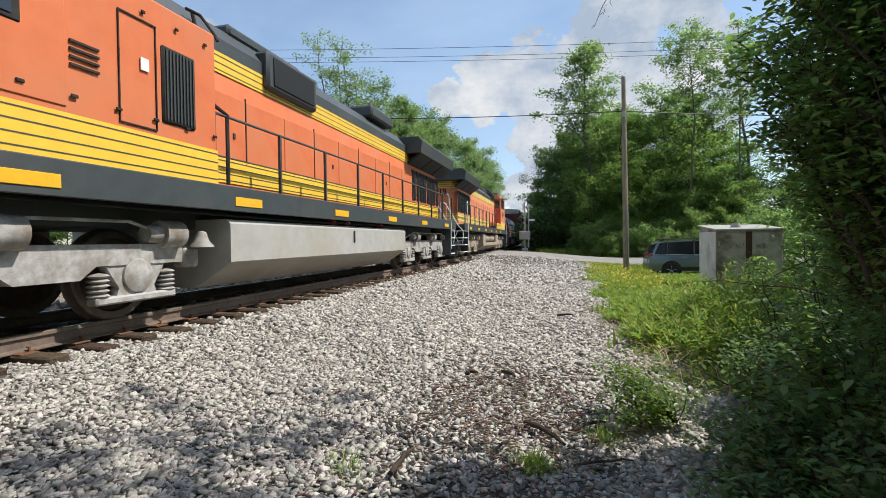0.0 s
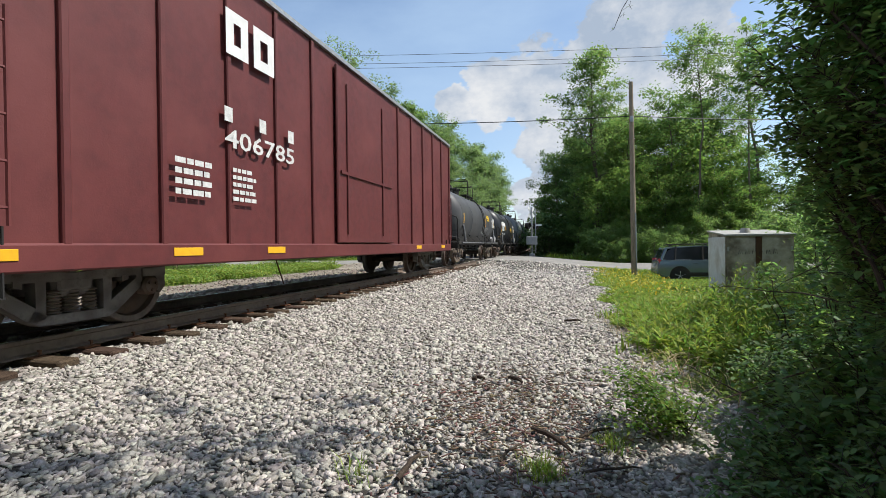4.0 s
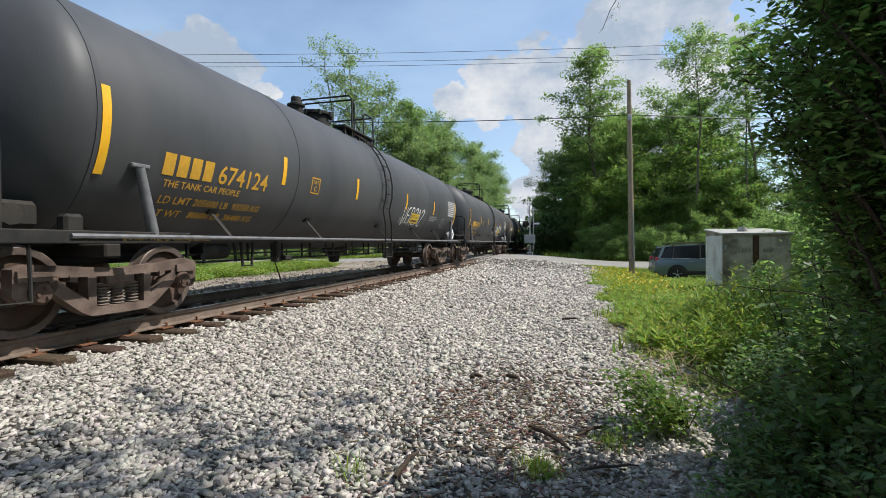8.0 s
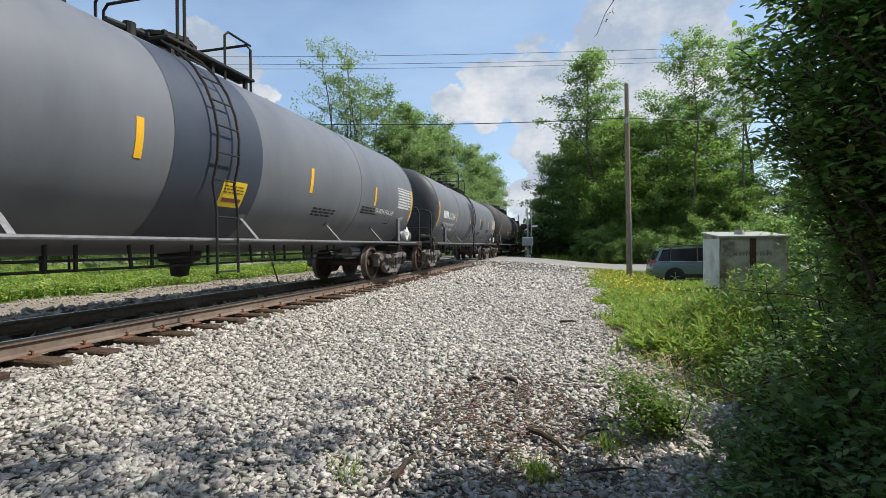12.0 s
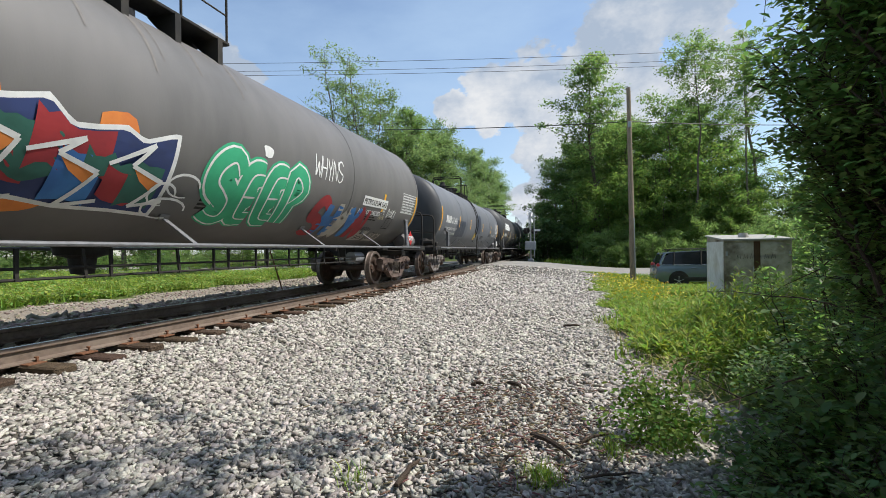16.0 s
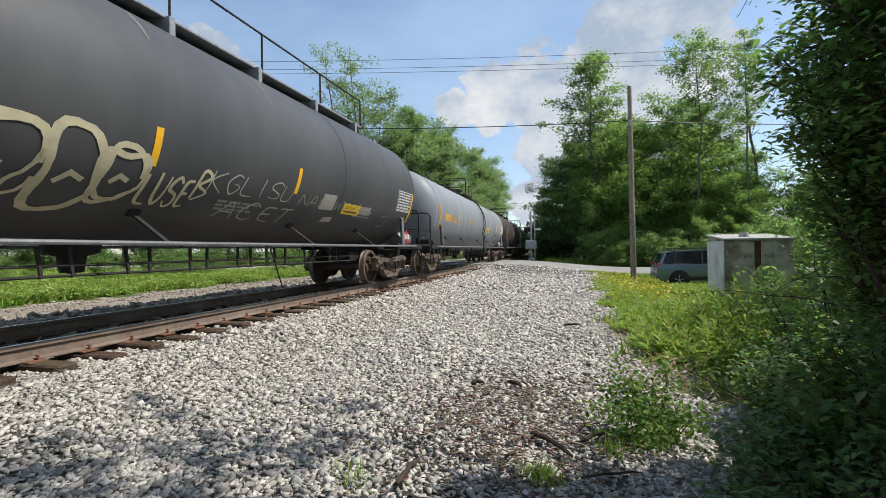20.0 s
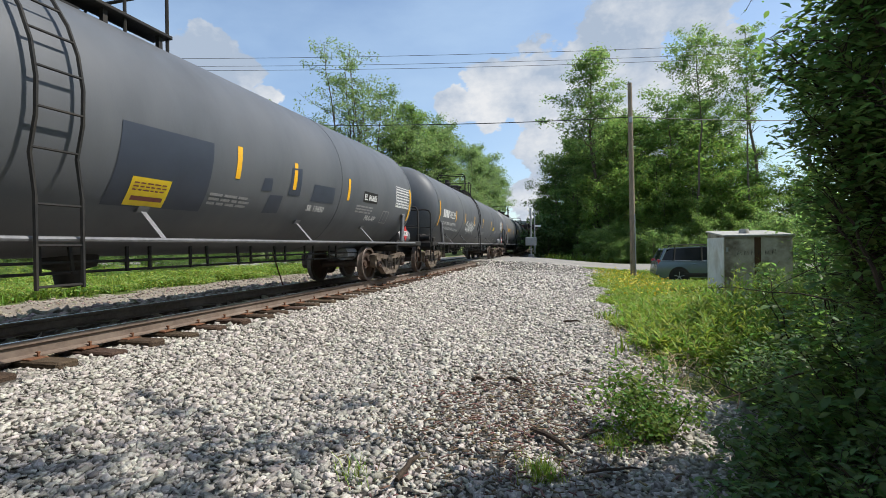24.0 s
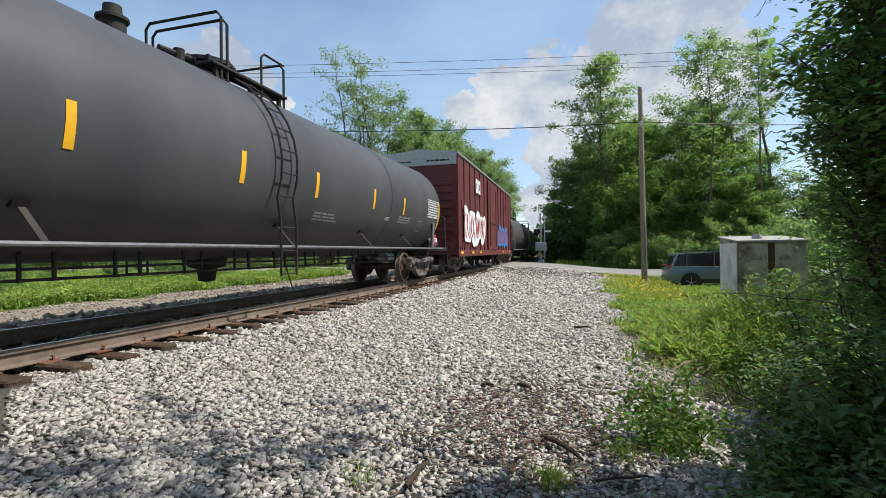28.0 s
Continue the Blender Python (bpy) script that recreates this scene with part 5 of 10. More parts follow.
        # guards across the shell before and behind the platform
        for u, high in ((guard, 0.87), (guard + 0.13, 0.80), (1.0, 0.62)):
            arch = [(0.74, u, top - 0.28), (0.74, u, top + high - 0.09), (0.66, u, top + high), (-0.66, u, top + high), (-0.74, u, top + high - 0.09), (-0.74, u, top - 0.28)]
            part("platform_rail", Shape().tube(arch, 0.023, 6), fit, car, "bent black pipe guard")
        for s in (1, -1):
            part("platform_rail", Shape().tube([(s * 0.74, 0.35, top - 0.28), (s * 0.74, 0.35, top + 0.52), (s * 0.74, 0.43, top + 0.6), (s * 0.74, 1.0, top + 0.6)], 0.02, 6), fit, car)
        part("angle_valve", Shape().cyl((0.25, -0.95, top - 0.1), (0.25, -0.95, top + 0.2), 0.08, seg=10).cyl((0.18, -1.25, top + 0.12), (0.3, -0.7, top + 0.12), 0.05, seg=8), fit, car)
    if style in ("pressure", "walk"):
        for k, y in enumerate((-1.2, -0.4, 0.4, 1.2) if style == "pressure" else (-4.5, -2.2, 0.1, 2.4, 4.7)):
            v1 = r * math.radians(52 - 3 * (k % 2))
            v0 = v1 - rnd.uniform(0.5, 0.95)
            d = Decal().poly([(y - 0.012, v0), (y + 0.012, v0), (y + 0.05, v1), (y - 0.03, v1)])
            if k % 2:
                d.poly([(y + 0.17, v0 + 0.2), (y + 0.18, v0 + 0.2), (y + 0.2, v1), (y + 0.17, v1)])
            part("stain", d.on_tank(r, zc, 0.003), M_STAIN, tank, "pale stain below a bracket", smooth=50)
    # tape strips, lettering and stencils
    strip = shared(("strip", r, zc), lambda: Decal().rect(-0.05, on_shell(1.91, r, zc), 0.10, 0.46).on_tank(r, zc, 0.005), M_REFLECT, "reflector_strip")
    tall = shared(("tall strip", r, zc, end_z), lambda: Decal().rect(-0.05, on_shell(end_z, r, zc), 0.10, 0.92).on_tank(r, zc, 0.012), M_REFLECT, "reflector_strip")
    for y in strips:
        part("reflector_strip", strip if abs(y) < h else tall, None, car, "yellow reflective tape", at=pose(0, max(-L + 0.09, min(L - 0.09, y)), 0))
    for e in (-1, 1):
        if all(abs(y - e * (h + 0.5)) > 0.6 for y in strips):
            part("reflector_strip", tall, None, car, "yellow reflective tape", at=pose(0, e * (L - 0.1), 0))
    ink = letter or M_LETTER
    u0 = -h + 1.1 if num_at is None else num_at
    num_v = on_shell(num_z, r, zc)
    if number:
        part("lettering", Decal().text("2 INCH TREAD CONG. SHOES", -h - 0.35, 0.97, 0.07).on_side(1.495, 0.003), ink, car, smooth=0)
        d = Decal()
        u = mark_blocks(d, u0, num_v, big)
        d.text(number, u + big * 0.25, num_v, big)
        part("lettering", d.on_tank(r, zc), ink, car, smooth=50)
        if loads:
            d = Decal().text(loads[0], u0 + 0.1, num_v - 0.28 - lower, big * 0.42).text(loads[1], u0 + 0.1, num_v - 0.48 - lower, big * 0.42)
            part("stencil", d.on_tank(r, zc), letter if letter else M_FAINT if colour in ("black", "soot") else M_LETTER, car, smooth=50)
        d = Decal()
        mark_blocks(d, -0.72, 0.88, 0.14, 4)
        head = Shape()
        d.text(number, -0.08, 0.88, 0.14)
        for a, b in d.v:
            rr = min(0.98, math.hypot(a, b) / r)
            head.v.append((a, -L - r * deep * math.sqrt(1 - rr ** (2 / bulge)) - 0.014, zc + b))
        head.f = d.f
        part("lettering", head, ink, car, smooth=0)
    u1 = h - 0.62
    vt = on_shell(1.98, r, zc)
    d = Decal().outline(u1, vt, 1.1, 0.56, 0.02)
    for k in range(1, 7):
        d.rect(u1, vt + 0.08 * k, 1.1, 0.014)
    for k in (0.42, 0.62, 0.82):
        d.rect(u1 + k, vt, 0.014, 0.56)
    d.bars(u1 + 0.05, vt + 0.02, 1.0, 0.52, 7, rnd, 0.55)
    part("stencil_table", d.on_tank(r, zc), M_LETTER, car, smooth=50)
    grey_ink = M_FAINT if colour in ("black", "soot", "charcoal", "brown") else M_BLACKIRON
    vb = on_shell(1.52, r, zc)
    d = Decal().outline(u1 - 0.75, vb, 0.42, 0.34, 0.02).rect(u1 - 0.56, vb + 0.02, 0.014, 0.3)
    part("stencil_box", d.on_tank(r, zc), grey_ink, car, smooth=50)
    part("stencil", Decal().bars(u1 - 2.3, vb + 0.2, 0.9, 0.2, 3, rnd, 0.4).on_tank(r, zc), grey_ink, car, smooth=50)
    part("stencil", Decal().bars(rnd.uniform(0.5, 2.2), vb, 0.9, 0.2, 3, rnd, 0.4).on_tank(r, zc), grey_ink, car, smooth=50)
    if paint:
        paint(car, h, r, zc, rnd)
    return car


def motions():
    """The train rolls towards the camera at a steady pace; each axle turns with it."""
    def at(place, t):
        return place - SPEED * t
    for car, place in TRAIN:
        walk(car, [(float(t), on_track(at(place, t))) for t in range(0, 29)])
    for ob, p, rows in SWAY:
        walk(ob, [(t, pose(p[0] + shift, p[1], p[2], lean, a, b)) for t, a, b, shift, lean in rows])
    for w, y, r, place in WHEELS:
        t0, t1 = (place - 62.0) / SPEED, (place + 14.0) / SPEED
        f0, f1 = max(0, math.ceil(t0 * FPS)), min(28 * FPS, math.floor(t1 * FPS))
        rows = []
        if f1 - f0 < 2:
            continue
        if f0 > 0:
            rows.append((0.0, pose(0, y, r)))
        for k in range(f0, f1 + 1):
            rows.append((k / FPS, pose(0, y, r, math.degrees(SPEED * (k - f0) / FPS / r))))
        if f1 < 28 * FPS:
            rows.append((28.0, rows[-1][1]))
        walk(w, rows)


SPEED = 15.2


# ---------------------------------------------------------------- locomotives


# cab orange darkened to red, with the shade of the rear wall painted in
M_DOORSHADE = material("shade_dark_orange_paint", (0.40, 0.06, 0.03), 0.5, 0, (0.32, 0.05, 0.025), 4, 0.5)


def loco_truck(car, y, place, mat, r=0.533):
    """A three-axle truck with cast frame, brake cylinders and coil springs."""
    sides = []
    for s in (1, -1):
        fr = Shape()
        sides.append(fr)
        a, b = s * 1.0, s * 1.16
        fr.prism([(-2.75, 0.66), (2.75, 0.66), (2.75, 0.86), (2.3, 0.90), (-2.3, 0.90), (-2.75, 0.86)], a, b)
        for k in (-2.07, 0.0, 2.07):
            fr.prism([(k - 0.42, 0.68), (k - 0.24, 0.40), (k - 0.30, 0.24), (k + 0.30, 0.24), (k + 0.24, 0.40), (k + 0.42, 0.68)], s * 1.02, s * 1.14)
            fr.box(s * 1.10, k, 0.27, 0.16, 1.1, 0.09, 0.02)
            fr.lathe([(1.10, 0.2), (1.17, 0.2), (1.19, 0.16), (1.20, 0.02)], (0, k, r), "x", 18, s)
        for k in (-1.04, 1.04):
            fr.prism([(k - 0.5, 0.66), (k + 0.5, 0.66), (k + 0.32, 0.52), (k - 0.32, 0.52)], a, b)
        fr.box(s * 1.08, -2.9, 0.72, 0.2, 0.3, 0.28, 0.04).box(s * 1.08, 2.9, 0.72, 0.2, 0.3, 0.28, 0.04)
    ob = part("bogie", Shape().box(0, 0, 0.72, 2.1, 0.8, 0.3, 0.04), mat, car, "six-wheel truck, dusty grey", at=pose(0, y, 0))
    for fr in sides:
        part("side_frame", fr, mat, ob)
    g = SHARED.get(("lw", r))
    if g is None:
        p, q = wheel_shapes(r, 1.0)
        g = SHARED["lw", r] = to_mesh("wheelset", [p, q], [M_WHEEL, M_TREAD])
    for k in (-2.07, 0.0, 2.07):
        w = part("wheelset", g, None, ob, at=pose(0, k, r))
        WHEELS.append((w, k, r, place))
        for s in (1, -1):
            for dy in (-0.46, 0.46):
                sp = Shape()
                z, prof = 0.31, [(0.31, 0.0)]
                while z < 0.56:
                    prof += [(z, 0.085), (z + 0.02, 0.115), (z + 0.04, 0.085), (z + 0.045, 0.06)]
                    z += 0.055
                sp.lathe(prof + [(z, 0)], (s * 1.09, k + dy, 0), "z", 12)
                part("spring", sp, mat, ob)
    for k in (-1.55, 0.55, 2.45):
        for s in (1, -1):
            c = Shape().lathe([(k - 0.30, 0.02), (k - 0.30, 0.10), (k - 0.1, 0.11), (k - 0.1, 0.17), (k + 0.22, 0.17), (k + 0.26, 0.10), (k + 0.27, 0.02)], (s * 1.18, 0, 1.02), "y", 14)
            part("brake_cylinder", c, mat, ob)
    pipe = Shape()
    for s in (1, -1):
        pipe.tube([(s * 1.2, -2.6, 0.98), (s * 1.22, -1.8, 1.16), (s * 1.22, 1.9, 1.16), (s * 1.2, 2.5, 1.0)], 0.02, 5)
    part("brake_pipe", pipe, mat, ob)
    return ob


def stripe_set(car, x, y0, y1, z0, z1, n, mat, line=0.045):
    """A broad stripe with dark lines along it."""
    base = part("stripe", Decal().rect(y0, z0, y1 - y0, z1 - z0).on_side(x, 0.003), mat, car, smooth=0)
    d = Decal()
    for i in range(n):
        z = z0 + (z1 - z0) * (i + 0.5) / n
        d.rect(y0, z, y1 - y0, line)
    part("pinstripe", d.on_side(x, 0.006), M_DARKGREEN, base, smooth=0)
    return base


def locomotive(front, rear, number, label, fresh, cab_far):
    """A six-axle hood locomotive. Local +y is away from the camera; cab_far: the cab stands at that end."""
    place = (front + rear) / 2
    car = thing("locomotive", label, "locomotive", on_track(place), "locomotives of the train")
    TRAIN.append((car, place))

    def Z(z):
        return 0.3 + (z - 0.3) * 0.783 if 0.3 < z < 2.05 else 1.67 + (z - 2.05) * 1.085 if z >= 2.05 else z

    def raised(sh):
        sh.v = [(p[0], p[1], Z(p[2])) for p in sh.v]
        return sh

    def lpart(name, sh, mat, parent, label="", at=None, smooth=35.0):
        return part(name, raised(sh) if isinstance(sh, Shape) and name != "coupler" else sh, mat, parent, label, at, smooth)
    yel = M_YELLOW if fresh else M_CREAM
    orange = M_ORANGE if fresh else M_ORANGE_OLD
    tmat = M_SILVER if fresh else M_TAN
    E = 10.4                       # half the platform
    c = 1 if cab_far else -1       # the cab's end
    ph, pd = 2.28, 1.35            # deck height
    hw = 0.98                      # half the hood
    # frame and deck
    sill = Shape().box(0, 0, 1.93, 3.0, 2 * E, 0.20, 0.02).box(1.5, 0, 1.86, 0.06, 2 * E, 0.44, 0.01).box(-1.5, 0, 1.86, 0.06, 2 * E, 0.44, 0.01)
    sill.box(0, 0, 1.55, 1.7, 2 * E - 3, 0.5, 0.03)
    lpart("frame", sill, M_DARKGREEN, car, "dark green-black underframe")
    # hood
    hood = Shape()
    y0, y1 = -c * (E - 0.95), c * (7.3 if fresh else 5.4)
    lo, hi = min(y0, y1), max(y0, y1)
    cut = 0.26                     # the hood's end has cut corners
    a, b = (lo + cut, hi) if c > 0 else (lo, hi - cut)
    hood.prism([(-hw, 2.05), (hw, 2.05), (hw, 4.12), (hw - 0.05, 4.2), (-hw + 0.05, 4.2), (-hw, 4.12)], a, b, "xz")
    a, b = (lo, lo + cut) if c > 0 else (hi, hi - cut)
    hood.prism([(-hw + cut, a), (hw - cut, a), (hw, b), (-hw, b)][::c], 2.05, 4.15, "xy")
    body = lpart("hood", hood, orange, car, "faded orange long hood")
    roof = Shape().prism([(-hw - 0.01, 4.02), (hw + 0.01, 4.02), (hw + 0.01, 4.22), (hw - 0.28, 4.52), (-hw + 0.28, 4.52), (-hw - 0.01, 4.22)], lo + 0.02, hi, "xz")
    lpart("hood_roof", roof, M_DARKGREEN, car, "dark green-black roof")
    # doors of the hood, as raised leaves
    n = 15
    door = to_mesh("hood_door", [Shape().box(0, 0, 0, 0.02, (hi - lo) / n - 0.035, 0.98, 0.006)], [orange])
    for i in range(n):
        y = lo + (hi - lo) * (i + 0.5) / n
        for s in (1, -1):
            lpart("hood_door", door, None, body, at=pose(s * (hw + 0.004), y, Z(3.02)))
            if i % 2 == 0 or not fresh:
                lpart("door_seam", Shape().box(s * (hw + 0.010), y - (hi - lo) / n / 2, 3.02, 0.014, 0.018, 1.0), M_BLACKIRON, body)
            if i % 3 == 0:
                lpart("latch", shared("latch", lambda: Shape().box(0, 0, 0, 0.03, 0.05, 0.09, 0.005), M_DARKGREEN, "latch"), None, body, at=pose(s * (hw + 0.02), y + 0.25, Z(2.9)))
    for s in (1, -1):
        x = s * (hw + 0.001)
        def side(d, lift):
            sh = d.on_side(hw, lift)
            return sh if s > 0 else Shape().add([(-a, b, e) for a, b, e in sh.v], sh.f)
        for z0, z1, k in ((2.2, 2.56, 4), (3.73, 4.02, 3)):
            st = lpart("stripe", side(Decal().rect(lo, z0, hi - lo, z1 - z0), 0.016), yel, car, "yellow stripe", smooth=0)
            d = Decal()
            for i in range(k):
                d.rect(lo, z0 + (z1 - z0) * (i + 0.35) / k, hi - lo, 0.014)
            lpart("pinstripe", side(d, 0.019), M_DARKGREEN, st, smooth=0)
        # grilles near the radiator end and blower openings
        for k in range(8):
            a, w, z0, hh = 0.05 + 0.43 * k, 0.36 if k % 3 else 0.3, 2.62, 0.98
            y = (lo + a) if c > 0 else (hi - a - w)
            gr = lpart("grille", Shape().box(s * (hw + 0.012), y + w / 2, z0 + hh / 2, 0.03, w, hh, 0.008), M_GRILLE, car, "black louvred grille")
            sl = Shape()
            for j in range(int(w / 0.07)):
                sl.box(s * (hw + 0.035), y + 0.04 + j * 0.07, z0 + hh / 2, 0.03, 0.02, hh - 0.06)
            lpart("louvre", sl, M_DARKGREEN, gr)
        for k in range(11):
            y = lo + 0.7 + (hi - lo - 1.4) * k / 10
            if k % 2 == 0:
                lpart("reflector_strip", shared("lref", lambda: Shape().box(0, 0, 0, 0.012, 0.62, 0.13, 0.004), M_REFLECT, "reflector_strip"), None, car,
                     "amber reflective tape", at=pose(s * 1.536, y, 1.49))
    for z0, z1 in ((2.2, 2.56), (3.73, 4.02)):
        for s in (1, -1):
            a, b = (lo, lo + cut) if c > 0 else (hi, hi - cut)
            wrap = Shape().prism([(s * (hw - cut), a - c * 0.007), (s * (hw + 0.007), b - c * 0.007), (s * (hw - 0.01), b), (s * (hw - cut - 0.01), a)][::c * s], z0, z1, "xy")
            wrap_part = lpart("stripe", wrap, yel, car, "yellow stripe")
            for k in range(3):
                z = z0 + (z1 - z0) * (k + 0.5) / 3
                lpart("pinstripe", Shape().prism([(s * (hw - cut), a - c * 0.011), (s * (hw + 0.011), b - c * 0.011), (s * (hw - 0.01), b), (s * (hw - cut - 0.01), a)][::c * s], z, z + 0.014, "xy"), M_DARKGREEN, wrap_part)
    # radiator wings at the hood's end
    yr = -c * (E - 0.35)
    a, b = (yr, yr + 4.6) if c > 0 else (yr - 4.6, yr)
    wing = Shape()
    wing.prism([(-1.50, 4.02), (1.50, 4.02), (1.55, 4.38), (1.40, 4.50), (-1.40, 4.50), (-1.55, 4.38)], a, b, "xz")
    lpart("radiator_roof", wing, M_DARKGREEN, car, "overhanging dark radiator roof")
    for s in (1, -1):
        for k in range(3):
            q = Shape().prism([(s * (hw + 0.02), 3.70), (s * 1.48, 4.02), (s * 1.40, 4.02), (s * (hw - 0.02), 3.76)][::s], a + 0.12 + k * 1.48, a + 1.5 + k * 1.48, "xz")
            lpart("radiator_screen", q, M_GRILLE, car, "black radiator screen")
    # housings on the roof
    for y, l, hgt, w in ((c * 1.8, 2.2, 0.32, 1.5), (c * -1.2, 0.9, 0.3, 0.9), (c * (-3.5 if fresh else 4.0), 1.6, 0.5, 1.9)):
        lpart("roof_housing", Shape().box(0, y, 4.42 + hgt / 2, w, l, hgt * 0.6, 0.05), M_DARKGREEN, car)
    yb_ = c * (1.5 if fresh else 4.2)
    if not fresh:
        up = Shape().prism([(-hw - 0.02, 4.03), (hw + 0.02, 4.03), (hw + 0.02, 4.66), (hw - 0.2, 4.78), (-hw + 0.2, 4.78), (-hw - 0.02, 4.66)], 3.5, 5.4, "xz")
        bx = lpart("blower_housing", up, M_DARKGREEN, car, "dark green blower housing on the hood")
        for s in (1, -1):
            for y, w in ((3.98, 0.72), (4.72, 0.4), (5.12, 0.28)):
                gr = lpart("grille", Shape().box(s * (hw + 0.025), y, 4.34, 0.03, w, 0.44 if w > 0.5 else 0.32, 0.008), M_GRILLE, bx, "black louvred grille")
                sl = Shape()
                for j in range(int(w / 0.08)):
                    sl.box(s * (hw + 0.045), y - w / 2 + 0.04 + j * 0.08, 4.34, 0.02, 0.02, 0.4 if w > 0.5 else 0.28)
                lpart("louvre", sl, M_DARKGREEN, gr)
    for s in (1, -1) if fresh else ():
        gb = Shape().box(s * (hw - 0.02), yb_, 4.12, 0.3, 2.3 if not fresh else 1.7, 0.62, 0.05)
        bx = lpart("blower_housing", gb, M_DARKGREEN, car)
        lpart("grille", Shape().box(s * (hw + 0.14), yb_, 4.12, 0.03, 1.8 if not fresh else 1.4, 0.46, 0.01), M_GRILLE, bx)
    # cab and nose
    yc0, yc1 = c * (7.3 if fresh else 5.4), c * (9.4 if fresh else 8.4)
    lo2, hi2 = min(yc0, yc1), max(yc0, yc1)
    sh_ = 3.85 if fresh else 4.34
    cab = Shape().prism([(-1.5, 2.05), (1.5, 2.05), (1.5, sh_), (1.3, sh_ + 0.25), (1.0, sh_ + 0.35), (-1.0, sh_ + 0.35), (-1.3, sh_ + 0.25), (-1.5, sh_)], lo2, hi2, "xz")
    cabp = lpart("cab", cab, orange, car, "orange cab")
    yn0, yn1 = yc1, c * (E - 0.1)
    nose = Shape().prism([(yn0, 2.05), (yn1, 2.05), (yn1, 3.05), (yn1 - c * 0.25, 3.35), (yn0, 3.72)][::c], -1.28, 1.28)
    lpart("nose", nose, orange, car, "orange short nose")
    lpart("cab_roof", Shape().box(0, (lo2 + hi2) / 2, sh_ + 0.35, 2.5, 3.0, 0.12, 0.04), M_DARKGREEN, cabp)
    for s in (1, -1):
        zw = 3.45 if fresh else 3.95
        for y in (lo2 + 1.6, lo2 + 2.45) if fresh else (lo2 + 0.72, lo2 + 1.55):
            fr = lpart("window", Shape().box(s * 1.502, y, zw, 0.03, 0.74, 0.66, 0.03), M_BLACKIRON, cabp)
            lpart("pane", Shape().box(s * 1.52, y, zw, 0.012, 0.58, 0.56), M_PANE, fr)
        if fresh:
            lpart("cab_door", Shape().box(s * 1.505, lo2 + 0.62, 3.15, 0.02, 0.75, 1.5, 0.01), M_DOORSHADE, cabp, "orange cab door, colour darkened to dark red for shade")
        else:
            dr = lpart("cab_door", Shape().box(s * 1.23, lo2 - 0.012, 3.36, 0.46, 0.02, 1.86, 0.008), M_DOORSHADE, cabp, "orange cab door, colour darkened to dark red for shade")
            lpart("pane", Shape().box(s * 1.23, lo2 - 0.026, 3.9, 0.3, 0.012, 0.56, 0.004), M_PANE, dr)
            lpart("sunshade", Shape().box(s * 1.56, lo2 + 1.15, 4.36, 0.22, 1.75, 0.03, 0.01), M_GALV, cabp, "pale window shade")
            lpart("wind_deflector", Shape().box(s * 1.54, lo2 + 2.02, 3.95, 0.05, 0.03, 0.66), M_BLACKIRON, cabp)
        fw = lpart("windscreen", Shape().box(s * 0.62, yc1 + c * 0.01, 3.95, 0.9, 0.03, 0.5, 0.03), M_BLACKIRON, cabp)
        lpart("pane", Shape().box(s * 0.62, yc1 + c * 0.03, 3.95, 0.8, 0.012, 0.4), M_PANE, fw)
    stripe_set(car, 1.502, lo2, hi2, Z(2.08), Z(2.62), 4, yel, 0.014)
    yy = (min(yn0, yn1), max(yn0, yn1))
    stripe_set(car, 1.282, yy[0], yy[1], Z(2.08), Z(2.62), 4, yel, 0.014)
    # deep equipment cabinet behind the cab, flush with the deck's edge
    a, b = sorted((c * (7.3 if fresh else 5.4), c * (4.13 if fresh else 2.78)))
    eq = lpart("equipment_cabinet", Shape().box(0, (a + b) / 2, 3.0 if fresh else 2.26, 2.98, b - a, 1.9 if fresh else 0.46, 0.03), orange, car, "orange equipment cabinet")
    stripe_set(eq, 1.492, a, b, Z(2.08), Z(2.50 if fresh else 2.46), 4, M_YELLOW, 0.014)
    if not fresh:
        for k in (0.55, 1.9):
            sl = Shape()
            for j in range(4):
                sl.box(1.502, a + k, 2.16 + j * 0.07, 0.014, 0.36, 0.014)
            lpart("louvre", sl, M_BLACKIRON, eq, "black louvre slits")
        lpart("step_box", Shape().box(1.3, a - 0.36, 2.16, 0.4, 0.58, 0.26, 0.02), M_DARKGREEN, car, "dark green step on the walkway")
        lpart("tool_box", Shape().box(1.14, a - 0.36, 2.34, 0.2, 0.5, 0.36, 0.02), orange, car)
        for k in range(4):
            lpart("drain_valve", Shape().cyl((1.42, 1.1 + 0.32 * k, 1.66), (1.52, 1.1 + 0.32 * k, 1.66), 0.05, seg=10), M_RED, car, "red drain valve")
    if fresh:
        gr = lpart("grille", Shape().box(1.495, c * 4.80, 3.08, 0.05, 0.52, 0.84, 0.02), M_BLACKIRON, eq, "black louvred grille")
        sl = Shape()
        for j in range(9):
            sl.box(1.525, c * 4.80 - 0.21 + j * 0.052, 3.08, 0.02, 0.018, 0.76)
        lpart("louvre", sl, M_DARKGREEN, gr)
        for k in range(1):
            lpart("hood_door", Shape().box(1.494, a + 0.6 + k * 1.1, 3.05, 0.02, 1.02, 1.0, 0.008), orange, eq)
        for j in range(4):
            lpart("vent_slit", Shape().box(1.503, c * 6.0, 2.94 + j * 0.07, 0.02, 0.30, 0.022), M_BLACKIRON, eq, "black vent slit")
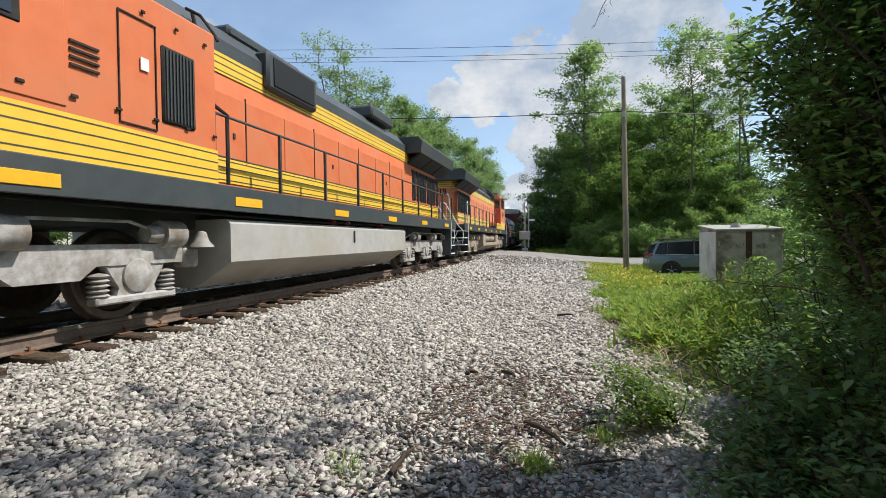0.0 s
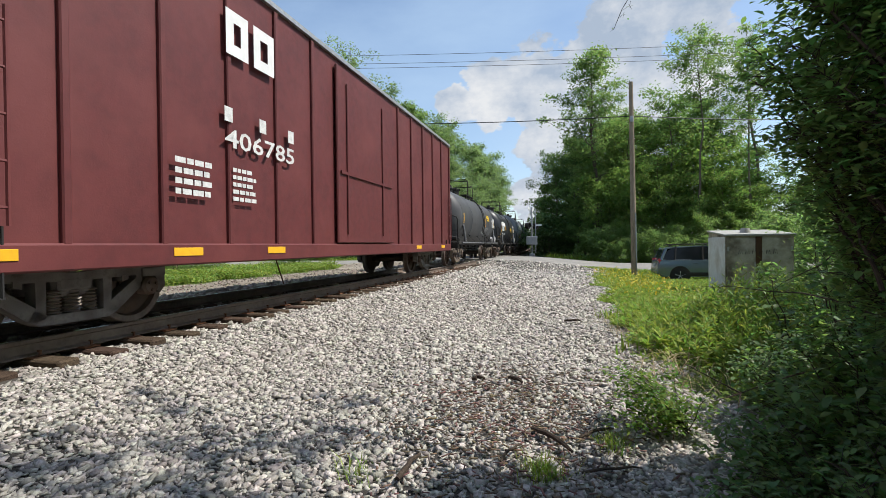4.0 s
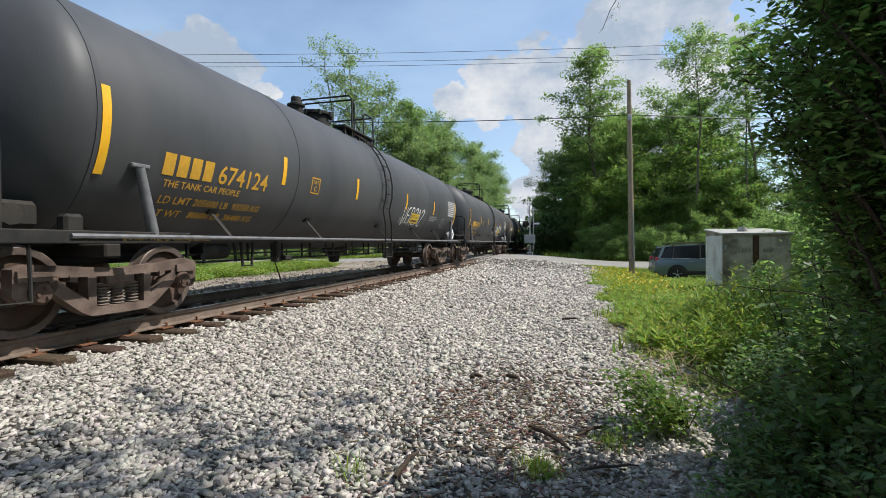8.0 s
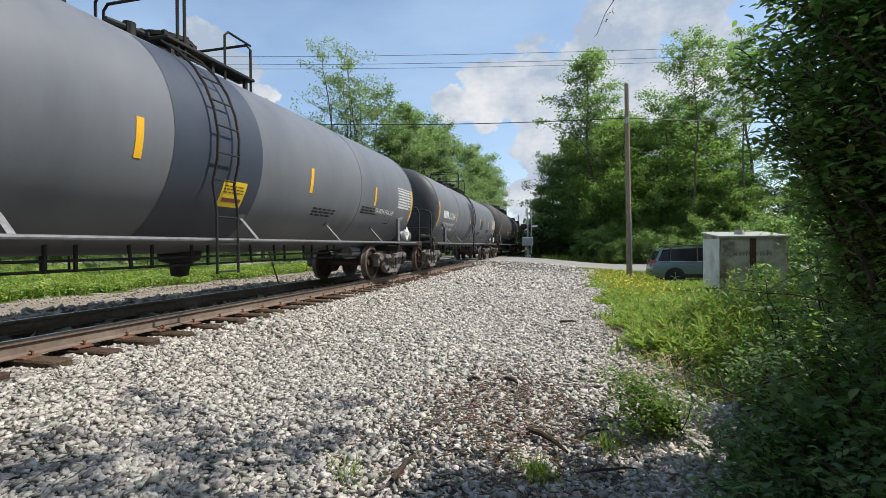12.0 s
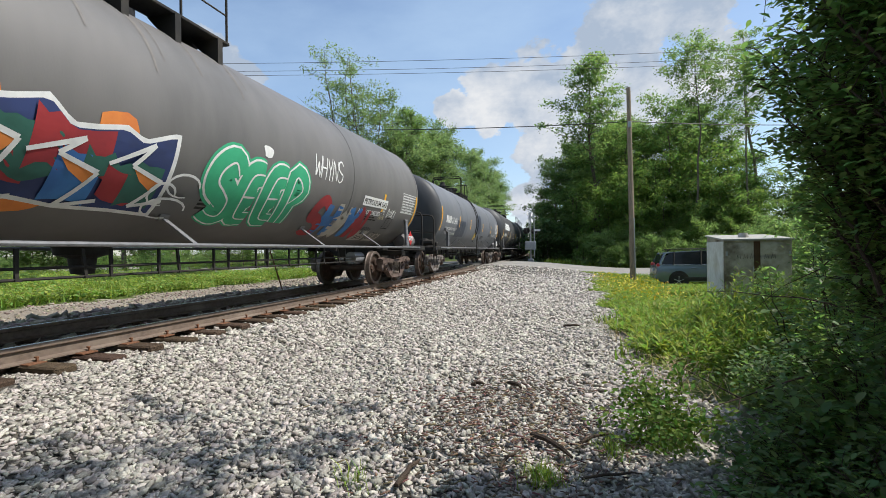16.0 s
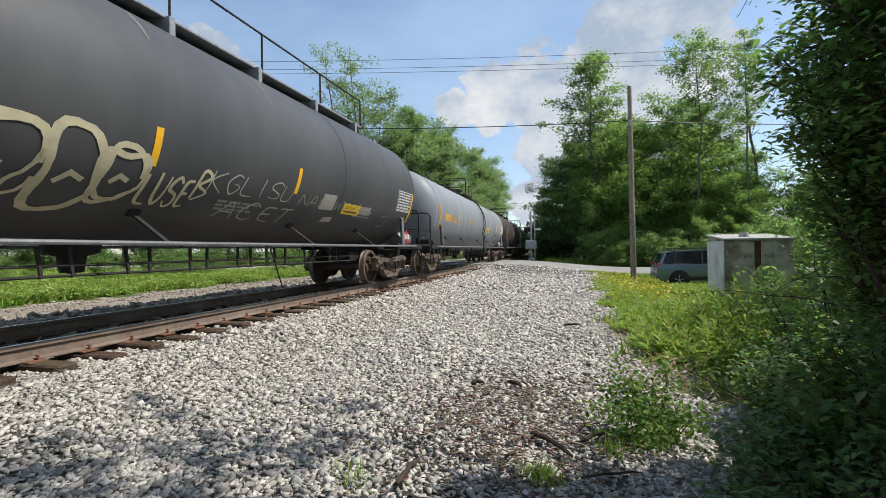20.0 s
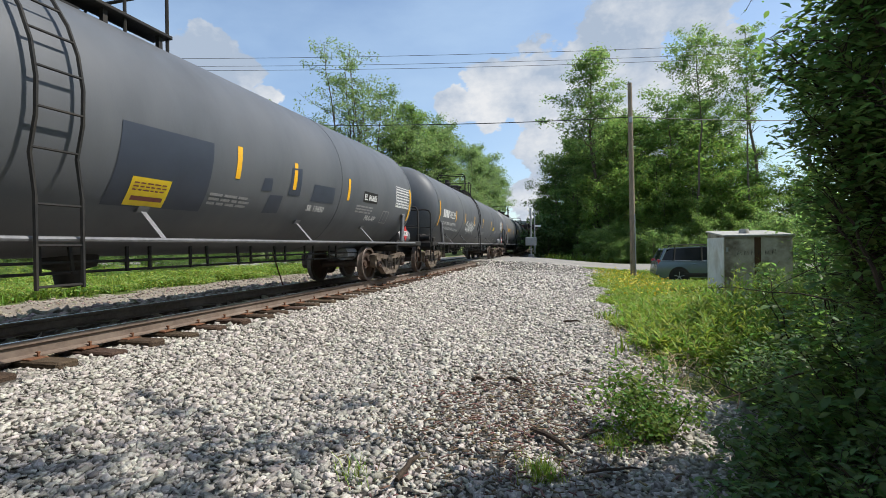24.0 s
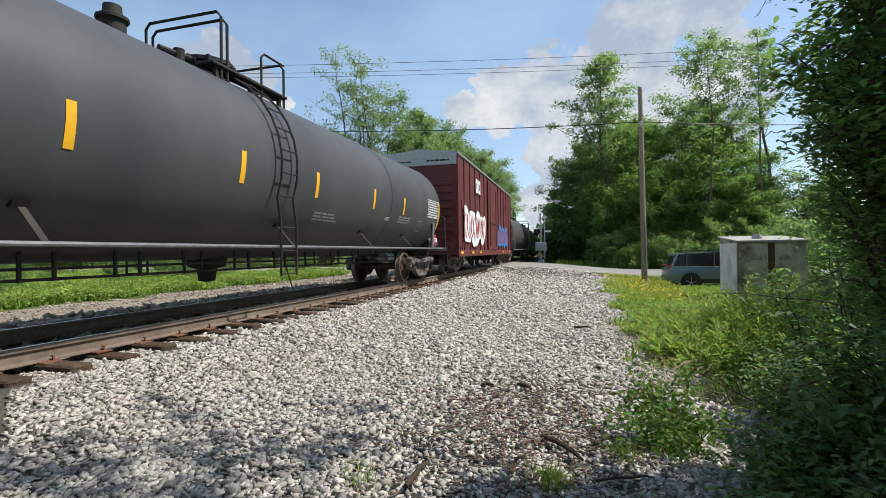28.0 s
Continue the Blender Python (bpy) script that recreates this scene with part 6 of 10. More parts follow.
        for y, z, w, h in ((5.62, 3.1, 0.014, 1.1), (5.14, 3.1, 0.014, 1.1), (5.38, 2.55, 0.49, 0.014), (5.38, 3.65, 0.49, 0.014)):
            lpart("door_seam", Shape().box(1.5, c * y, z, 0.012, w, h), M_BLACKIRON, eq)
        lpart("conduit", Shape().tube([(1.0, c * 3.98, 4.34), (1.08, c * 3.98, 4.0), (1.12, c * 3.96, 3.3), (1.3, c * 3.92, 3.12), (1.47, c * 3.9, 3.0), (1.47, c * 3.9, 2.1)], 0.028, 7), M_BLACKIRON, car, "black conduit")
        lpart("conduit", Shape().tube([(0.98, c * 4.08, 4.36), (1.2, c * 4.06, 4.25), (1.42, c * 4.05, 3.98), (1.46, c * 4.05, 3.9)], 0.022, 6), M_BLACKIRON, car, "black conduit")
        for k in range(7):
            lpart("hinge", Shape().box(1.512, c * (4.2 + 0.48 * k), 2.66, 0.02, 0.07, 0.03, 0.004), M_BLACKIRON, eq)
            lpart("hinge", Shape().box(1.512, c * (4.35 + 0.48 * k), 3.74, 0.02, 0.05, 0.03, 0.004), M_BLACKIRON, eq)
        lpart("notice", Shape().box(1.507, c * 5.3, 3.2, 0.008, 0.11, 0.13), M_WHITE, eq)
        lpart("lettering", Decal().bars(a + 0.3, 3.6, 0.5, 0.1, 1, random.Random(2)).on_side(1.507, 0.002), M_DARKGREEN, eq, smooth=0)
    # hood end, numbers
    ye = -c * (E - 0.95)
    end = Shape()
    f = -c
    if number:
        d = Decal().text(number, -0.35, 3.40, 0.30)
        end.add([(-f * a, ye + f * 0.012, b) for a, b in d.v], d.f)
        lpart("lettering", end, M_BLACKIRON, car, smooth=0)
    for z0, z1 in ((2.2, 2.56), (3.73, 4.02)):
        e = lpart("stripe", Shape().box(0, ye + f * 0.004, (z0 + z1) / 2, 2 * (hw - cut), 0.008, z1 - z0), yel, car)
        lines = Shape()
        for i in range(3):
            lines.box(0, ye + f * 0.009, z0 + (z1 - z0) * (i + 0.5) / 3, 2 * (hw - cut), 0.006, 0.014)
        lpart("pinstripe", lines, M_DARKGREEN, e)
    lamp = lpart("headlight", Shape().box(-0.35, yr + f * 0.03, 4.27, 0.24, 0.08, 0.38, 0.03), M_BLACKIRON, car)
    lpart("roof_grab", Shape().tube([(-0.9, yr - f * 0.1, 4.5), (-0.9, yr - f * 0.1, 4.62), (-0.3, yr - f * 0.1, 4.62), (-0.3, yr - f * 0.1, 4.5)], 0.018, 6), M_BLACKIRON, car)
    for z in (4.36, 4.18):
        lpart("lens", Shape().cyl((-0.35, yr + f * 0.06, z), (-0.35, yr + f * 0.09, z), 0.085, seg=14), M_GALV, lamp)
    if number:
        lpart("lettering", Decal().text(number, lo2 + 0.35 if not cab_far else lo2 + 0.75, 2.98, 0.44, 1.05).on_side(1.502, 0.006), M_BLACKIRON, cabp, smooth=0)
    # walkway rails, steps and end rails
    for s in (1, -1):
        ys = np.linspace(lo - 0.5 * (c > 0), (hi if fresh else 1.9) + 0.5 * (c < 0), 12 if fresh else 9)
        rail = Shape().tube([(s * 1.46, float(ys[0]), 2.98), (s * 1.46, float(ys[-1]), 2.98)], 0.02, 6).tube([(s * 1.46, float(ys[0]), 2.45), (s * 1.46, float(ys[-1]), 2.45)], 0.012, 5)
        if not fresh:
            rail.tube([(s * 1.46, 1.9, 2.98), (s * 1.46, 2.6, 3.42), (s * 1.46, 2.75, 3.42), (s * 1.46, 2.77, 2.05)], 0.02, 6)
        lpart("handrail", rail, M_DARKGREEN, car, "black handrail")
        for y in ys:
            lpart("stanchion", shared("stan", lambda: raised(Shape().box(0, 0, 2.5, 0.045, 0.045, 0.98)), M_DARKGREEN, "stanchion"), None, car, at=pose(s * 1.46, float(y), 0))
        for e in (1, -1):
            yb = e * (E - 0.45)
            well = lpart("steps", Shape().box(s * 1.15, e * (E - 0.90), 1.12, 0.74, 0.06, 1.66, 0.02), M_DARKGREEN, car, "black step well")
            lpart("side_plate", Shape().box(s * 0.80, yb, 1.12, 0.05, 0.92, 1.66, 0.02), M_DARKGREEN, well)
            for i, z in enumerate((0.36, 0.78, 1.20, 1.62)):
                lpart("tread", Shape().box(s * 1.16, yb - e * 0.02, z, 0.66, 0.84 - 0.05 * i, 0.03, 0.008), M_BLACKIRON, well)
                lpart("tread_edge", Shape().box(s * 1.16, e * (E - 0.04), z, 0.66, 0.02, 0.05, 0.006).box(s * 1.495, yb - e * 0.02, z, 0.02, 0.8, 0.05, 0.006), M_WHITE, well, "white tread edge")
            hr = Shape().tube([(s * 1.52, e * (E - 0.88), 0.62), (s * 1.55, e * (E - 0.88), 1.5), (s * 1.52, e * (E - 0.9), 2.3), (s * 1.47, e * (E - 0.98), 3.0), (s * 1.46, e * (E - 1.2), 3.08)], 0.02, 6)
            lpart("grab_rail", hr, M_WHITE, car, "white grab rail")
            hr = Shape().tube([(s * 1.42, e * (E + 0.02), 0.86), (s * 1.46, e * (E + 0.04), 1.3), (s * 1.45, e * (E + 0.04), 1.62), (s * 1.22, e * (E + 0.03), 1.95), (s * 0.62, e * (E - 0.02), 2.92), (s * 0.52, e * (E - 0.04), 3.0), (s * 0.36, e * (E - 0.04), 3.0), (s * 0.36, e * (E - 0.04), 2.05)], 0.02, 6)
            hr.tube([(s * 1.40, e * (E + 0.03), 1.02), (s * 1.2, e * (E + 0.05), 1.0), (s * 1.08, e * (E + 0.05), 1.3), (s * 1.2, e * (E + 0.04), 1.62), (s * 1.45, e * (E + 0.04), 1.62)], 0.018, 6)
            lpart("grab_rail", hr, M_WHITE, car, "white bent grab rail")
    for e in (1, -1):
        er = Shape()
        for x in (-0.62, 0.62):
            post = Shape().box(x, e * (E - 0.08), 2.5, 0.05, 0.05, 0.95, 0.008).box(x * 0.72, e * (E - 0.08), 2.5, 0.04, 0.04, 0.95, 0.008).box(x * 0.86, e * (E - 0.08), 2.96, 0.22, 0.04, 0.04, 0.008)
            lpart("end_post", post, M_YELLOW if fresh else orange, car, "painted end handrail post")
        er.tube([(-0.5, e * (E - 0.06), 2.85), (-0.25, e * (E - 0.06), 2.66), (0.0, e * (E - 0.06), 2.6), (0.25, e * (E - 0.06), 2.66), (0.5, e * (E - 0.06), 2.85)], 0.014, 5)
        lpart("safety_chain", er, M_GALV, car)
        for x in (-0.66, -0.52, 0.5, 0.64):
            lpart("air_hose", Shape().tube([(x, e * (E + 0.02), 1.5), (x + 0.02, e * (E + 0.14), 1.3), (x + 0.05, e * (E + 0.16), 0.9), (x + 0.12, e * (E + 0.12), 0.6)], 0.022, 6), M_BLACKIRON, car)
        pil = Shape().prism([(-0.79, 1.95), (0.79, 1.95), (0.79, 0.62), (0.6, 0.36), (-0.6, 0.36), (-0.79, 0.62)], e * (E - 0.05), e * (E + 0.02), "xz")
        pil.prism([(e * (E + 0.02), 0.75), (e * (E + 0.30), 0.16), (e * (E + 0.26), 0.12), (e * (E - 0.05), 0.60)][::-e], -1.2, 1.2)
        lpart("pilot", pil, M_BLACKIRON, car, "black pilot plate")
        lpart("coupler", coupler_shape(e * (E - 0.1), e), M_BLACKIRON, car)
    # fuel tank
    ft = Shape().prism([(-0.85, 0.25), (0.85, 0.25), (1.45, 0.72), (1.45, 1.42), (1.38, 1.5), (-1.38, 1.5), (-1.45, 1.42), (-1.45, 0.72)], -3.85, 3.9, "xz")
    if fresh:
        lpart("fuel_tank", ft, M_GREYTANK, car, "pale grey fuel tank")
        lpart("sight_glass", Shape().box(1.46, 0.3, 1.2, 0.02, 0.07, 0.34, 0.008), M_BLACKIRON, car)
        for y in (-0.5, 0.2, 2.2):
            lpart("fuel_cap", Shape().cyl((1.2, y, 1.5), (1.34, y, 1.66), 0.09, seg=12), M_RED, car, "red fuel filler cap")
        lpart("bell", Shape().lathe([(1.0, 0.16), (1.03, 0.15), (1.10, 0.1), (1.2, 0.075), (1.26, 0.06), (1.28, 0.01)], (1.3, -4.25, 0), "z", 16), M_SILVER, car, "grey bell")
    else:
        ft = Shape().prism([(-0.85, 0.25), (0.85, 0.25), (1.45, 0.62), (1.45, 0.82), (0.6, 0.9), (0.6, 1.5), (-0.6, 1.5), (-0.6, 0.9), (-1.45, 0.82), (-1.45, 0.62)], -3.85, 3.9, "xz")
        for s in (1, -1):
            lpart("filter_box", Shape().box(s * 1.02, -3.3, 1.14, 0.85, 0.9, 0.72, 0.04), M_TAN, car)
            lpart("filter_box", Shape().box(s * 1.02, 3.1, 1.14, 0.85, 1.4, 0.72, 0.04), M_TAN, car)
        lpart("fuel_tank", ft, M_TAN, car, "dusty tan fuel tank")
        for s in (1, -1):
            for a in (-2.7, -0.2):
                ar = Shape().lathe([(a, 0.02), (a + 0.06, 0.2), (a + 0.18, 0.29), (a + 2.02, 0.29), (a + 2.14, 0.2), (a + 2.2, 0.02)], (s * 1.12, 0, 1.18), "y", 20)
                lpart("air_reservoir", ar, M_TAN, car, "dusty tan air reservoir")
        lpart("sight_glass", Shape().box(1.452, 2.5, 1.2, 0.02, 0.09, 0.4, 0.008), M_BLACKIRON, car)
    for s in (1, -1):
        cb = Shape()
        for k in range(5):
            z = 1.62 + 0.02 * k
            cb.tube([(s * (1.38 - 0.05 * k), -E + 2, z), (s * (1.38 - 0.05 * k), -2, z - 0.08), (s * (1.36 - 0.05 * k), 2, z - 0.03), (s * (1.38 - 0.05 * k), E - 2, z)], 0.018, 4)
        lpart("cable_run", cb, M_BLACKIRON, car)
    for y in (front - place, rear - place):
        loco_truck(car, y, place, tmat)
    return car


# ---------------------------------------------------------------- coil car and boxcars


def coil_car(front, rear):
    place, h = (front + rear) / 2, (rear - front) / 2
    car = thing("coil_car", "brown covered coil car with large spray-painted letters", "coil car", on_track(place))
    TRAIN.append((car, place))
    E = h + 1.75
    sill = Shape().box(0, 0, 1.36, 3.02, 2 * E, 0.36, 0.02)
    part("side_sill", sill, M_BROWN, car, "brown side sill")
    part("ledge", Shape().box(0, 0, 1.185, 3.1, 2 * E, 0.05, 0.01), M_STEELGREY, car)
    # hood: half round over straight sides
    L = E - 0.35
    ring = [(1.45, 1.55), (1.46, 1.9)] + [(1.46 * math.cos(t), 2.15 + 1.28 * math.sin(t)) for t in [math.pi * i / 16 for i in range(17)]] + [(-1.46, 1.9), (-1.45, 1.55)]
    hood = Shape()
    rings = []
    for y, k in ((-L, 0.97), (-L + 0.06, 1.0), (L - 0.5, 1.0), (L - 0.15, 0.95), (L, 0.86)):
        rings.append([(x * (1 if z < 1.95 else 0.5 + 0.5 * k), y, 1.55 + (z - 1.55) * k) for x, z in ring])
    hood.ring_stack(rings)
    hd = part("hood", hood, M_BROWN, car, "brown rounded hood")
    for y in (-2.2, 2.2):
        lift = Shape()
        for s in (-1, 1):
            arc = [(s * 0.35, y + 0.0 + 0.28 * math.cos(t) * 1.0, 3.36 + 0.42 * math.sin(t)) for t in [math.pi * i / 10 for i in range(11)]]
            lift.tube(arc, 0.045, 6)
        lift.box(0, y, 3.38, 0.9, 0.9, 0.06, 0.02)
        part("lifting_eye", lift, M_BLACKIRON, hd, "black lifting bracket")
    for y in (-L + 0.7, L - 0.9):
        g = Shape().tube([(1.0, y, 3.0), (0.9, y, 3.72), (-0.9, y, 3.72), (-1.0, y, 3.0)], 0.04, 6).tube([(0.9, y, 3.72), (0.3, y, 3.35)], 0.03, 5)
        part("guide_bracket", g, M_BLACKIRON, hd)
    cable = Shape().tube([(1.50, -L + 0.3, 2.35), (1.5, -3, 2.28), (1.5, 0, 2.34), (1.5, 3, 2.26), (1.50, L - 0.3, 2.32)], 0.014, 5)
    for i in range(9):
        cable.box(1.49, -L + 0.6 + i * (2 * L - 1.2) / 8, 2.3, 0.05, 0.06, 0.10, 0.01)
    part("tarp_rope", cable, M_BLACKIRON, hd)
    # deep belly between the trucks, with rows of openings above
    bel = Shape().prism([(-h + 1.1, 1.18), (h - 1.1, 1.18), (h - 2.5, 0.42), (-h + 2.5, 0.42)], -1.42, 1.42)
    bp = part("belly", bel, M_BROWN, car)
    hole = to_mesh("opening", [Shape().cyl((0, 0, 0), (0.008, 0, 0), 0.042, seg=8)], [M_BLACKIRON])
    for r_ in range(3):
        for i in range(60):
            y = -h + 1.6 + i * (2 * h - 3.2) / 59
            part("opening", hole, None, bp, at=pose(1.42, y, 0.90 + r_ * 0.10))
    # painted letters, as plain coloured shapes
    rnd = random.Random(5)

    def on_hood(d, lift):
        v, f = d.cut(0.15)
        def at(a, b):
            z = 1.6 + b
            if z < 2.1:
                return (1.462 + lift, a, z)
            t = min(1.3, (z - 2.1) / 1.37)
            return ((1.46 + lift) * math.cos(t), a, 2.15 + (1.28 + lift) * math.sin(t))
        return Shape().add([at(a, b) for a, b, _ in v], f)
    def lay_hood(d, key, lift, label=""):
        return part("spray_paint", on_hood(d, lift), SPRAY[key], hd, label, smooth=0)

    def lay_belly(d, key, lift, label=""):
        return part("spray_paint", d.on_side(1.42, lift), SPRAY[key], bp, label, smooth=0)
    # blue clouds behind the letters
    for u, v, w, hh in ((-7.2, 0.85, 1.7, 1.25), (-0.2, 0.75, 2.6, 1.5), (5.7, 0.7, 1.5, 0.9), (0.3, 0.35, 1.6, 0.7)):
        lay_hood(Decal().poly(blob(u, v, w, hh, rnd, 26)), "blue", 0.003, "blue spray paint")
    # one broad piece of five letters, white edge, black fading into red, with white swooshes in it
    def piece(u0, u1, lo, hi, key, lift, label):
        d, n, m = Decal(), int((u1 - u0) / 0.07), 9
        for i in range(n):
            a, b = u0 + (u1 - u0) * i / n, u0 + (u1 - u0) * (i + 1) / n
            for j in range(m):
                p, q = j / m, (j + 1) / m
                d.add([(a, lo(a) + (hi(a) - lo(a)) * p), (b, lo(b) + (hi(b) - lo(b)) * p), (b, lo(b) + (hi(b) - lo(b)) * q), (a, lo(a) + (hi(a) - lo(a)) * q)], [(0, 1, 2, 3)])
        lay_hood(d, key, lift, label)

    def lobes(u, c0, w):
        return abs(math.sin(math.pi * (u - c0) / w))

    def top(u):
        return 0.92 + 0.26 * lobes(u, -7.55, 1.42) ** 0.6 - 0.05 * (u + 7.5) / 7
    def foot(u):
        return 0.10 + 0.05 * math.sin(u * 3.1)
    def fade_in(u, a, b):
        return max(0.0, min(1.0, (u - a) / 0.35, (b - u) / 0.35)) ** 0.5
    u0, u1 = -7.6, -0.45
    mid = lambda u: 0.55
    piece(u0, u1, lambda u: mid(u) + (foot(u) - 0.06 - mid(u)) * fade_in(u, u0, u1), lambda u: mid(u) + (top(u) + 0.06 - mid(u)) * fade_in(u, u0, u1), "white", 0.005, "white edge of the sprayed letters")
    a0, a1 = u0 + 0.08, u1 - 0.08
    piece(a0, a1, lambda u: mid(u) + (foot(u) - mid(u)) * fade_in(u, a0, a1), lambda u: mid(u) + (top(u) - mid(u)) * fade_in(u, a0, a1), "fade", 0.008, "black sprayed letters fading to red")
    for i in range(5):
        c, rr = -6.85 + 1.42 * i, random.Random(20 + i)
        for k, (pts, w) in enumerate(([((-0.62, 0.30), (-0.60, 0.62), (-0.42, 0.90), (-0.30, 0.70), (-0.40, 0.42), (-0.20, 0.22)), 0.17],
                                      [((-0.25, 0.78), (0.02, 0.92), (0.28, 0.80), (0.34, 0.62)), 0.15], [((-0.20, 0.40), (0.05, 0.55), (0.30, 0.44), (0.42, 0.20), (0.40, 0.06)), 0.16],
                                      [((0.0, 0.30), (0.12, 0.22), (0.26, 0.30)), 0.08], [((0.50, 1.02), (0.62, 0.80), (0.58, 0.60)), 0.12])):
            d = Decal()
            d.stroke(smooth_line([(c + x + rr.uniform(-0.06, 0.06), 0.02 + z + rr.uniform(-0.04, 0.04)) for x, z in pts], 6), w)
            lay_hood(d, "white", 0.0115 + 0.0004 * k, "white swoosh in a sprayed letter")
    # five smaller letters beside it
    b0, b1 = 0.0, 5.3
    high = lambda u: 0.72 + 0.42 * (b1 - u) / b1 + 0.12 * lobes(u, b0, 1.05) ** 0.6
    piece(b0, b1, lambda u: 0.5 + (0.06 - 0.5) * fade_in(u, b0, b1), lambda u: 0.5 + (high(u) + 0.05 - 0.5) * fade_in(u, b0, b1), "white", 0.0065, "white edge of the sprayed letters")
    for i, (ch, u) in enumerate((("N", 0.15), ("A", 1.2), ("E", 2.25), ("S", 3.25), ("R", 4.25))):
        d = Decal()
        fat_letter(d, ch, u, 0.16, 0.78, 0.80 - 0.06 * i, 0.30, random.Random(40 + i))
        lay_hood(d, "fade", 0.010 + 0.0004 * i, "black sprayed letter fading to red")
        d = Decal().stroke([(u + 0.3, 0.2), (u + 0.42, 0.5), (u + 0.4, 0.75)], 0.07)
        lay_hood(d, "white", 0.0135 + 0.0004 * i, "white stroke in a sprayed letter")
    tag = Decal()
    for i, ch in enumerate("INO"):
        fat_letter(tag, ch, -0.95 + i * 0.2, 1.05, 0.14, 0.2, 0.03, rnd)
    for i, ch in enumerate("WEST"[:3]):
        fat_letter(tag, ch, -0.3 + i * 0.22, 0.95, 0.15, 0.2, 0.03, rnd)
    lay_hood(tag, "white", 0.021, "small white tag")
    # silver letters on the belly
    lay_belly(Decal().poly([(-h + 1.15, 1.15), (-3.0, 1.15), (-3.2, 0.44), (-h + 2.55, 0.44)]), "blue", 0.009, "blue spray paint")
    lay_belly(Decal().poly([(0.9, 1.12), (1.95, 1.15), (1.85, 0.46), (0.8, 0.46)]), "blue", 0.009, "blue spray paint")
    for i, (ch, u, w) in enumerate((("I", -4.55, 0.7), ("S", -3.55, 0.85), ("M", -2.45, 0.8), ("U", -1.5, 0.65), ("I", -0.72, 0.4), ("W", -0.25, 0.85))):
        edge, ink = Decal(), Decal()
        fat_letter(edge, ch, u, 0.56, w, 0.50, 0.36, random.Random(60 + i))
        fat_letter(ink, ch, u, 0.56, w, 0.50, 0.26, random.Random(60 + i))
        lay_belly(edge, "black", 0.0115 + 0.0003 * i, "black edge of a sprayed letter")
        lay_belly(ink, "tan", 0.0145 + 0.0003 * i, "silver sprayed letter")
    tag = Decal()
    fat_letter(tag, "O", 0.55, 0.55, 0.25, 0.25, 0.03, rnd)
    fat_letter(tag, "S", 0.6, 0.6, 0.13, 0.15, 0.03, rnd)
    lay_belly(tag, "red", 0.018, "red scrawl")
    tag = Decal()
    for i, ch in enumerate("NERY"):
        fat_letter(tag, ch, 1.05 + 0.2 * i, 0.6 + 0.05 * (i % 2), 0.16, 0.32, 0.025, rnd)
    lay_belly(tag, "black", 0.013, "black scrawl")
    part("notice", Decal().rect(2.15, 0.72, 0.28, 0.26).on_side(1.42, 0.006), M_STICKER, bp, "small yellow notice", smooth=0)
    d = Decal()
    u = mark_blocks(d, -6.7, 1.32, 0.20)
    d.text("382809", -5.95, 1.32, 0.20, 1.05)
    part("lettering", d.on_side(1.51, 0.004), M_LETTER, car, smooth=0)
    d = Decal().text("LD LMT", -3.95, 1.40, 0.115, 0.8).text("LT WT", -3.95, 1.25, 0.115, 0.8).text("225300", -3.47, 1.40, 0.115, 0.8).text("60700", -3.41, 1.25, 0.115, 0.8)
    part("stencil", d.on_side(1.51, 0.004), M_LETTER, car, smooth=0)
    d = Decal().text("L  52 FT 6 IN", h - 2.3, 1.37, 0.09).text("IL 48 FT 0 IN", h - 2.3, 1.23, 0.09)
    part("stencil", d.on_side(1.51, 0.004), M_LETTER, car, smooth=0)
    part("stencil", Decal().bars(h - 0.8, 1.22, 1.0, 0.24, 3, rnd).on_side(1.51, 0.004), M_LETTER, car, smooth=0)
    part("stencil", Decal().poly([(-0.42, 1.27), (-0.22, 1.27), (-0.32, 1.43)]).on_side(1.51, 0.004), M_REFLECT, car, smooth=0)
    for y in (-7.5, -4.2, -1.66, 0.88, 3.48, 5.9):
        part("reflector_strip", shared("cref", lambda: Shape().box(0, 0, 0, 0.01, 0.48, 0.10, 0.003), M_REFLECT, "reflector_strip"), None, car, at=pose(1.515, y, 1.30))
    dd = Decal().text("FOR USE ON", -0.95, 3.2, 0.14)
    mark_blocks(dd, 0.25, 3.2, 0.14)
    dd.text("382800 THRU 383189", -0.95, 2.98, 0.14)
    mark_blocks(dd, -0.6, 1.98, 0.13)
    dd.text("382809", -0.02, 1.98, 0.13)
    part("lettering", Shape().add([(a, -L - 0.006, b - 0.35) for a, b in dd.v], dd.f), M_FAINT, hd, smooth=0)
    for e in (1, -1):
        part("end_frame", Shape().box(0, e * (E - 0.15), 1.28, 2.9, 0.35, 0.3, 0.03).box(0, e * (h + 0.4), 0.9, 0.6, 2.8, 0.34, 0.03), M_BROWN, car)
        rl = Shape().tube([(1.4, e * (E - 0.1), 1.4), (1.4, e * (E - 0.1), 2.2), (0.9, e * (E - 0.1), 2.2), (0.9, e * (E - 0.1), 1.4)], 0.02, 6)
        part("end_rail", rl, M_BLACKIRON, car)
        for s in (1, -1):
            part("stirrup_step", Shape().tube([(s * 1.46, e * (E - 0.55), 1.2), (s * 1.46, e * (E - 0.55), 0.45), (s * 1.46, e * (E - 0.15), 0.45), (s * 1.46, e * (E - 0.15), 1.2)], 0.018, 6), M_BROWN, car)
        part("coupler", coupler_shape(e * (E - 0.1), e), M_BLACKIRON, car)
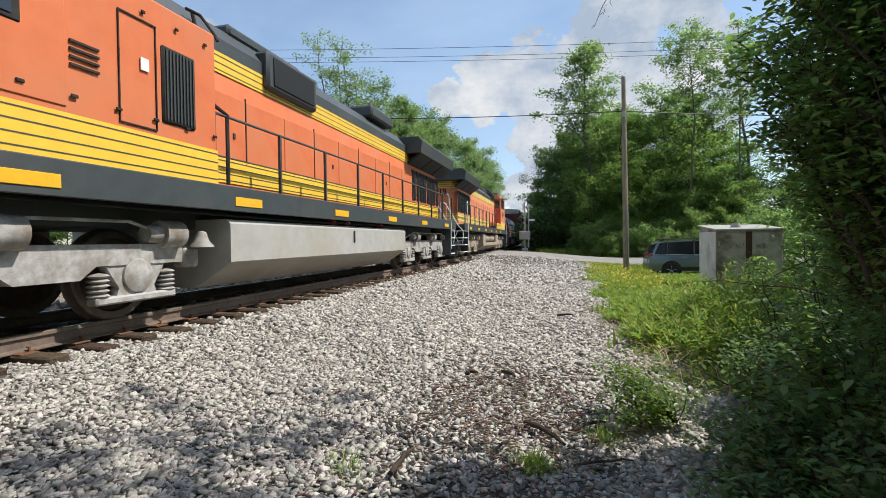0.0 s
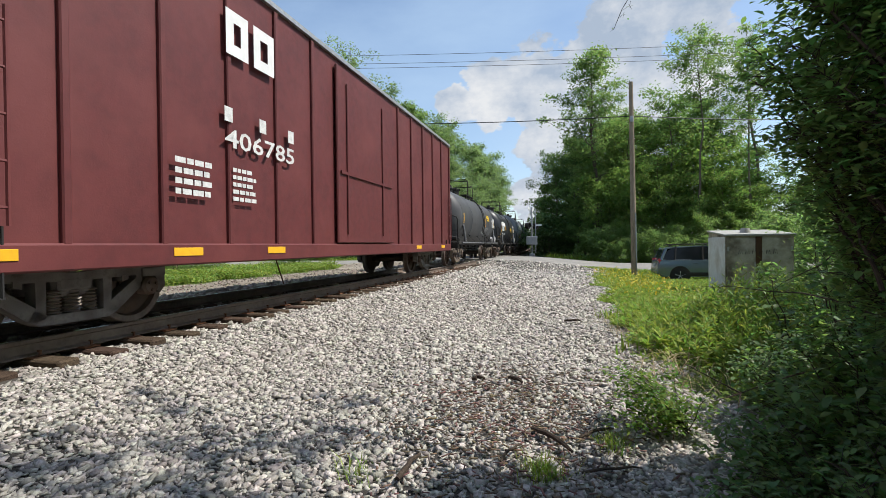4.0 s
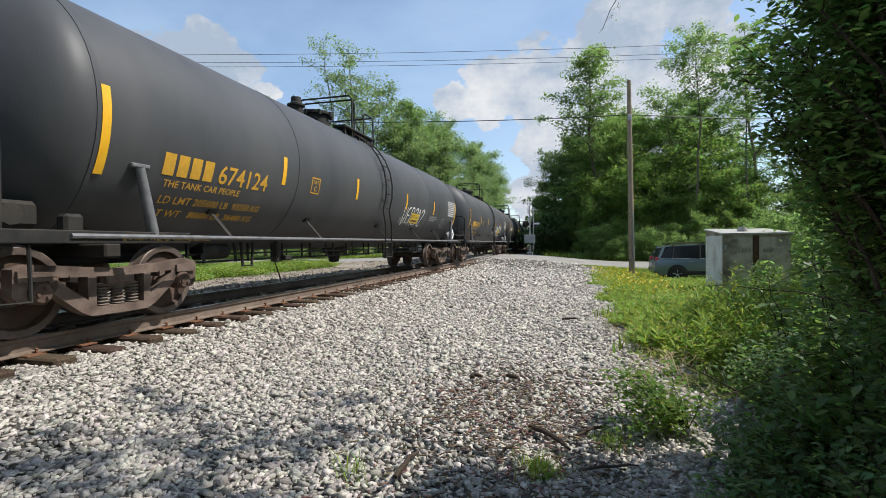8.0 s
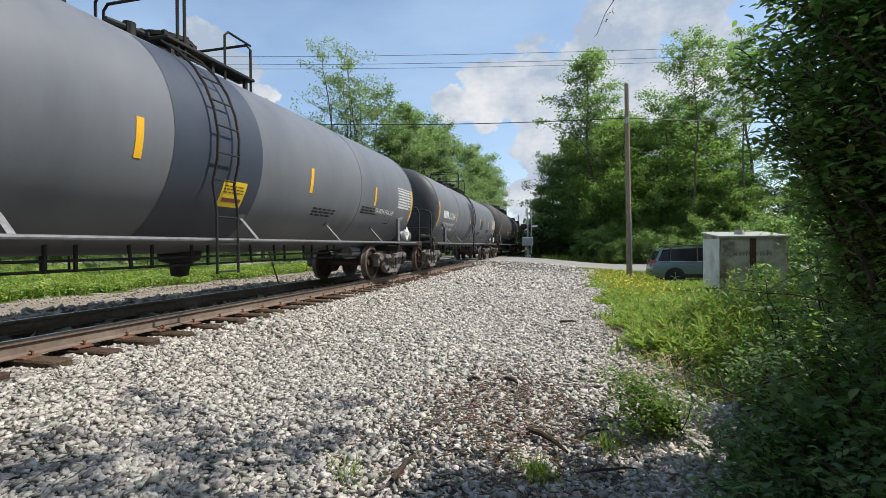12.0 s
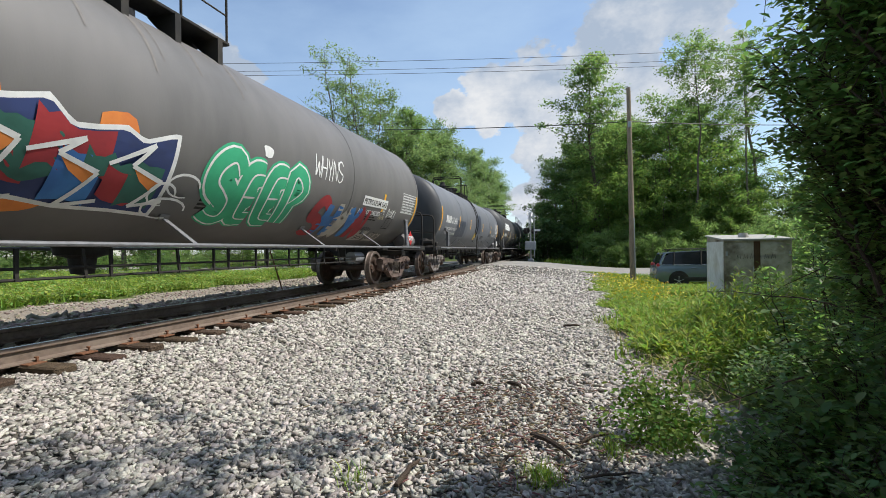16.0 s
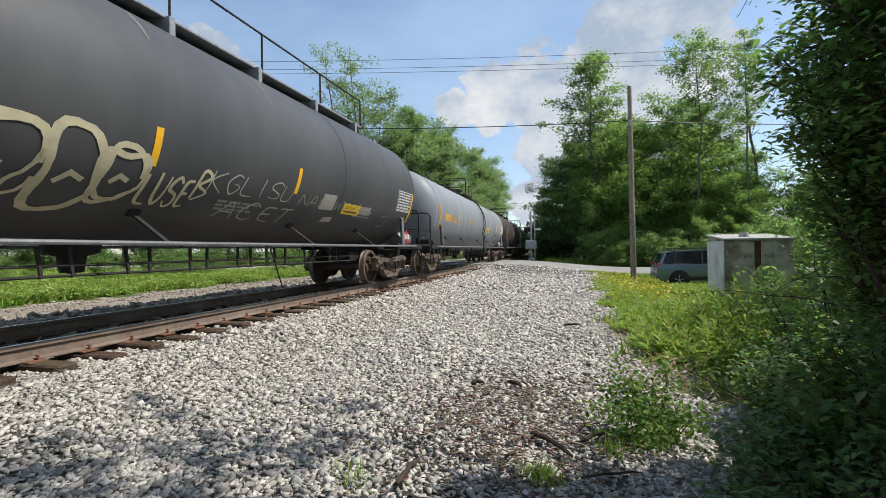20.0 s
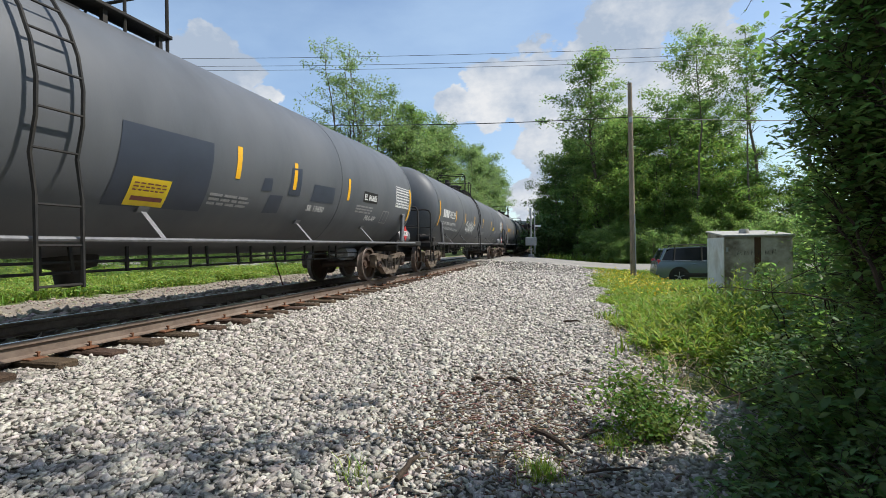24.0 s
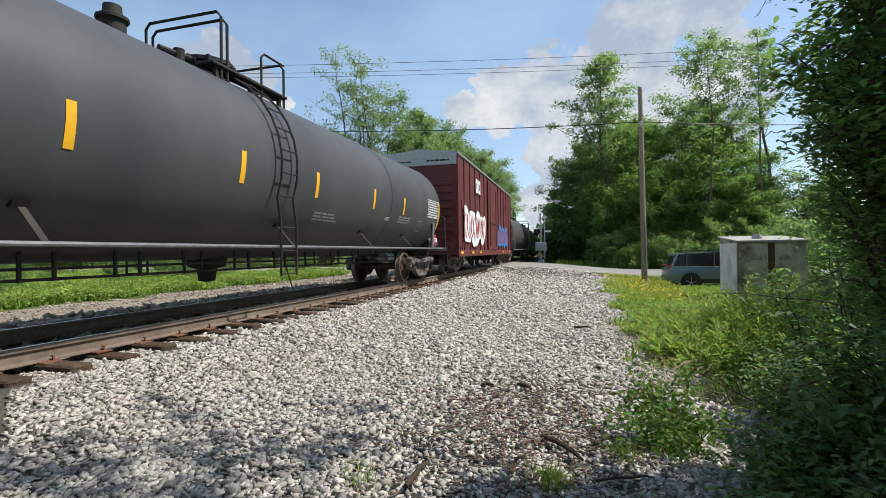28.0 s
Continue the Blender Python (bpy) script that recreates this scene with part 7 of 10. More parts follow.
        bogie(car, e * h, place, "grey")
    return car


def boxcar(front, rear, length, label, number, painted):
    place, h = (front + rear) / 2, (rear - front) / 2
    car = thing("boxcar", label, "boxcar", on_track(place), "boxcars of the train")
    TRAIN.append((car, place))
    E, W, z0, z1 = length / 2, 1.55, 0.78, 4.70
    body = part("body", Shape().box(0, 0, (z0 + z1) / 2, 2 * W - 0.08, 2 * E - 0.1, z1 - z0, 0.02), M_BROWNRED, car, "oxide red steel body")
    part("roof", Shape().prism([(-W - 0.02, z1 - 0.02), (W + 0.02, z1 - 0.02), (W + 0.02, z1 + 0.06), (0, z1 + 0.22), (-W - 0.02, z1 + 0.06)], -E, E, "xz"), M_GALV, car, "weathered metal roof")
    part("side_sill", Shape().box(W - 0.03, 0, z0 + 0.05, 0.1, 2 * E, 0.26, 0.02).box(-W + 0.03, 0, z0 + 0.05, 0.1, 2 * E, 0.26, 0.02), M_BROWNRED, car)
    rib = to_mesh("rib", [Shape().box(0, 0, (z0 + z1) / 2 + 0.05, 0.08, 0.09, z1 - z0 - 0.2, 0.015)], [M_BROWNRED])
    n = 15
    for i in range(n):
        y = -E + 0.05 + (2 * E - 0.1) * i / (n - 1)
        if abs(y) < 1.4:
            continue
        for s in (1, -1):
            part("rib", rib, None, body, at=pose(s * (W - 0.03), y, 0))
    for s in (1, -1):
        door = part("door", Shape().box(s * (W + 0.02), 0.1, (z0 + z1) / 2 + 0.02, 0.06, 3.0, z1 - z0 - 0.35, 0.02), M_BROWNRED, car, "sliding door, oxide red")
        part("door_bar", Shape().box(s * (W + 0.07), -1.0, 2.7, 0.03, 0.05, 3.1, 0.01).box(s * (W + 0.07), 0.9, 2.7, 0.03, 0.05, 3.1, 0.01).box(s * (W + 0.07), 0.1, 2.4, 0.03, 2.8, 0.06), M_BROWNRED, door)
        for e in (1, -1):
            lad = Shape()
            y = e * (E - 0.42)
            for dy in (-0.2, 0.2):
                lad.tube([(s * (W + 0.09), y + dy, 1.1), (s * (W + 0.09), y + dy, 2.7 if e > 0 else 2.9)], 0.018, 5)
            for k in range(5):
                lad.tube([(s * (W + 0.09), y - 0.2, 1.25 + k * 0.38), (s * (W + 0.09), y + 0.2, 1.25 + k * 0.38)], 0.014, 5)
            part("ladder", lad, M_BROWNRED, car)
            part("stirrup_step", Shape().tube([(s * W, y - 0.2, 1.1), (s * W, y - 0.2, 0.5), (s * W, y + 0.2, 0.5), (s * W, y + 0.2, 1.1)], 0.018, 5), M_BLACKIRON, car)
        for y in (-E + 0.5, -E + 2.6, -E + 4.4, E - 4.0, E - 1.2):
            part("reflector_strip", shared("bref", lambda: Shape().box(0, 0, 0, 0.01, 0.46, 0.10, 0.003), M_REFLECT, "reflector_strip"), None, car, at=pose(s * (W + 0.025), y, z0 + 0.08))
    for e in (1, -1):
        for k in range(9):
            z = z0 + 0.35 + k * 0.30
            part("end_corrugation", Shape().box(0, e * (E - 0.05), z, 2 * W - 0.5, 0.09, 0.15, 0.04), M_BROWNRED, body)
        part("end_panel", Shape().box(0, e * (E - 0.03), z1 - 0.22, 2 * W - 0.06, 0.05, 0.42, 0.01), M_GALV, body, "pale galvanised top panel")
        part("stub_sill", Shape().box(0, e * (h + 0.4), 0.9, 0.6, 2.7, 0.34, 0.03), M_BLACKIRON, car)
        part("coupler", coupler_shape(e * (E - 0.05), e), M_BLACKIRON, car)
        bogie(car, e * h, place, "grey")
        dd = Decal().bars(-1.3, z1 - 0.28, 1.0, 0.09, 1, random.Random(3)).bars(0.3, z1 - 0.28, 0.9, 0.12, 1, random.Random(4))
        part("lettering", Shape().add([(a, e * (E - 0.002) + e * 0.004, b) for a, b in dd.v], dd.f), M_BLACKIRON, body, smooth=0)
    # company sign as plain frames
    d = Decal()
    u, v, k = -E + 3.3, 3.55, 0.62
    d.outline(u, v, k * 0.75, k, 0.16).outline(u + k * 0.95, v, k * 0.8, k, 0.16)
    part("sign", d.on_side(W + 0.02, 0.012), M_WHITE, car, "white company sign", smooth=0)
    d = Decal()
    if number:
        for i, pair in enumerate(("40", "67", "85")):
            d.rect(u - 0.05 + i * 0.75, 2.62, 0.16, 0.2)
        d.text(number, u - 0.05, 2.28, 0.26, 1.6)
    d.bars(u - 0.9, 1.55, 0.6, 0.5, 4, random.Random(6)).bars(u + 0.1, 1.55, 0.5, 0.5, 5, random.Random(7))
    part("lettering", d.on_side(W + 0.02, 0.012), M_LETTER, car, smooth=0)
    if painted:
        rnd = random.Random(9)
        a, b, w2 = Decal(), Decal(), Decal()
        for i in range(4):
            a.poly(blob(-E + 1.4 + i * 1.15, 1.95, 1.25, 1.5, rnd))
            b.stroke(swirl(-E + 0.9 + i * 1.15, 1.4, 0.9, 1.1, rnd, 18), 0.09)
        for i in range(4):
            w2.poly(blob(2.3 + i * 0.95, 1.75, 1.1, 1.3, rnd))
            b.stroke(swirl(1.9 + i * 0.95, 1.3, 0.8, 0.9, rnd, 18), 0.07)
        part("spray_paint", a.on_side(W + 0.02, 0.02), SPRAY["white"], car, "white spray paint", smooth=0)
        part("spray_paint", w2.on_side(W + 0.02, 0.02), SPRAY["blue"], car, "blue spray paint", smooth=0)
        part("spray_paint", b.on_side(W + 0.02, 0.026), SPRAY["red"], car, smooth=0)
    return car


M_PANE = glass("tinted_window_glass")


# ---------------------------------------------------------------- spray paint on the tank cars


def on_shell(z, r, zc):
    """How far round the shell from its middle line a height lies."""
    return r * math.asin(max(-0.99, min(0.99, (z - zc) / r)))


def lay(car, d, r, zc, key, lift, label=""):
    return part("spray_paint", d.on_tank(r, zc, lift), SPRAY[key], car, label, smooth=50)


def scrawl(colour, *items):
    """Tags in thin strokes: text, start along the car, foot's height, width, height, width of the line."""
    def go(car, h, r, zc, rnd):
        for text, u, z, w, hh, line in items:
            d, v = Decal(), on_shell(z, r, zc)
            for i, ch in enumerate(text):
                if ch in STROKES:
                    fat_letter(d, ch, u + w * i / len(text), v + rnd.uniform(-0.05, 0.05) * hh, w / len(text) * 0.88, hh, line, rnd, 0.22)
            lay(car, d, r, zc, colour, 0.006, "sprayed tag")
    return go


def bubbles(colour, spots, line=0.075):
    """Round outline letters."""
    def go(car, h, r, zc, rnd):
        for u, z, w, hh in spots:
            v = on_shell(z, r, zc)
            d = Decal().stroke(blob(u + w / 2, v + hh / 2, w, hh, rnd, 26) + [], line)
            b = blob(u + w / 2, v + hh / 2, w, hh, rnd, 26)
            d.stroke(b + b[:2], line)
            d.stroke([(u + w * 0.3, v + hh * 0.35), (u + w * 0.5, v + hh * 0.5), (u + w * 0.72, v + hh * 0.42)], line)
            lay(car, d, r, zc, colour, 0.006, "sprayed outline letter")
    return go


def stickers(spots):
    def go(car, h, r, zc, rnd):
        for u, z, w, hh in spots:
            v = on_shell(z, r, zc)
            p = part("sticker", Decal().rect(u, v, w, hh).on_tank(r, zc, 0.008), M_STICKER, car, "yellow emergency sticker", smooth=50)
            d = Decal().bars(u + 0.04, v + hh * 0.55, w - 0.08, hh * 0.36, 3, rnd, 0.6, 6).rect(u + 0.06, v + hh * 0.2, w * 0.8, hh * 0.16)
            part("lettering", d.on_tank(r, zc, 0.011), M_BROWN, p, smooth=50)
    return go


def thorns(u, v, w, h):
    """A tag of long pointed strokes that cross and curl, with drips."""
    def go(car, hh, r, zc, rnd):
        ra = random.Random(44)
        def sickle(x, y, dx, dy, bow, wide):
            n, d = 7, Decal()
            l = math.hypot(dx, dy)
            pts = [(x + dx * i / n - dy / l * bow * math.sin(math.pi * i / n), y + dy * i / n + dx / l * bow * math.sin(math.pi * i / n)) for i in range(n + 1)]
            nx, ny = -dy / l, dx / l
            k = [wide * math.sin(math.pi * min(0.97, 0.04 + i / n)) ** 0.8 for i in range(n + 1)]
            d.add([(p[0] + nx * q, p[1] + ny * q) for p, q in zip(pts, k)] + [(p[0] - nx * q, p[1] - ny * q) for p, q in zip(pts, k)], [(i, i + 1, n + 2 + i, n + 1 + i) for i in range(n)])
            lay(car, d, r, zc, "white", 0.006 + 0.0004 * ra.randrange(12), "white sprayed stroke")
        for dx, dy, bow in ((0.34, 0.10, 0.16), (0.5, -0.1, -0.10), (0.3, 0.28, 0.05)):
            sickle(u, v + 0.05, dx * w / 2.2, dy, bow, 0.035)
        for i in range(15):
            x = u + w * (0.16 + 0.78 * i / 14)
            tall = h * ra.uniform(0.55, 1.0) * (1.25 if i == 8 else 0.85 - 0.25 * abs(i - 6) / 9)
            sickle(x - 0.1, v - 0.32 * h * ra.uniform(0.2, 1.0), ra.uniform(-0.02, 0.3), tall, ra.uniform(-0.12, 0.12), ra.uniform(0.018, 0.036))
        for i in range(9):
            x = u + w * (0.15 + 0.75 * i / 8)
            sickle(x, v + h * ra.uniform(-0.1, 0.3), ra.uniform(0.18, 0.4), ra.uniform(-0.3, 0.16), ra.uniform(-0.08, 0.08), ra.uniform(0.014, 0.028))
        for i in range(6):
            x = u + w * (0.25 + 0.7 * i / 5)
            sickle(x, v - 0.2 * h, ra.uniform(0.04, 0.16), -h * ra.uniform(0.25, 0.5), 0.03, 0.014)
    return go


def patches(spots, key="patch"):
    def go(car, h, r, zc, rnd):
        for u, z, w, hh in spots:
            v = on_shell(z, r, zc)
            lay(car, Decal().poly([(u, v), (u + w, v + 0.02), (u + w - 0.02, v + hh), (u + 0.03, v + hh - 0.02)]), r, zc, key, 0.0045, "overpainted patch")
    return go


def words(items, mat=None, back=None):
    def go(car, h, r, zc, rnd):
        for w, u, z, k in items:
            v = on_shell(z, r, zc)
            if back:
                long = max(p[0] for p in LETTERS[w][0]) * k
                part("sign", Decal().rect(u - 0.05, v - 0.05, long + 0.1, k + 0.1).on_tank(r, zc, 0.006), back, car, "pale painted panel", smooth=50)
            part("lettering", Decal().text(w, u, v, k).on_tank(r, zc, 0.009), mat or M_LETTER, car, smooth=50)
    return go


def logo_bar(u, z, k, n=6, symbol=False):
    """A maker's name as plain heavy blocks, with its sign as a plain shape before it."""
    def go(car, h, r, zc, rnd):
        v = on_shell(z, r, zc)
        if symbol:
            d = Decal().poly([(u - 0.42, v - 0.04), (u - 0.31, v - 0.04), (u - 0.28, v + 0.2), (u - 0.36, v + 0.34), (u - 0.45, v + 0.26)])
            d.poly([(u - 0.26, v - 0.04), (u - 0.15, v - 0.04), (u - 0.09, v + 0.26), (u - 0.16, v + 0.32), (u - 0.24, v + 0.2)])
            part("sign", d.on_tank(r, zc, 0.006), M_WHITE, car, "white maker's sign", smooth=50)
        for i in range(n):
            x = u + i * k * 0.92
            part("sign_block", Decal().rect(x, v, k * 0.8, k * 0.9).on_tank(r, zc, 0.006), M_WHITE, car, "white block of the maker's name", smooth=50)
    return go


def plate_box(u, z):
    def go(car, h, r, zc, rnd):
        v = on_shell(z, r, zc)
        d = Decal().outline(u, v, 0.3, 0.3, 0.022).text("PLATE", u + 0.055, v + 0.19, 0.06).text("C", u + 0.11, v + 0.05, 0.10)
        part("stencil", d.on_tank(r, zc, 0.006), M_GOLD, car, "yellow boxed stencil", smooth=50)
    return go


def both(*fs):
    def go(*a):
        for f in fs:
            f(*a)
    return go


def mural(car, h, r, zc, rnd):
    """Big jagged letters, white-edged, red, blue and teal over orange flames, and a green piece beside them."""
    v0, v1 = on_shell(1.36, r, zc), on_shell(2.42, r, zc)
    ra = random.Random(71)

    def ragged(u0, u1, base, amp, step):
        """A jagged line along the shell, as a function of u."""
        us, vs = [u0], [base + ra.uniform(-amp, amp)]
        while us[-1] < u1:
            us.append(us[-1] + ra.uniform(0.5, 1.5) * step)
            vs.append(base + ra.uniform(-amp, amp))
        return lambda u: float(np.interp(u, us, vs))

    def mass(u0, u1, lo, hi, key, lift, label=""):
        d, n, m = Decal(), max(3, int((u1 - u0) / 0.09)), 8
        for i in range(n):
            a, b = u0 + (u1 - u0) * i / n, u0 + (u1 - u0) * (i + 1) / n
            la, lb, ha, hb = lo(a), lo(b), max(lo(a) + 0.02, hi(a)), max(lo(b) + 0.02, hi(b))
            for j in range(m):
                p, q = j / m, (j + 1) / m
                d.add([(a, la + (ha - la) * p), (b, lb + (hb - lb) * p), (b, lb + (hb - lb) * q), (a, la + (ha - la) * q)], [(0, 1, 2, 3)])
        lay(car, d, r, zc, key, lift, label)

    hi, lo = ragged(-7.8, 0.1, v1 - 0.12, 0.14, 0.30), ragged(-7.8, 0.1, v0 + 0.06, 0.07, 0.5)
    for i in range(11):
        u = -7.5 + i * 0.66
        lay(car, Decal().poly(blob(u, hi(u) - 0.02 if i % 3 else lo(u) + 0.02, 0.42, 0.34, ra, 9)), r, zc, "orange", 0.004 + 0.0002 * i, "orange spray paint")
    mass(-7.7, -0.1, lo, hi, "white", 0.008, "white edge of the sprayed letters")
    mass(-7.64, -0.16, lambda u: lo(u) + 0.055, lambda u: hi(u) - 0.055, "navy", 0.0105, "navy sprayed letters")
    for i in range(27):
        u, w = -7.5 + i * 0.262, ra.uniform(0.45, 0.85)
        e0 = ragged(u, u + w, ra.uniform(v0 + 0.12, v0 + 0.55), 0.09, 0.12)
        e1 = ragged(u, u + w, ra.uniform(v0 + 0.62, v1 - 0.12), 0.11, 0.12)
        mass(u, min(-0.25, u + w), lambda x: max(e0(x), lo(x) + 0.07), lambda x: min(e1(x), hi(x) - 0.07), ("red", "teal", "red", "blue", "teal")[i % 5], 0.0125 + 0.0006 * i)
    # long white zigzag cuts with orange wedges
    for i in range(9):
        u, wedge = -7.35 + i * 0.8, Decal()
        bottom, high, mid = v0 + ra.uniform(0.02, 0.2), v1 - ra.uniform(0.25, 0.4), (v0 + v1) / 2 + ra.uniform(-0.15, 0.2)
        zig = [(u, mid + 0.1), (u + 0.5, high), (u + 0.28, mid + 0.12), (u + 0.72, mid - 0.02), (u + 0.45, bottom), (u + 0.85, bottom + 0.12)]
        for k in range(5):
            ink = Decal().stroke([zig[k], zig[k + 1]], 0.06)
            lay(car, ink, r, zc, "white", 0.0315 + 0.0003 * k, "white inner line")
        wedge.poly([zig[2], zig[3], (u + 0.62, mid - 0.16), (u + 0.42, mid - 0.04)])
        lay(car, wedge, r, zc, "orange", 0.0295, "orange spray paint")
    # green bubble letters, as tall as the rest
    for k, (key, wide) in enumerate((("green", 0.60), ("white", 0.52), ("green", 0.45))):
        for i, ch in enumerate("SEEP"):
            ink = Decal()
            fat_letter(ink, ch, 0.62 + i * 0.58, v0 + 0.12, 0.42, 0.88, wide * (1 if ch != "S" else 1.08), random.Random(90 + i), 0.10)
            lay(car, ink, r, zc, key, 0.0065 + 0.0025 * k + 0.0003 * i, "green sprayed bubble letter" if k == 2 else "edge of a sprayed letter")
    for i, ch in enumerate("SEEP"):
        ink = Decal()
        fat_letter(ink, ch, 0.62 + i * 0.58, v0 + 0.12, 0.42, 0.88, 0.035, random.Random(90 + i), 0.10)
        lay(car, ink, r, zc, "white", 0.0135 + 0.0003 * i, "thin white line")
    for i, (u, v) in enumerate(((0.0, -1.2), (0.12, -0.85), (-0.15, -1.0))):
        loop = [(u + 0.32 * math.cos(a) * (1 - 0.2 * i), v + 0.16 * math.sin(a)) for a in [2 * math.pi * k / 16 for k in range(14)]]
        lay(car, Decal().stroke(loop, 0.035), r, zc, "white", 0.034 + 0.0004 * i, "white curl")
    lay(car, Decal().poly(blob(1.62, -0.10, 0.26, 0.16, ra, 12)), r, zc, "white", 0.006, "white spot")
    for i, ch in enumerate("WHYNS"):
        ink = Decal()
        fat_letter(ink, ch, 3.0 + i * 0.22, -0.28, 0.22, 0.42, 0.035, random.Random(60 + i), 0.25)
        lay(car, ink, r, zc, "white", 0.008 + 0.0003 * i, "white sprayed tag")
    for i, key in enumerate(("red", "blue", "silver", "blue", "red")):
        d = Decal()
        fat_letter(d, "SHWYN"[i], 3.35 + i * 0.5, -1.55, 0.5, 0.85, 0.26, rnd, 0.1)
        lay(car, d, r, zc, key, 0.012, "sprayed letter")
    scrawl("white", ("KASE", -9.4, 2.58, 0.72, 0.32, 0.045), ("LEON", -8.98, 2.12, 0.38, 0.3, 0.035), ("WIGR", -9.08, 1.74, 0.6, 0.28, 0.04), ("AL", 6.55, 1.86, 0.25, 0.2, 0.02), ("DINKI", 6.9, 1.8, 0.6, 0.22, 0.03))(car, h, r, zc, rnd)
    scrawl("teal", ("AHO", -9.3, 1.72, 0.3, 0.2, 0.03), ("SEAM", -8.3, 1.9, 0.4, 0.12, 0.02))(car, h, r, zc, rnd)
    scrawl("cream", ("TWIN", 6.45, 1.72, 0.35, 0.12, 0.02))(car, h, r, zc, rnd)
    patches([(5.85, 1.2, 0.7, 0.42), (6.7, 1.2, 0.75, 0.36)], "silver")(car, h, r, zc, rnd)
    scrawl("black", ("HAPPY", 5.9, 1.4, 0.6, 0.16, 0.03), ("SKS", 6.0, 1.24, 0.45, 0.13, 0.03), ("ZEVE", 6.75, 1.25, 0.65, 0.26, 0.035))(car, h, r, zc, rnd)


# ---------------------------------------------------------------- the train, in its order


def build_train():
    locomotive(2.53, 16.91, "", "orange and dark green diesel locomotive, clean pale fuel tank", True, False)
    locomotive(25.33, 39.66, "4819", "faded orange and dark green diesel locomotive, dusty", False, True)
    coil_car(46.64, 59.07)
    boxcar(64.6, 77.1, 15.7, "oxide red boxcar with a pale end panel", "406785", False)
    gold = dict(num_z=1.76, lower=0.09, hazard=("3257", False), letter=M_GOLD, big=0.27, loads=("LD LMT 205600 LB  93250 KG", "LT WT   80600 LB  36480 KG"))
    grey = dict(hazard=("3257", False), big=0.27, kind="grey", heads="black", loads=("LD LMT 207000 LB  93850 KG", "LT WT   79000 LB  35850 KG"))
    gas = dict(ladder=None, num_z=1.92, hazard=("1075", True), r=1.55, zc=2.58, loads=("LD LMT   163200LB   74050KG", "LT WT     99800LB   45250KG"))
    long = dict(hazard=("1993", True), r=1.5, zc=2.32)
    tank_car(82.0, 91.1, "black", "short black tank car with yellow emergency sticker", r=1.4, zc=2.17, strips=(-4.52, 1.1, 1.56, 4.52), seed=2, ladder=0.41,
             hazard=("1830", False), paint=stickers([(2.0, 2.3, 0.9, 0.32)]))
    tank_car(95.55, 104.4, "gloss", "short glossy black tank car with white maker's sign", "17105", r=1.4, zc=2.17, strips=(-4.62, -2.1, -1.8, 1.0, 1.42), seed=3, hazard=("1830", False),
             num_at=-4.0, num_z=1.95, big=0.27, loads=("LD LMT  205100 LB 93050 KG", "LT WT    57900 LB 26250 KG"), letter=M_WHITE, end_z=1.40,
             paint=both(words([("10-2013", -2.6, 1.35, 0.10)]), logo_bar(-3.98, 2.27, 0.355, 6, True), stickers([(1.75, 1.95, 0.9, 0.32)])), pipe=M_BLACKIRON)
    tank_car(108.8, 121.7, "grey", "grey insulated tank car with white maker's sign", "230949", strips=(-6.9, -1.37, 4.07, 7.37), seed=5, hazard=("3257", False), num_at=-6.0, big=0.25, ladder=-0.2,
             loads=("LD LMT 190200 LBS  86200 KGS", "LT WT   72800 LBS  33000 KGS"), paint=both(logo_bar(-6.0, 2.45, 0.6, 6, True), stickers([(-3.2, 1.64, 0.9, 0.26)])))
    tank_car(125.95, 140.4, "black", "black tank car with yellow lettering", "674124", strips=(-7.75, -4.53, -1.68, 1.7, 4.6), seed=7, num_at=-6.96, ladder=0.0,
             paint=both(words([("THE TANK CAR PEOPLE", -6.9, 1.63, 0.095)], M_GOLD), plate_box(-3.65, 1.86), stickers([(2.35, 1.55, 0.75, 0.32)]), scrawl("white", ("VERZAZ", 1.55, 1.5, 2.0, 0.55, 0.045))), **gold)
    tank_car(144.65, 159.0, "black", "black tank car with yellow lettering and white tag", "674139", strips=(-7.55, -4.28, -1.71, 1.67, 4.25), seed=8, num_at=-6.6, ladder=0.18,
             paint=both(words([("THE TANK CAR PEOPLE", -6.55, 1.63, 0.095)], M_GOLD), plate_box(-3.65, 1.86), stickers([(3.08, 1.52, 0.9, 0.36)]), scrawl("white", ("SMUREZ", 2.0, 1.42, 2.75, 0.66, 0.07))), **gold)
    tank_car(163.27, 177.4, "soot", "sooty black tank car with faint sprayed tags", "3175", strips=(-7.3, -4.15, 1.7, 4.63, 7.62), seed=10, hazard=("1993", True), num_at=-6.7, big=0.27,
             loads=("LD LMT 210000 LB  95000 KG", "LT WT   76100 LB  34500 KG"), ladder=-0.62,
             paint=both(stickers([(2.67, 1.95, 0.75, 0.36)]), scrawl("cream", ("RAVE", -3.2, 1.55, 2.0, 0.5, 0.04)), scrawl("silver", ("SNOWY", 2.0, 1.4, 2.4, 0.45, 0.03), ("EZ", -4.6, 1.5, 0.9, 0.5, 0.03))))
    tank_car(181.66, 195.67, "slate", "slate grey tank car with darker band and stickers", "213383", strips=(-7.6, -4.22, -1.97, 1.75, 4.78), seed=11, num_at=-6.6, ladder=-0.65,
             paint=both(patches([(-1.5, 1.05, 1.75, 3.0)]), stickers([(-0.54, 1.5, 0.5, 0.4)]), words([("SR-8754 FRA AIP", 4.9, 1.75, 0.13)])), **grey)
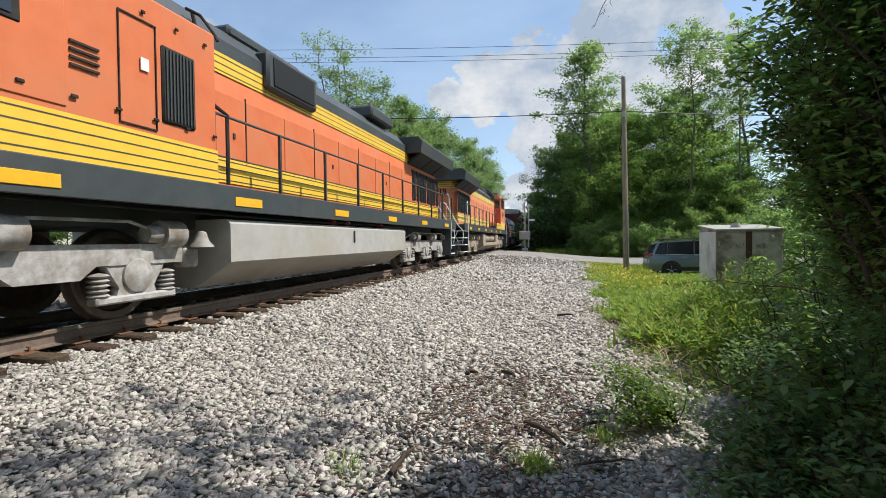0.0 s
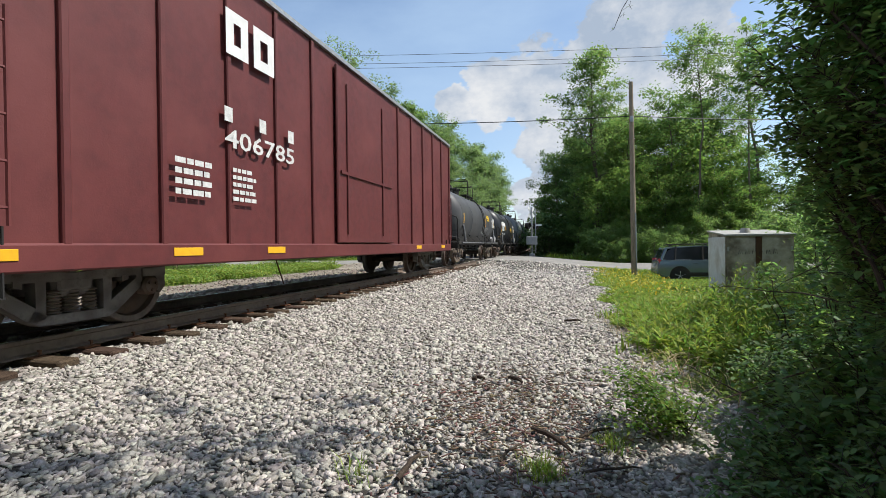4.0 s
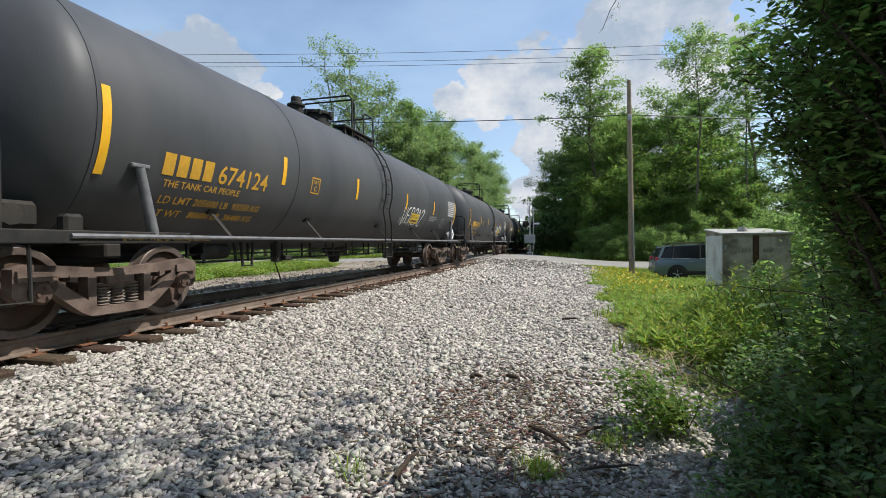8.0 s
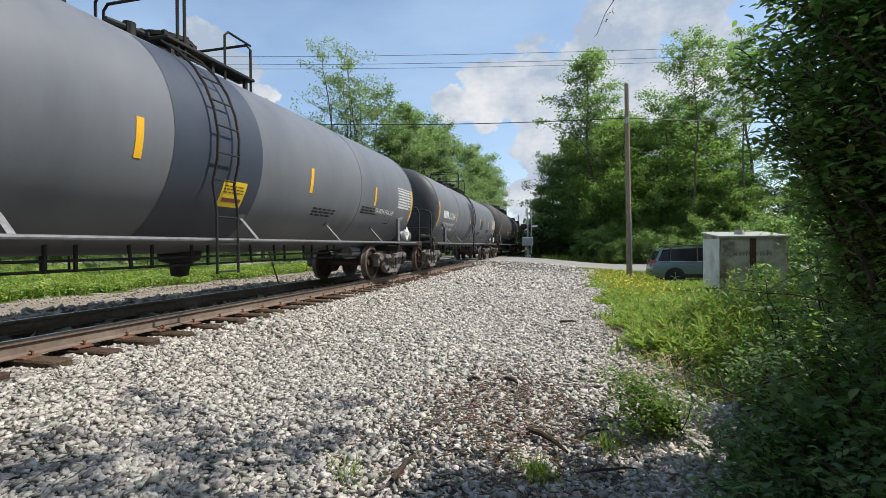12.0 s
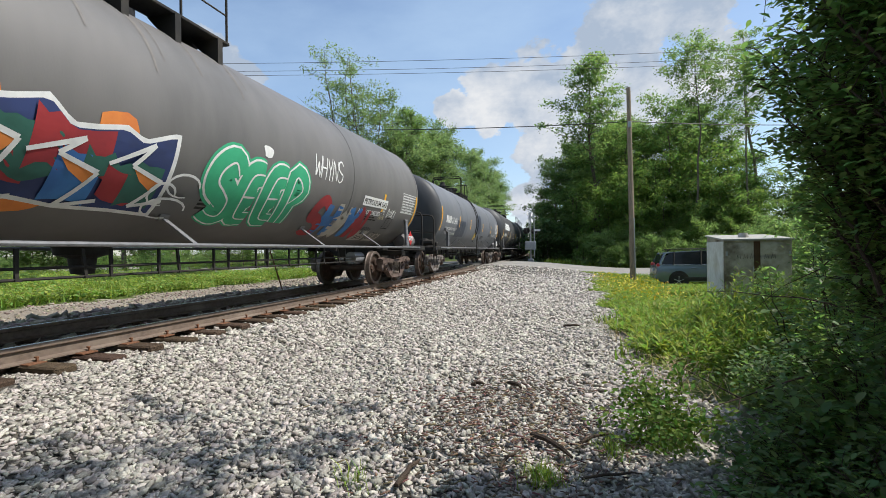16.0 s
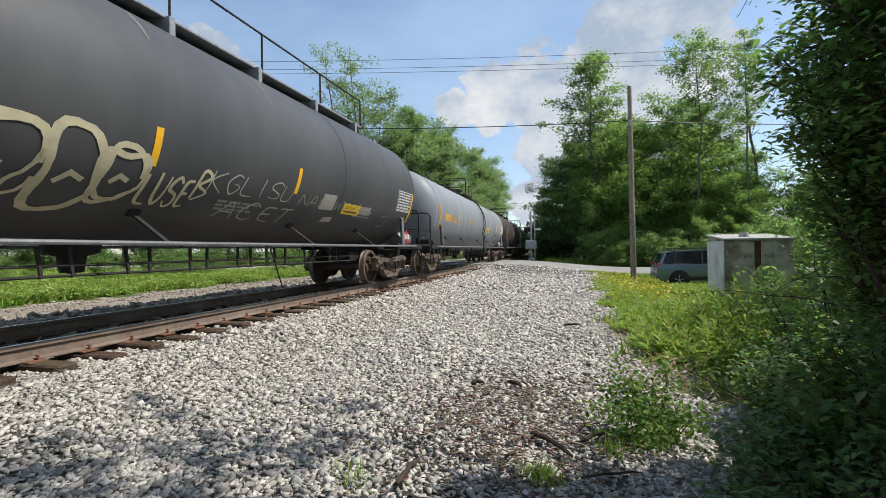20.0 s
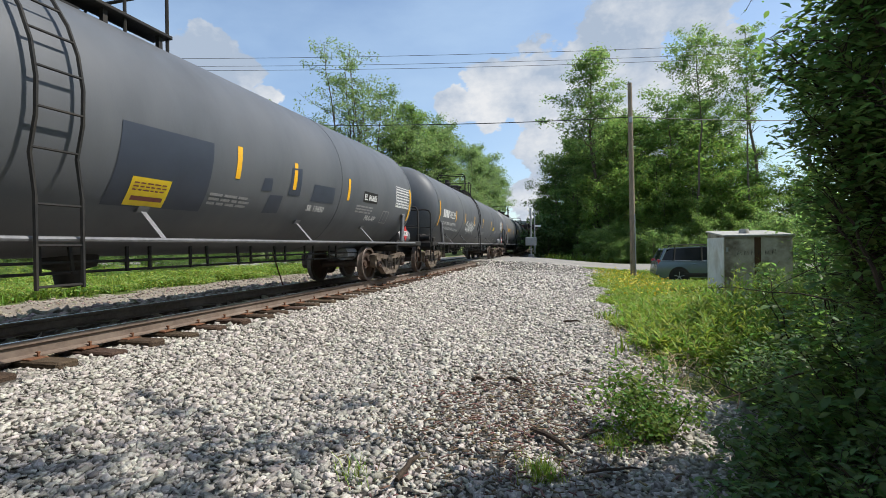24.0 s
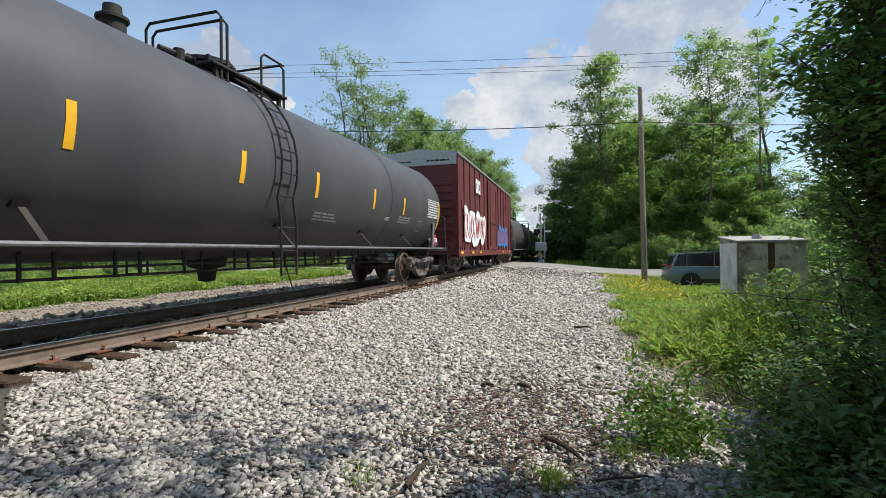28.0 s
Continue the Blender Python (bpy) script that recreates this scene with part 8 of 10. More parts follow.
    tank_car(200.0, 214.0, "slate", "slate grey tank car with two overpainted patches", "213364", strips=(-7.64, -4.48, -1.23, 1.7, 4.7), seed=13, num_at=-6.8, ladder=-0.65,
             paint=patches([(-1.4, 1.2, 0.9, 2.0), (1.9, 1.8, 0.8, 0.5)]), **grey)
    tank_car(218.4, 235.27, "soot", "sooty black pressure tank car with violet tag", style="pressure", strips=(-8.9, -2.98, -0.03, 3.11, 6.15, 9.16), seed=14,
             paint=both(scrawl("violet", ("CRUX", -2.6, 1.55, 1.6, 0.6, 0.06)), scrawl("white", ("MAD", 0.0, 1.55, 1.1, 0.45, 0.035), ("MERCY", 1.5, 1.5, 2.4, 0.5, 0.05), ("WZ", 3.7, 1.55, 0.9, 0.4, 0.05)),
                        stickers([(3.85, 1.93, 0.8, 0.40)]), patches([(3.3, 2.2, 1.0, 0.9)], "lilac"),
                        words([("LIQUEFIED", 6.4, 1.94, 0.10), ("PETROLEUM GAS", 6.27, 1.80, 0.10)], M_BLACKIRON, M_WHITE), words([("NON ODORIZED", 6.3, 1.6, 0.11)])), **gas)
    tank_car(239.7, 256.5, "smoke", "smoke grey pressure tank car covered in colourful sprayed letters", "224759", style="pressure", strips=(-9.07, 6.5, 9.06), seed=15, num_at=-8.49, big=0.30, letter=M_WHITE,
             paint=both(mural, words([("PETROLEUM GAS", 5.35, 2.03, 0.13)], M_BLACKIRON, M_WHITE), words([("NON ODORIZED", 5.2, 1.8, 0.12)], M_WHITE)), **gas)
    tank_car(260.8, 274.85, "slate", "slate grey tank car with dark overpainted patches", "213401", strips=(-7.6, -4.39, -1.89, 1.62, 4.6, 7.77), seed=17, num_at=-6.82, ladder=-0.66,
             paint=both(patches([(-4.9, 1.5, 1.8, 0.75), (-0.3, 1.75, 1.3, 1.0)]), stickers([(-0.46, 1.45, 0.42, 0.36)]), words([("SR-8754 FRA AIP", 5.0, 1.75, 0.13)])), **grey)
    tank_car(279.1, 295.5, "black", "black tank car with white maker's sign and tags", "29961", strips=(-8.86, -5.15, -2.88, -0.1, 2.95, 8.6), seed=18, num_at=-7.6, num_z=1.95, big=0.25, ladder=None, hazard=("1075", True), r=1.55, zc=2.52,
             loads=("LD LMT 183300 LB  74100 KG", "LT WT   79000 LB  35850 KG"),
             paint=both(logo_bar(-7.2, 2.45, 0.55, 6, True), bubbles("cream", [(-3.05, 2.1, 0.32, 0.32)], 0.06), scrawl("cream", ("ER", -8.7, 1.6, 0.75, 0.5, 0.06), ("UZBH", -3.9, 1.4, 1.75, 0.75, 0.075)),
                        scrawl("white", ("ACET", -2.07, 1.4, 2.7, 0.66, 0.045), ("WH", 0.9, 1.5, 1.1, 0.55, 0.03), ("LVYS", 1.9, 1.5, 1.6, 0.35, 0.02)), patches([(0.35, 1.62, 0.7, 0.1)], "silver"),
                        stickers([(1.84, 2.02, 0.72, 0.38)]), words([("LIQUEFIED", 3.7, 2.02, 0.16), ("PETROLEUM", 3.7, 1.82, 0.16), ("GAS", 3.7, 1.62, 0.16)], M_WHITE), patches([(3.7, 1.42, 1.0, 0.14)], "red")))
    tank_car(300.0, 316.9, "black", "long black pressure tank car with grey walkway and scrawled tags", "1047", style="walk", strips=(-8.9, -5.87, 0.03, 3.0, 8.9), seed=20, num_at=-8.0, big=0.27,
             paint=both(bubbles("cream", [(-3.1, 1.4, 1.0, 0.8), (-2.15, 1.45, 1.0, 0.8), (-1.15, 1.4, 0.65, 0.85), (-0.55, 1.5, 0.5, 0.65)]), scrawl("cream", ("S", -1.9, 1.75, 0.35, 0.4, 0.05), ("LUSE", 0.0, 1.5, 0.75, 0.42, 0.05), ("B", 0.75, 1.6, 0.3, 0.4, 0.05)),
                        scrawl("silver", ("KGLISU", 0.95, 1.75, 2.0, 0.3, 0.025), ("XACET", 0.9, 1.42, 2.3, 0.32, 0.03), ("NAEIWKIA", 3.2, 1.75, 2.6, 0.22, 0.02)),
                        stickers([(4.9, 1.7, 0.8, 0.25)]), patches([(3.95, 1.72, 0.55, 0.35), (5.7, 1.75, 0.6, 0.2), (4.3, 1.5, 0.4, 0.15)], "silver")), **gas)
    tank_car(321.05, 338.2, "pale", "pale grey tank car with yellow lettering", "201269", strips=(-8.9, -5.73, -3.2, 2.74, 5.75), seed=21, num_at=-8.1, big=0.27, letter=M_GOLD, ladder=0.4,
             paint=stickers([(1.96, 1.85, 0.75, 0.3)]), **long)
    tank_car(342.5, 356.5, "brown", "brown-black tank car with faint lettering", strips=(-7.5, -2.0, 1.4, 4.0, 7.4), seed=22, hazard=("1993", True))
    tank_car(360.8, 377.6, "charcoal", "charcoal grey tank car with dark patches", "80330", strips=(-8.69, -5.92, -2.5, 1.5, 2.95, 5.0), seed=23, num_at=-8.1, big=0.29, ladder=-1.08,
             loads=("LD LMT 195500 LBS 88700 KGS", "LT WT   67500 LBS 30600 KGS"),
             paint=both(patches([(-6.56, 1.5, 0.56, 0.5), (-5.46, 1.8, 0.46, 0.6), (-4.1, 1.7, 0.6, 0.6), (-0.4, 1.4, 1.4, 0.98), (2.08, 1.8, 0.26, 0.23), (2.3, 1.48, 0.4, 0.34), (2.8, 1.8, 0.36, 0.5), (3.55, 1.77, 0.85, 0.34)]),
                        stickers([(-0.15, 1.42, 0.54, 0.36)]), words([("FRA-AIP", 6.1, 1.55, 0.13), ("SR 13450", 3.5, 1.6, 0.12)]), words([("EL 86683", 5.8, 2.0, 0.14)], M_WHITE, M_BLACKIRON)), **long)
    tank_car(381.9, 398.7, "charcoal", "charcoal grey tank car with white tag", "79539", strips=(-8.8, -6.08, -4.19, -1.93, 0.67, 3.63), seed=25, num_at=-8.25, big=0.29,
             loads=("LD LMT 195500 LBS 88700 KGS", "LT WT   67500 LBS 30600 KGS"), ladder=-0.96,
             paint=both(thorns(-3.85, -0.58, 2.2, 0.62), stickers([(4.5, 1.85, 0.6, 0.2)]), words([("NEW 02-94", -5.95, 1.53, 0.11)])), **long)
    tank_car(402.9, 420.0, "dusk", "grey tank car with faded yellow lettering", "201023", strips=(-8.97, -5.5, -2.95, 1.2, 5.2), seed=26, num_at=-7.94, big=0.27, letter=M_GOLD, ladder=-0.6,
             paint=both(stickers([(1.9, 2.12, 0.85, 0.32)]), words([("HOT", 2.1, 1.62, 0.09)]), patches([(1.9, 1.78, 0.75, 0.2)])), **long)
    tank_car(424.4, 440.4, "black", "black tank car with white lettering", "36029", strips=(-8.26, -5.76, -3.47, -1.07, 0.92, 3.41, 5.33), seed=27, num_at=-7.7, big=0.25, ladder=-0.1, kind="grey",
             paint=words([("HOT", 4.2, 1.7, 0.1)]), **long)
    boxcar(445.1, 457.4, 15.7, "oxide red boxcar with white and blue sprayed letters", "", True)
    for i, (a, b) in enumerate(((462.2, 476.2), (480.6, 494.6), (499.0, 513.0), (517.4, 531.4))):
        tank_car(a, b, ("black", "soot")[i % 2], "plain black tank car with yellow tape", strips=(-7.3, 0.5, 7.3), seed=30 + i)

# ---------------------------------------------------------------- trackside things


def build_pole(x, y, height, label, arms, lean=0.0, r=0.15):
    ob = thing("utility_pole", label, "utility pole", pose(x, y, float(land(x, y)), 0, lean, 0), "utility poles")
    part("pole", Shape().tube([(0, 0, -0.4), (0, 0, height * 0.5), (0, 0, height)], [r, r * 0.85, r * 0.68], 12), M_POLE, ob)
    if arms:
        for z in (height - 0.35, height - 1.5):
            arm = part("crossarm", Shape().box(0, 0.12, z, 2.6, 0.1, 0.13, 0.01), M_POLE, ob)
            for u in (-1.15, -0.45, 0.45, 1.15):
                part("insulator", Shape().lathe([(z + 0.06, 0.02), (z + 0.1, 0.06), (z + 0.16, 0.05), (z + 0.22, 0.06), (z + 0.27, 0.02)], (u, 0.12, 0), "z", 10), M_GALV, arm)
            part("brace", Shape().tube([(-0.7, 0.14, z), (0, 0.1, z - 0.6), (0.7, 0.14, z)], 0.02, 4), M_GALV, ob)
    else:
        part("cap_bracket", Shape().box(0, -0.14, height - 1.9, 0.16, 0.12, 0.3, 0.02), M_GALV, ob)
        part("guard_strip", Shape().box(0.10, -0.13, 1.6, 0.05, 0.04, 3.2, 0.01), M_GALV, ob)
    return ob


def wire(a, b, sag, r=0.012, label="black overhead cable between wooden poles"):
    pts = [Vector(a).lerp(Vector(b), i / 20) - Vector((0, 0, sag * 4 * (i / 20) * (1 - i / 20))) for i in range(21)]
    solo("overhead_wire", Shape().tube(pts, r, 5), M_WIRE, label, "cable", "overhead wires")


def build_lines():
    build_pole(2.78, 26.2, 9.85, "tall bare wooden utility pole beside the road", False, -0.5)
    build_pole(-23.5, 23.7, 12.6, "wooden utility pole with crossarms and insulators", True)
    build_pole(30.0, 36.0, 13.0, "wooden utility pole with crossarms, behind the trees", True)
    for u in (-1.1, 0.3, 1.1):
        wire((-23.5 + u * 0.3, 23.8 + u, 12.1), (30 + u * 0.3, 36.1 + u, 12.5), 0.5)
    wire((-23.4, 23.7, 8.7), (2.78, 26.2, 7.35), 0.35, 0.022, "thick black telephone cable between wooden poles")
    wire((2.78, 26.2, 7.35), (30, 36, 8.6), 0.6, 0.022, "thick black telephone cable between wooden poles")


def build_mast():
    """Crossing signal: mast with crossbuck, lamps and a cable box, seen from its side."""
    x, y = -3.85, 43.0
    z = float(land(x, y))
    ob = thing("crossing_signal", "grey crossing signal mast with crossbuck and lamps", "crossing signal", pose(x, y, z))
    part("mast", Shape().cyl((0, 0, 0), (0, 0, 4.7), 0.07, seg=12), M_GALV, ob)
    part("base", Shape().box(0, 0, 0.3, 0.5, 0.5, 0.6, 0.05), M_GALV, ob)
    part("cable_box", Shape().box(0, -0.1, 1.75, 0.95, 0.4, 0.75, 0.04), M_GALV, ob, "pale grey relay box on the mast")
    for a in (-42, 42):
        m = Matrix.Rotation(radians(a), 3, "Y")
        part("crossbuck_blade", Shape().box(0.08, 0.10, 4.25, 1.22, 0.02, 0.22, 0, m), M_WHITE, ob, "white crossbuck blade", at=pose(0, 0, 0, 0, 0, 62))
    arm = part("lamp_arm", Shape().box(0, 0, 3.05, 0.10, 1.5, 0.10, 0.01), M_BLACKIRON, ob, at=pose(0, 0, 0, 0, 0, -28))
    for u in (-0.62, 0.62):
        for s in (1, -1):
            lamp = part("signal_lamp", Shape().lathe([(0.04, 0.02), (0.04, 0.2), (0.16, 0.21), (0.17, 0.26), (0.02, 0.27)], (0, u, 3.05), "x", 16, s), M_BLACKIRON, arm)
    part("gate_post", Shape().box(0.35, -0.3, 2.6, 0.08, 0.08, 3.9, 0.01), M_GALV, ob)
    part("number_plate", Shape().box(0.6, 0.1, 3.1, 0.5, 0.02, 0.16), M_WHITE, ob)


def build_lever():
    """A thin rod that leans over a flat plate on the far shoulder of the track."""
    x, y = -7.8, 11.66
    z = float(land(x, y))
    ob = thing("steel_stake", "thin rusty steel rod leaning beside the track on a flat plate", "stake", pose(x, y, z))
    part("rod", Shape().tube([(0, 0.02, -0.15), (0, -0.02, 0.02), (0.01, -0.62, 0.98 - z)], 0.018, 7), M_RUSTIRON, ob)
    part("plate", Shape().box(0.0, -0.15, 0.02, 0.16, 0.75, 0.03, 0.006), M_RAIL, ob)


def build_cabinet():
    """A galvanised signal bungalow with a shed roof that falls to the front, stained by rust."""
    x, y = 5.25, 17.4
    z = float(land(x, y)) - 0.02
    ob = thing("signal_cabinet", "pale grey steel signal cabinet streaked with rust, in the weeds", "equipment cabinet", pose(x - 0.02, y, z, 0, 0, -1.5))
    w, d, h = 1.76, 2.2, 1.90
    side = [(-d / 2, 0.0), (d / 2, 0.0), (d / 2, h + 0.16), (-d / 2, h)]
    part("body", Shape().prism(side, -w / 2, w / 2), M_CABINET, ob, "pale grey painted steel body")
    part("roof", Shape().prism([(-d / 2 - 0.07, h - 0.01), (d / 2 + 0.06, h + 0.165), (d / 2 + 0.06, h + 0.215), (-d / 2 - 0.07, h + 0.04)], -w / 2 - 0.05, w / 2 + 0.05), M_ROOFWHITE, ob, "whitish sloping roof")
    for s in (-1, 1):
        dr = part("door", Shape().box(s * w / 4, -d / 2 - 0.012, h / 2, w / 2 - 0.05, 0.03, h - 0.16, 0.01), M_CABINET, ob)
        part("handle", Shape().box(s * 0.12, -d / 2 - 0.04, 1.0, 0.03, 0.04, 0.22, 0.01), M_GALV, dr)
        for z_ in (0.5, 1.5):
            part("hinge", Shape().box(s * (w / 2 - 0.06), -d / 2 - 0.03, z_, 0.05, 0.03, 0.14), M_GALV, dr)
    # side leaf in a lighter colour that imitates light bounced off the gravel
    part("side_door", Shape().box(-w / 2 - 0.012, 0, h / 2, 0.03, d - 0.1, h - 0.06, 0.01), M_CABSIDE_LIFTED, ob, "grey side door, colour lightened for light off the gravel")
    part("rust_streak", Shape().box(-0.02, -d / 2 - 0.031, h / 2 + 0.02, 0.17, 0.006, h - 0.12), M_RUSTPAINT, ob, "brown rust streak")
    for i in range(6):
        u, k = -0.55 + i * 0.18, i % 3
        line = [(u, -d / 2 - 0.033, 1.34), (u + 0.02, -d / 2 - 0.033, 1.46 + 0.02 * k), (u + 0.05, -d / 2 - 0.033, 1.36), (u + 0.09, -d / 2 - 0.033, 1.43 + 0.03 * k), (u + 0.10, -d / 2 - 0.033, 1.35)]
        part("spray_paint", Shape().tube(line, 0.006, 4), M_BLACKIRON, ob, "faint dark scrawled mark")
    part("vent", Shape().cyl((-0.15, -0.3, h + 0.08), (-0.15, -0.3, h + 0.24), 0.16, 0.12, 14), M_ROOFWHITE, ob)
    part("base_frame", Shape().box(0, 0, -0.05, w + 0.04, d + 0.04, 0.14, 0.02), M_BLACKIRON, ob)


def build_suv():
    """A grey sport utility car, its tail towards the track."""
    x, y = 5.64, 23.9
    z = float(land(x, y))
    ob = thing("car", "silver-grey sport utility car parked beside the road", "car", pose(x, y, z - 0.12, 0, 0, 1))
    # local: x forwards, y to its left
    W = 0.9
    low = [(-2.22, 0.42), (-2.26, 0.62), (-2.22, 0.98), (-2.08, 1.06), (1.0, 1.04), (1.75, 0.97), (2.2, 0.80), (2.28, 0.55), (2.2, 0.32), (-2.1, 0.30)]
    sh = Shape()
    rings = []
    for y_, k, dz in ((-W, 0.95, 0.03), (-W + 0.06, 1.0, 0.0), (W - 0.06, 1.0, 0.0), (W, 0.95, 0.03)):
        rings.append([(a * k, y_, 0.66 + (b - 0.66) * (1 if b < 0.66 else 1 - dz * 2)) for a, b in low])
    sh.ring_stack(rings)
    body = part("body", sh, M_CARPAINT, ob, "silver-grey painted body")
    green = [(-2.12, 1.02), (-1.80, 1.46), (-1.62, 1.56), (-0.3, 1.62), (0.30, 1.55), (1.15, 1.02)]
    gh = Shape()
    gh.ring_stack([[(a, s * (W - 0.05 - 0.16 * max(0, (b - 1.02) / 0.64)), b) for a, b in green] for s in (-1, 1)])
    part("glasshouse", gh, M_CARGLASS, ob, "dark tinted windows")
    rf = Shape()
    rf.ring_stack([[(a, s * (W - 0.2), b + 0.012) for a, b in ((-1.98, 1.50), (-1.62, 1.58), (-0.3, 1.64), (0.32, 1.57), (0.28, 1.53), (-0.3, 1.60), (-1.6, 1.54))] for s in (-1, 1)])
    part("roof", rf, M_CARPAINT, ob)
    for s in (-1, 1):
        yy = s * (W - 0.13)
        for pts in ([(-1.55, 1.04), (-1.48, 1.62)], [(-0.45, 1.04), (-0.42, 1.66)], [(-2.1, 1.04), (-1.86, 1.56)], [(1.05, 1.06), (0.35, 1.6)]):
            (a, b), (c, d) = pts
            part("pillar", Shape().tube([(a, s * (W - 0.045), b), (c, s * (W - 0.19), d)], 0.055 if a < -2 else 0.035, 5), M_CARPAINT if a < -1.9 or a > 1 else M_BLACKIRON, ob)
        part("sill_trim", Shape().box(0, s * (W + 0.0), 0.42, 2.9, 0.05, 0.16, 0.02), M_BLACKIRON, ob)
        part("roof_rail", Shape().tube([(-1.75, s * 0.66, 1.66), (-1.6, s * 0.66, 1.72), (-0.1, s * 0.66, 1.73), (0.1, s * 0.66, 1.68)], 0.018, 6), M_BLACKIRON, ob)
        part("mirror", Shape().box(0.72, s * (W + 0.1), 1.08, 0.12, 0.2, 0.13, 0.03), M_CARPAINT, ob)
        for a in (-0.75, 0.15):
            part("door_handle", Shape().box(a, s * (W + 0.01), 0.90, 0.2, 0.04, 0.04, 0.01), M_CARPAINT, ob)
        part("tail_lamp", Shape().box(-2.14, s * 0.74, 0.98, 0.16, 0.26, 0.24, 0.04), M_RED, ob, "red tail lamp")
        part("headlamp", Shape().box(2.1, s * 0.66, 0.78, 0.2, 0.34, 0.16, 0.04), M_GALV, ob)
        for a in (-1.35, 1.35):
            arch = part("wheel_arch", Shape().cyl((a, s * (W - 0.16), 0.36), (a, s * (W + 0.008), 0.36), 0.42, seg=24), M_BLACKIRON, ob)
            wh = part("wheel", Shape().lathe([(-0.11, 0.2), (-0.11, 0.31), (-0.08, 0.345), (0.08, 0.345), (0.11, 0.31), (0.11, 0.2)], (a, s * (W - 0.09), 0.345), "y", 28), M_BLACKIRON, ob, "black tyre")
            rim = Shape().lathe([(0.06, 0.02), (0.06, 0.06), (0.07, 0.06)], (a, s * (W - 0.06), 0.345), "y", 20, s)
            rim.lathe([(0.03, 0.19), (0.07, 0.20), (0.07, 0.235), (0.02, 0.235)], (a, s * (W - 0.07), 0.345), "y", 24, s)
            for k in range(5):
                t = 2 * math.pi * k / 5 + 0.3
                rim.tube([(a, s * W, 0.345), (a + 0.21 * math.cos(t), s * W, 0.345 + 0.21 * math.sin(t))], 0.03, 5)
            part("rim", rim, M_GALV, wh, "alloy rim")
    part("tailgate_glass", Shape().box(-2.03, 0, 1.28, 0.03, 1.3, 0.42, 0.02, Matrix.Rotation(radians(20), 3, "Y")), M_PANE, ob)
    part("plate_bar", Shape().box(-2.26, 0, 0.8, 0.02, 0.32, 0.12), M_WHITE, ob)
    for a in (-2.2, 2.18):
        part("bumper", Shape().box(a, 0, 0.5, 0.16, 1.7, 0.2, 0.05), M_CARPAINT, ob)


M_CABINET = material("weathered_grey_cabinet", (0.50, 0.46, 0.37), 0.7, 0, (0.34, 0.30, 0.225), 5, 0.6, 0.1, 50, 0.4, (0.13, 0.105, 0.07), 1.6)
# cabinet side colour raised above the front's, to imitate sky and gravel bounce
M_CABSIDE_LIFTED = material("cabinet_side_bounce_light", (0.78, 0.79, 0.78), 0.7, 0, (0.64, 0.64, 0.62), 4, 0.6, 0.1, 50, 0.4, (0.5, 0.48, 0.42), 1.1)
M_ROOFWHITE = material("chalky_grey_roof", (0.40, 0.39, 0.36), 0.75, 0, (0.25, 0.23, 0.19), 5, 0.6)
M_RUSTPAINT = material("rust_streak", (0.075, 0.036, 0.018), 0.9, 0, (0.11, 0.075, 0.045), 3, 0.6, 0.1, 40, 0.2, stretch=(1, 1, 0.3))
M_CARGLASS = material("dark_car_glass", (0.012, 0.014, 0.016), 0.06, 0.0, (0.01, 0.012, 0.014), 3, 0.2, spec=0.3)
M_CARPAINT = material("grey_car_paint", (0.15, 0.195, 0.225), 0.22, 0.4, (0.135, 0.18, 0.21), 3, 0.3, spec=0.6)


# ---------------------------------------------------------------- woodland


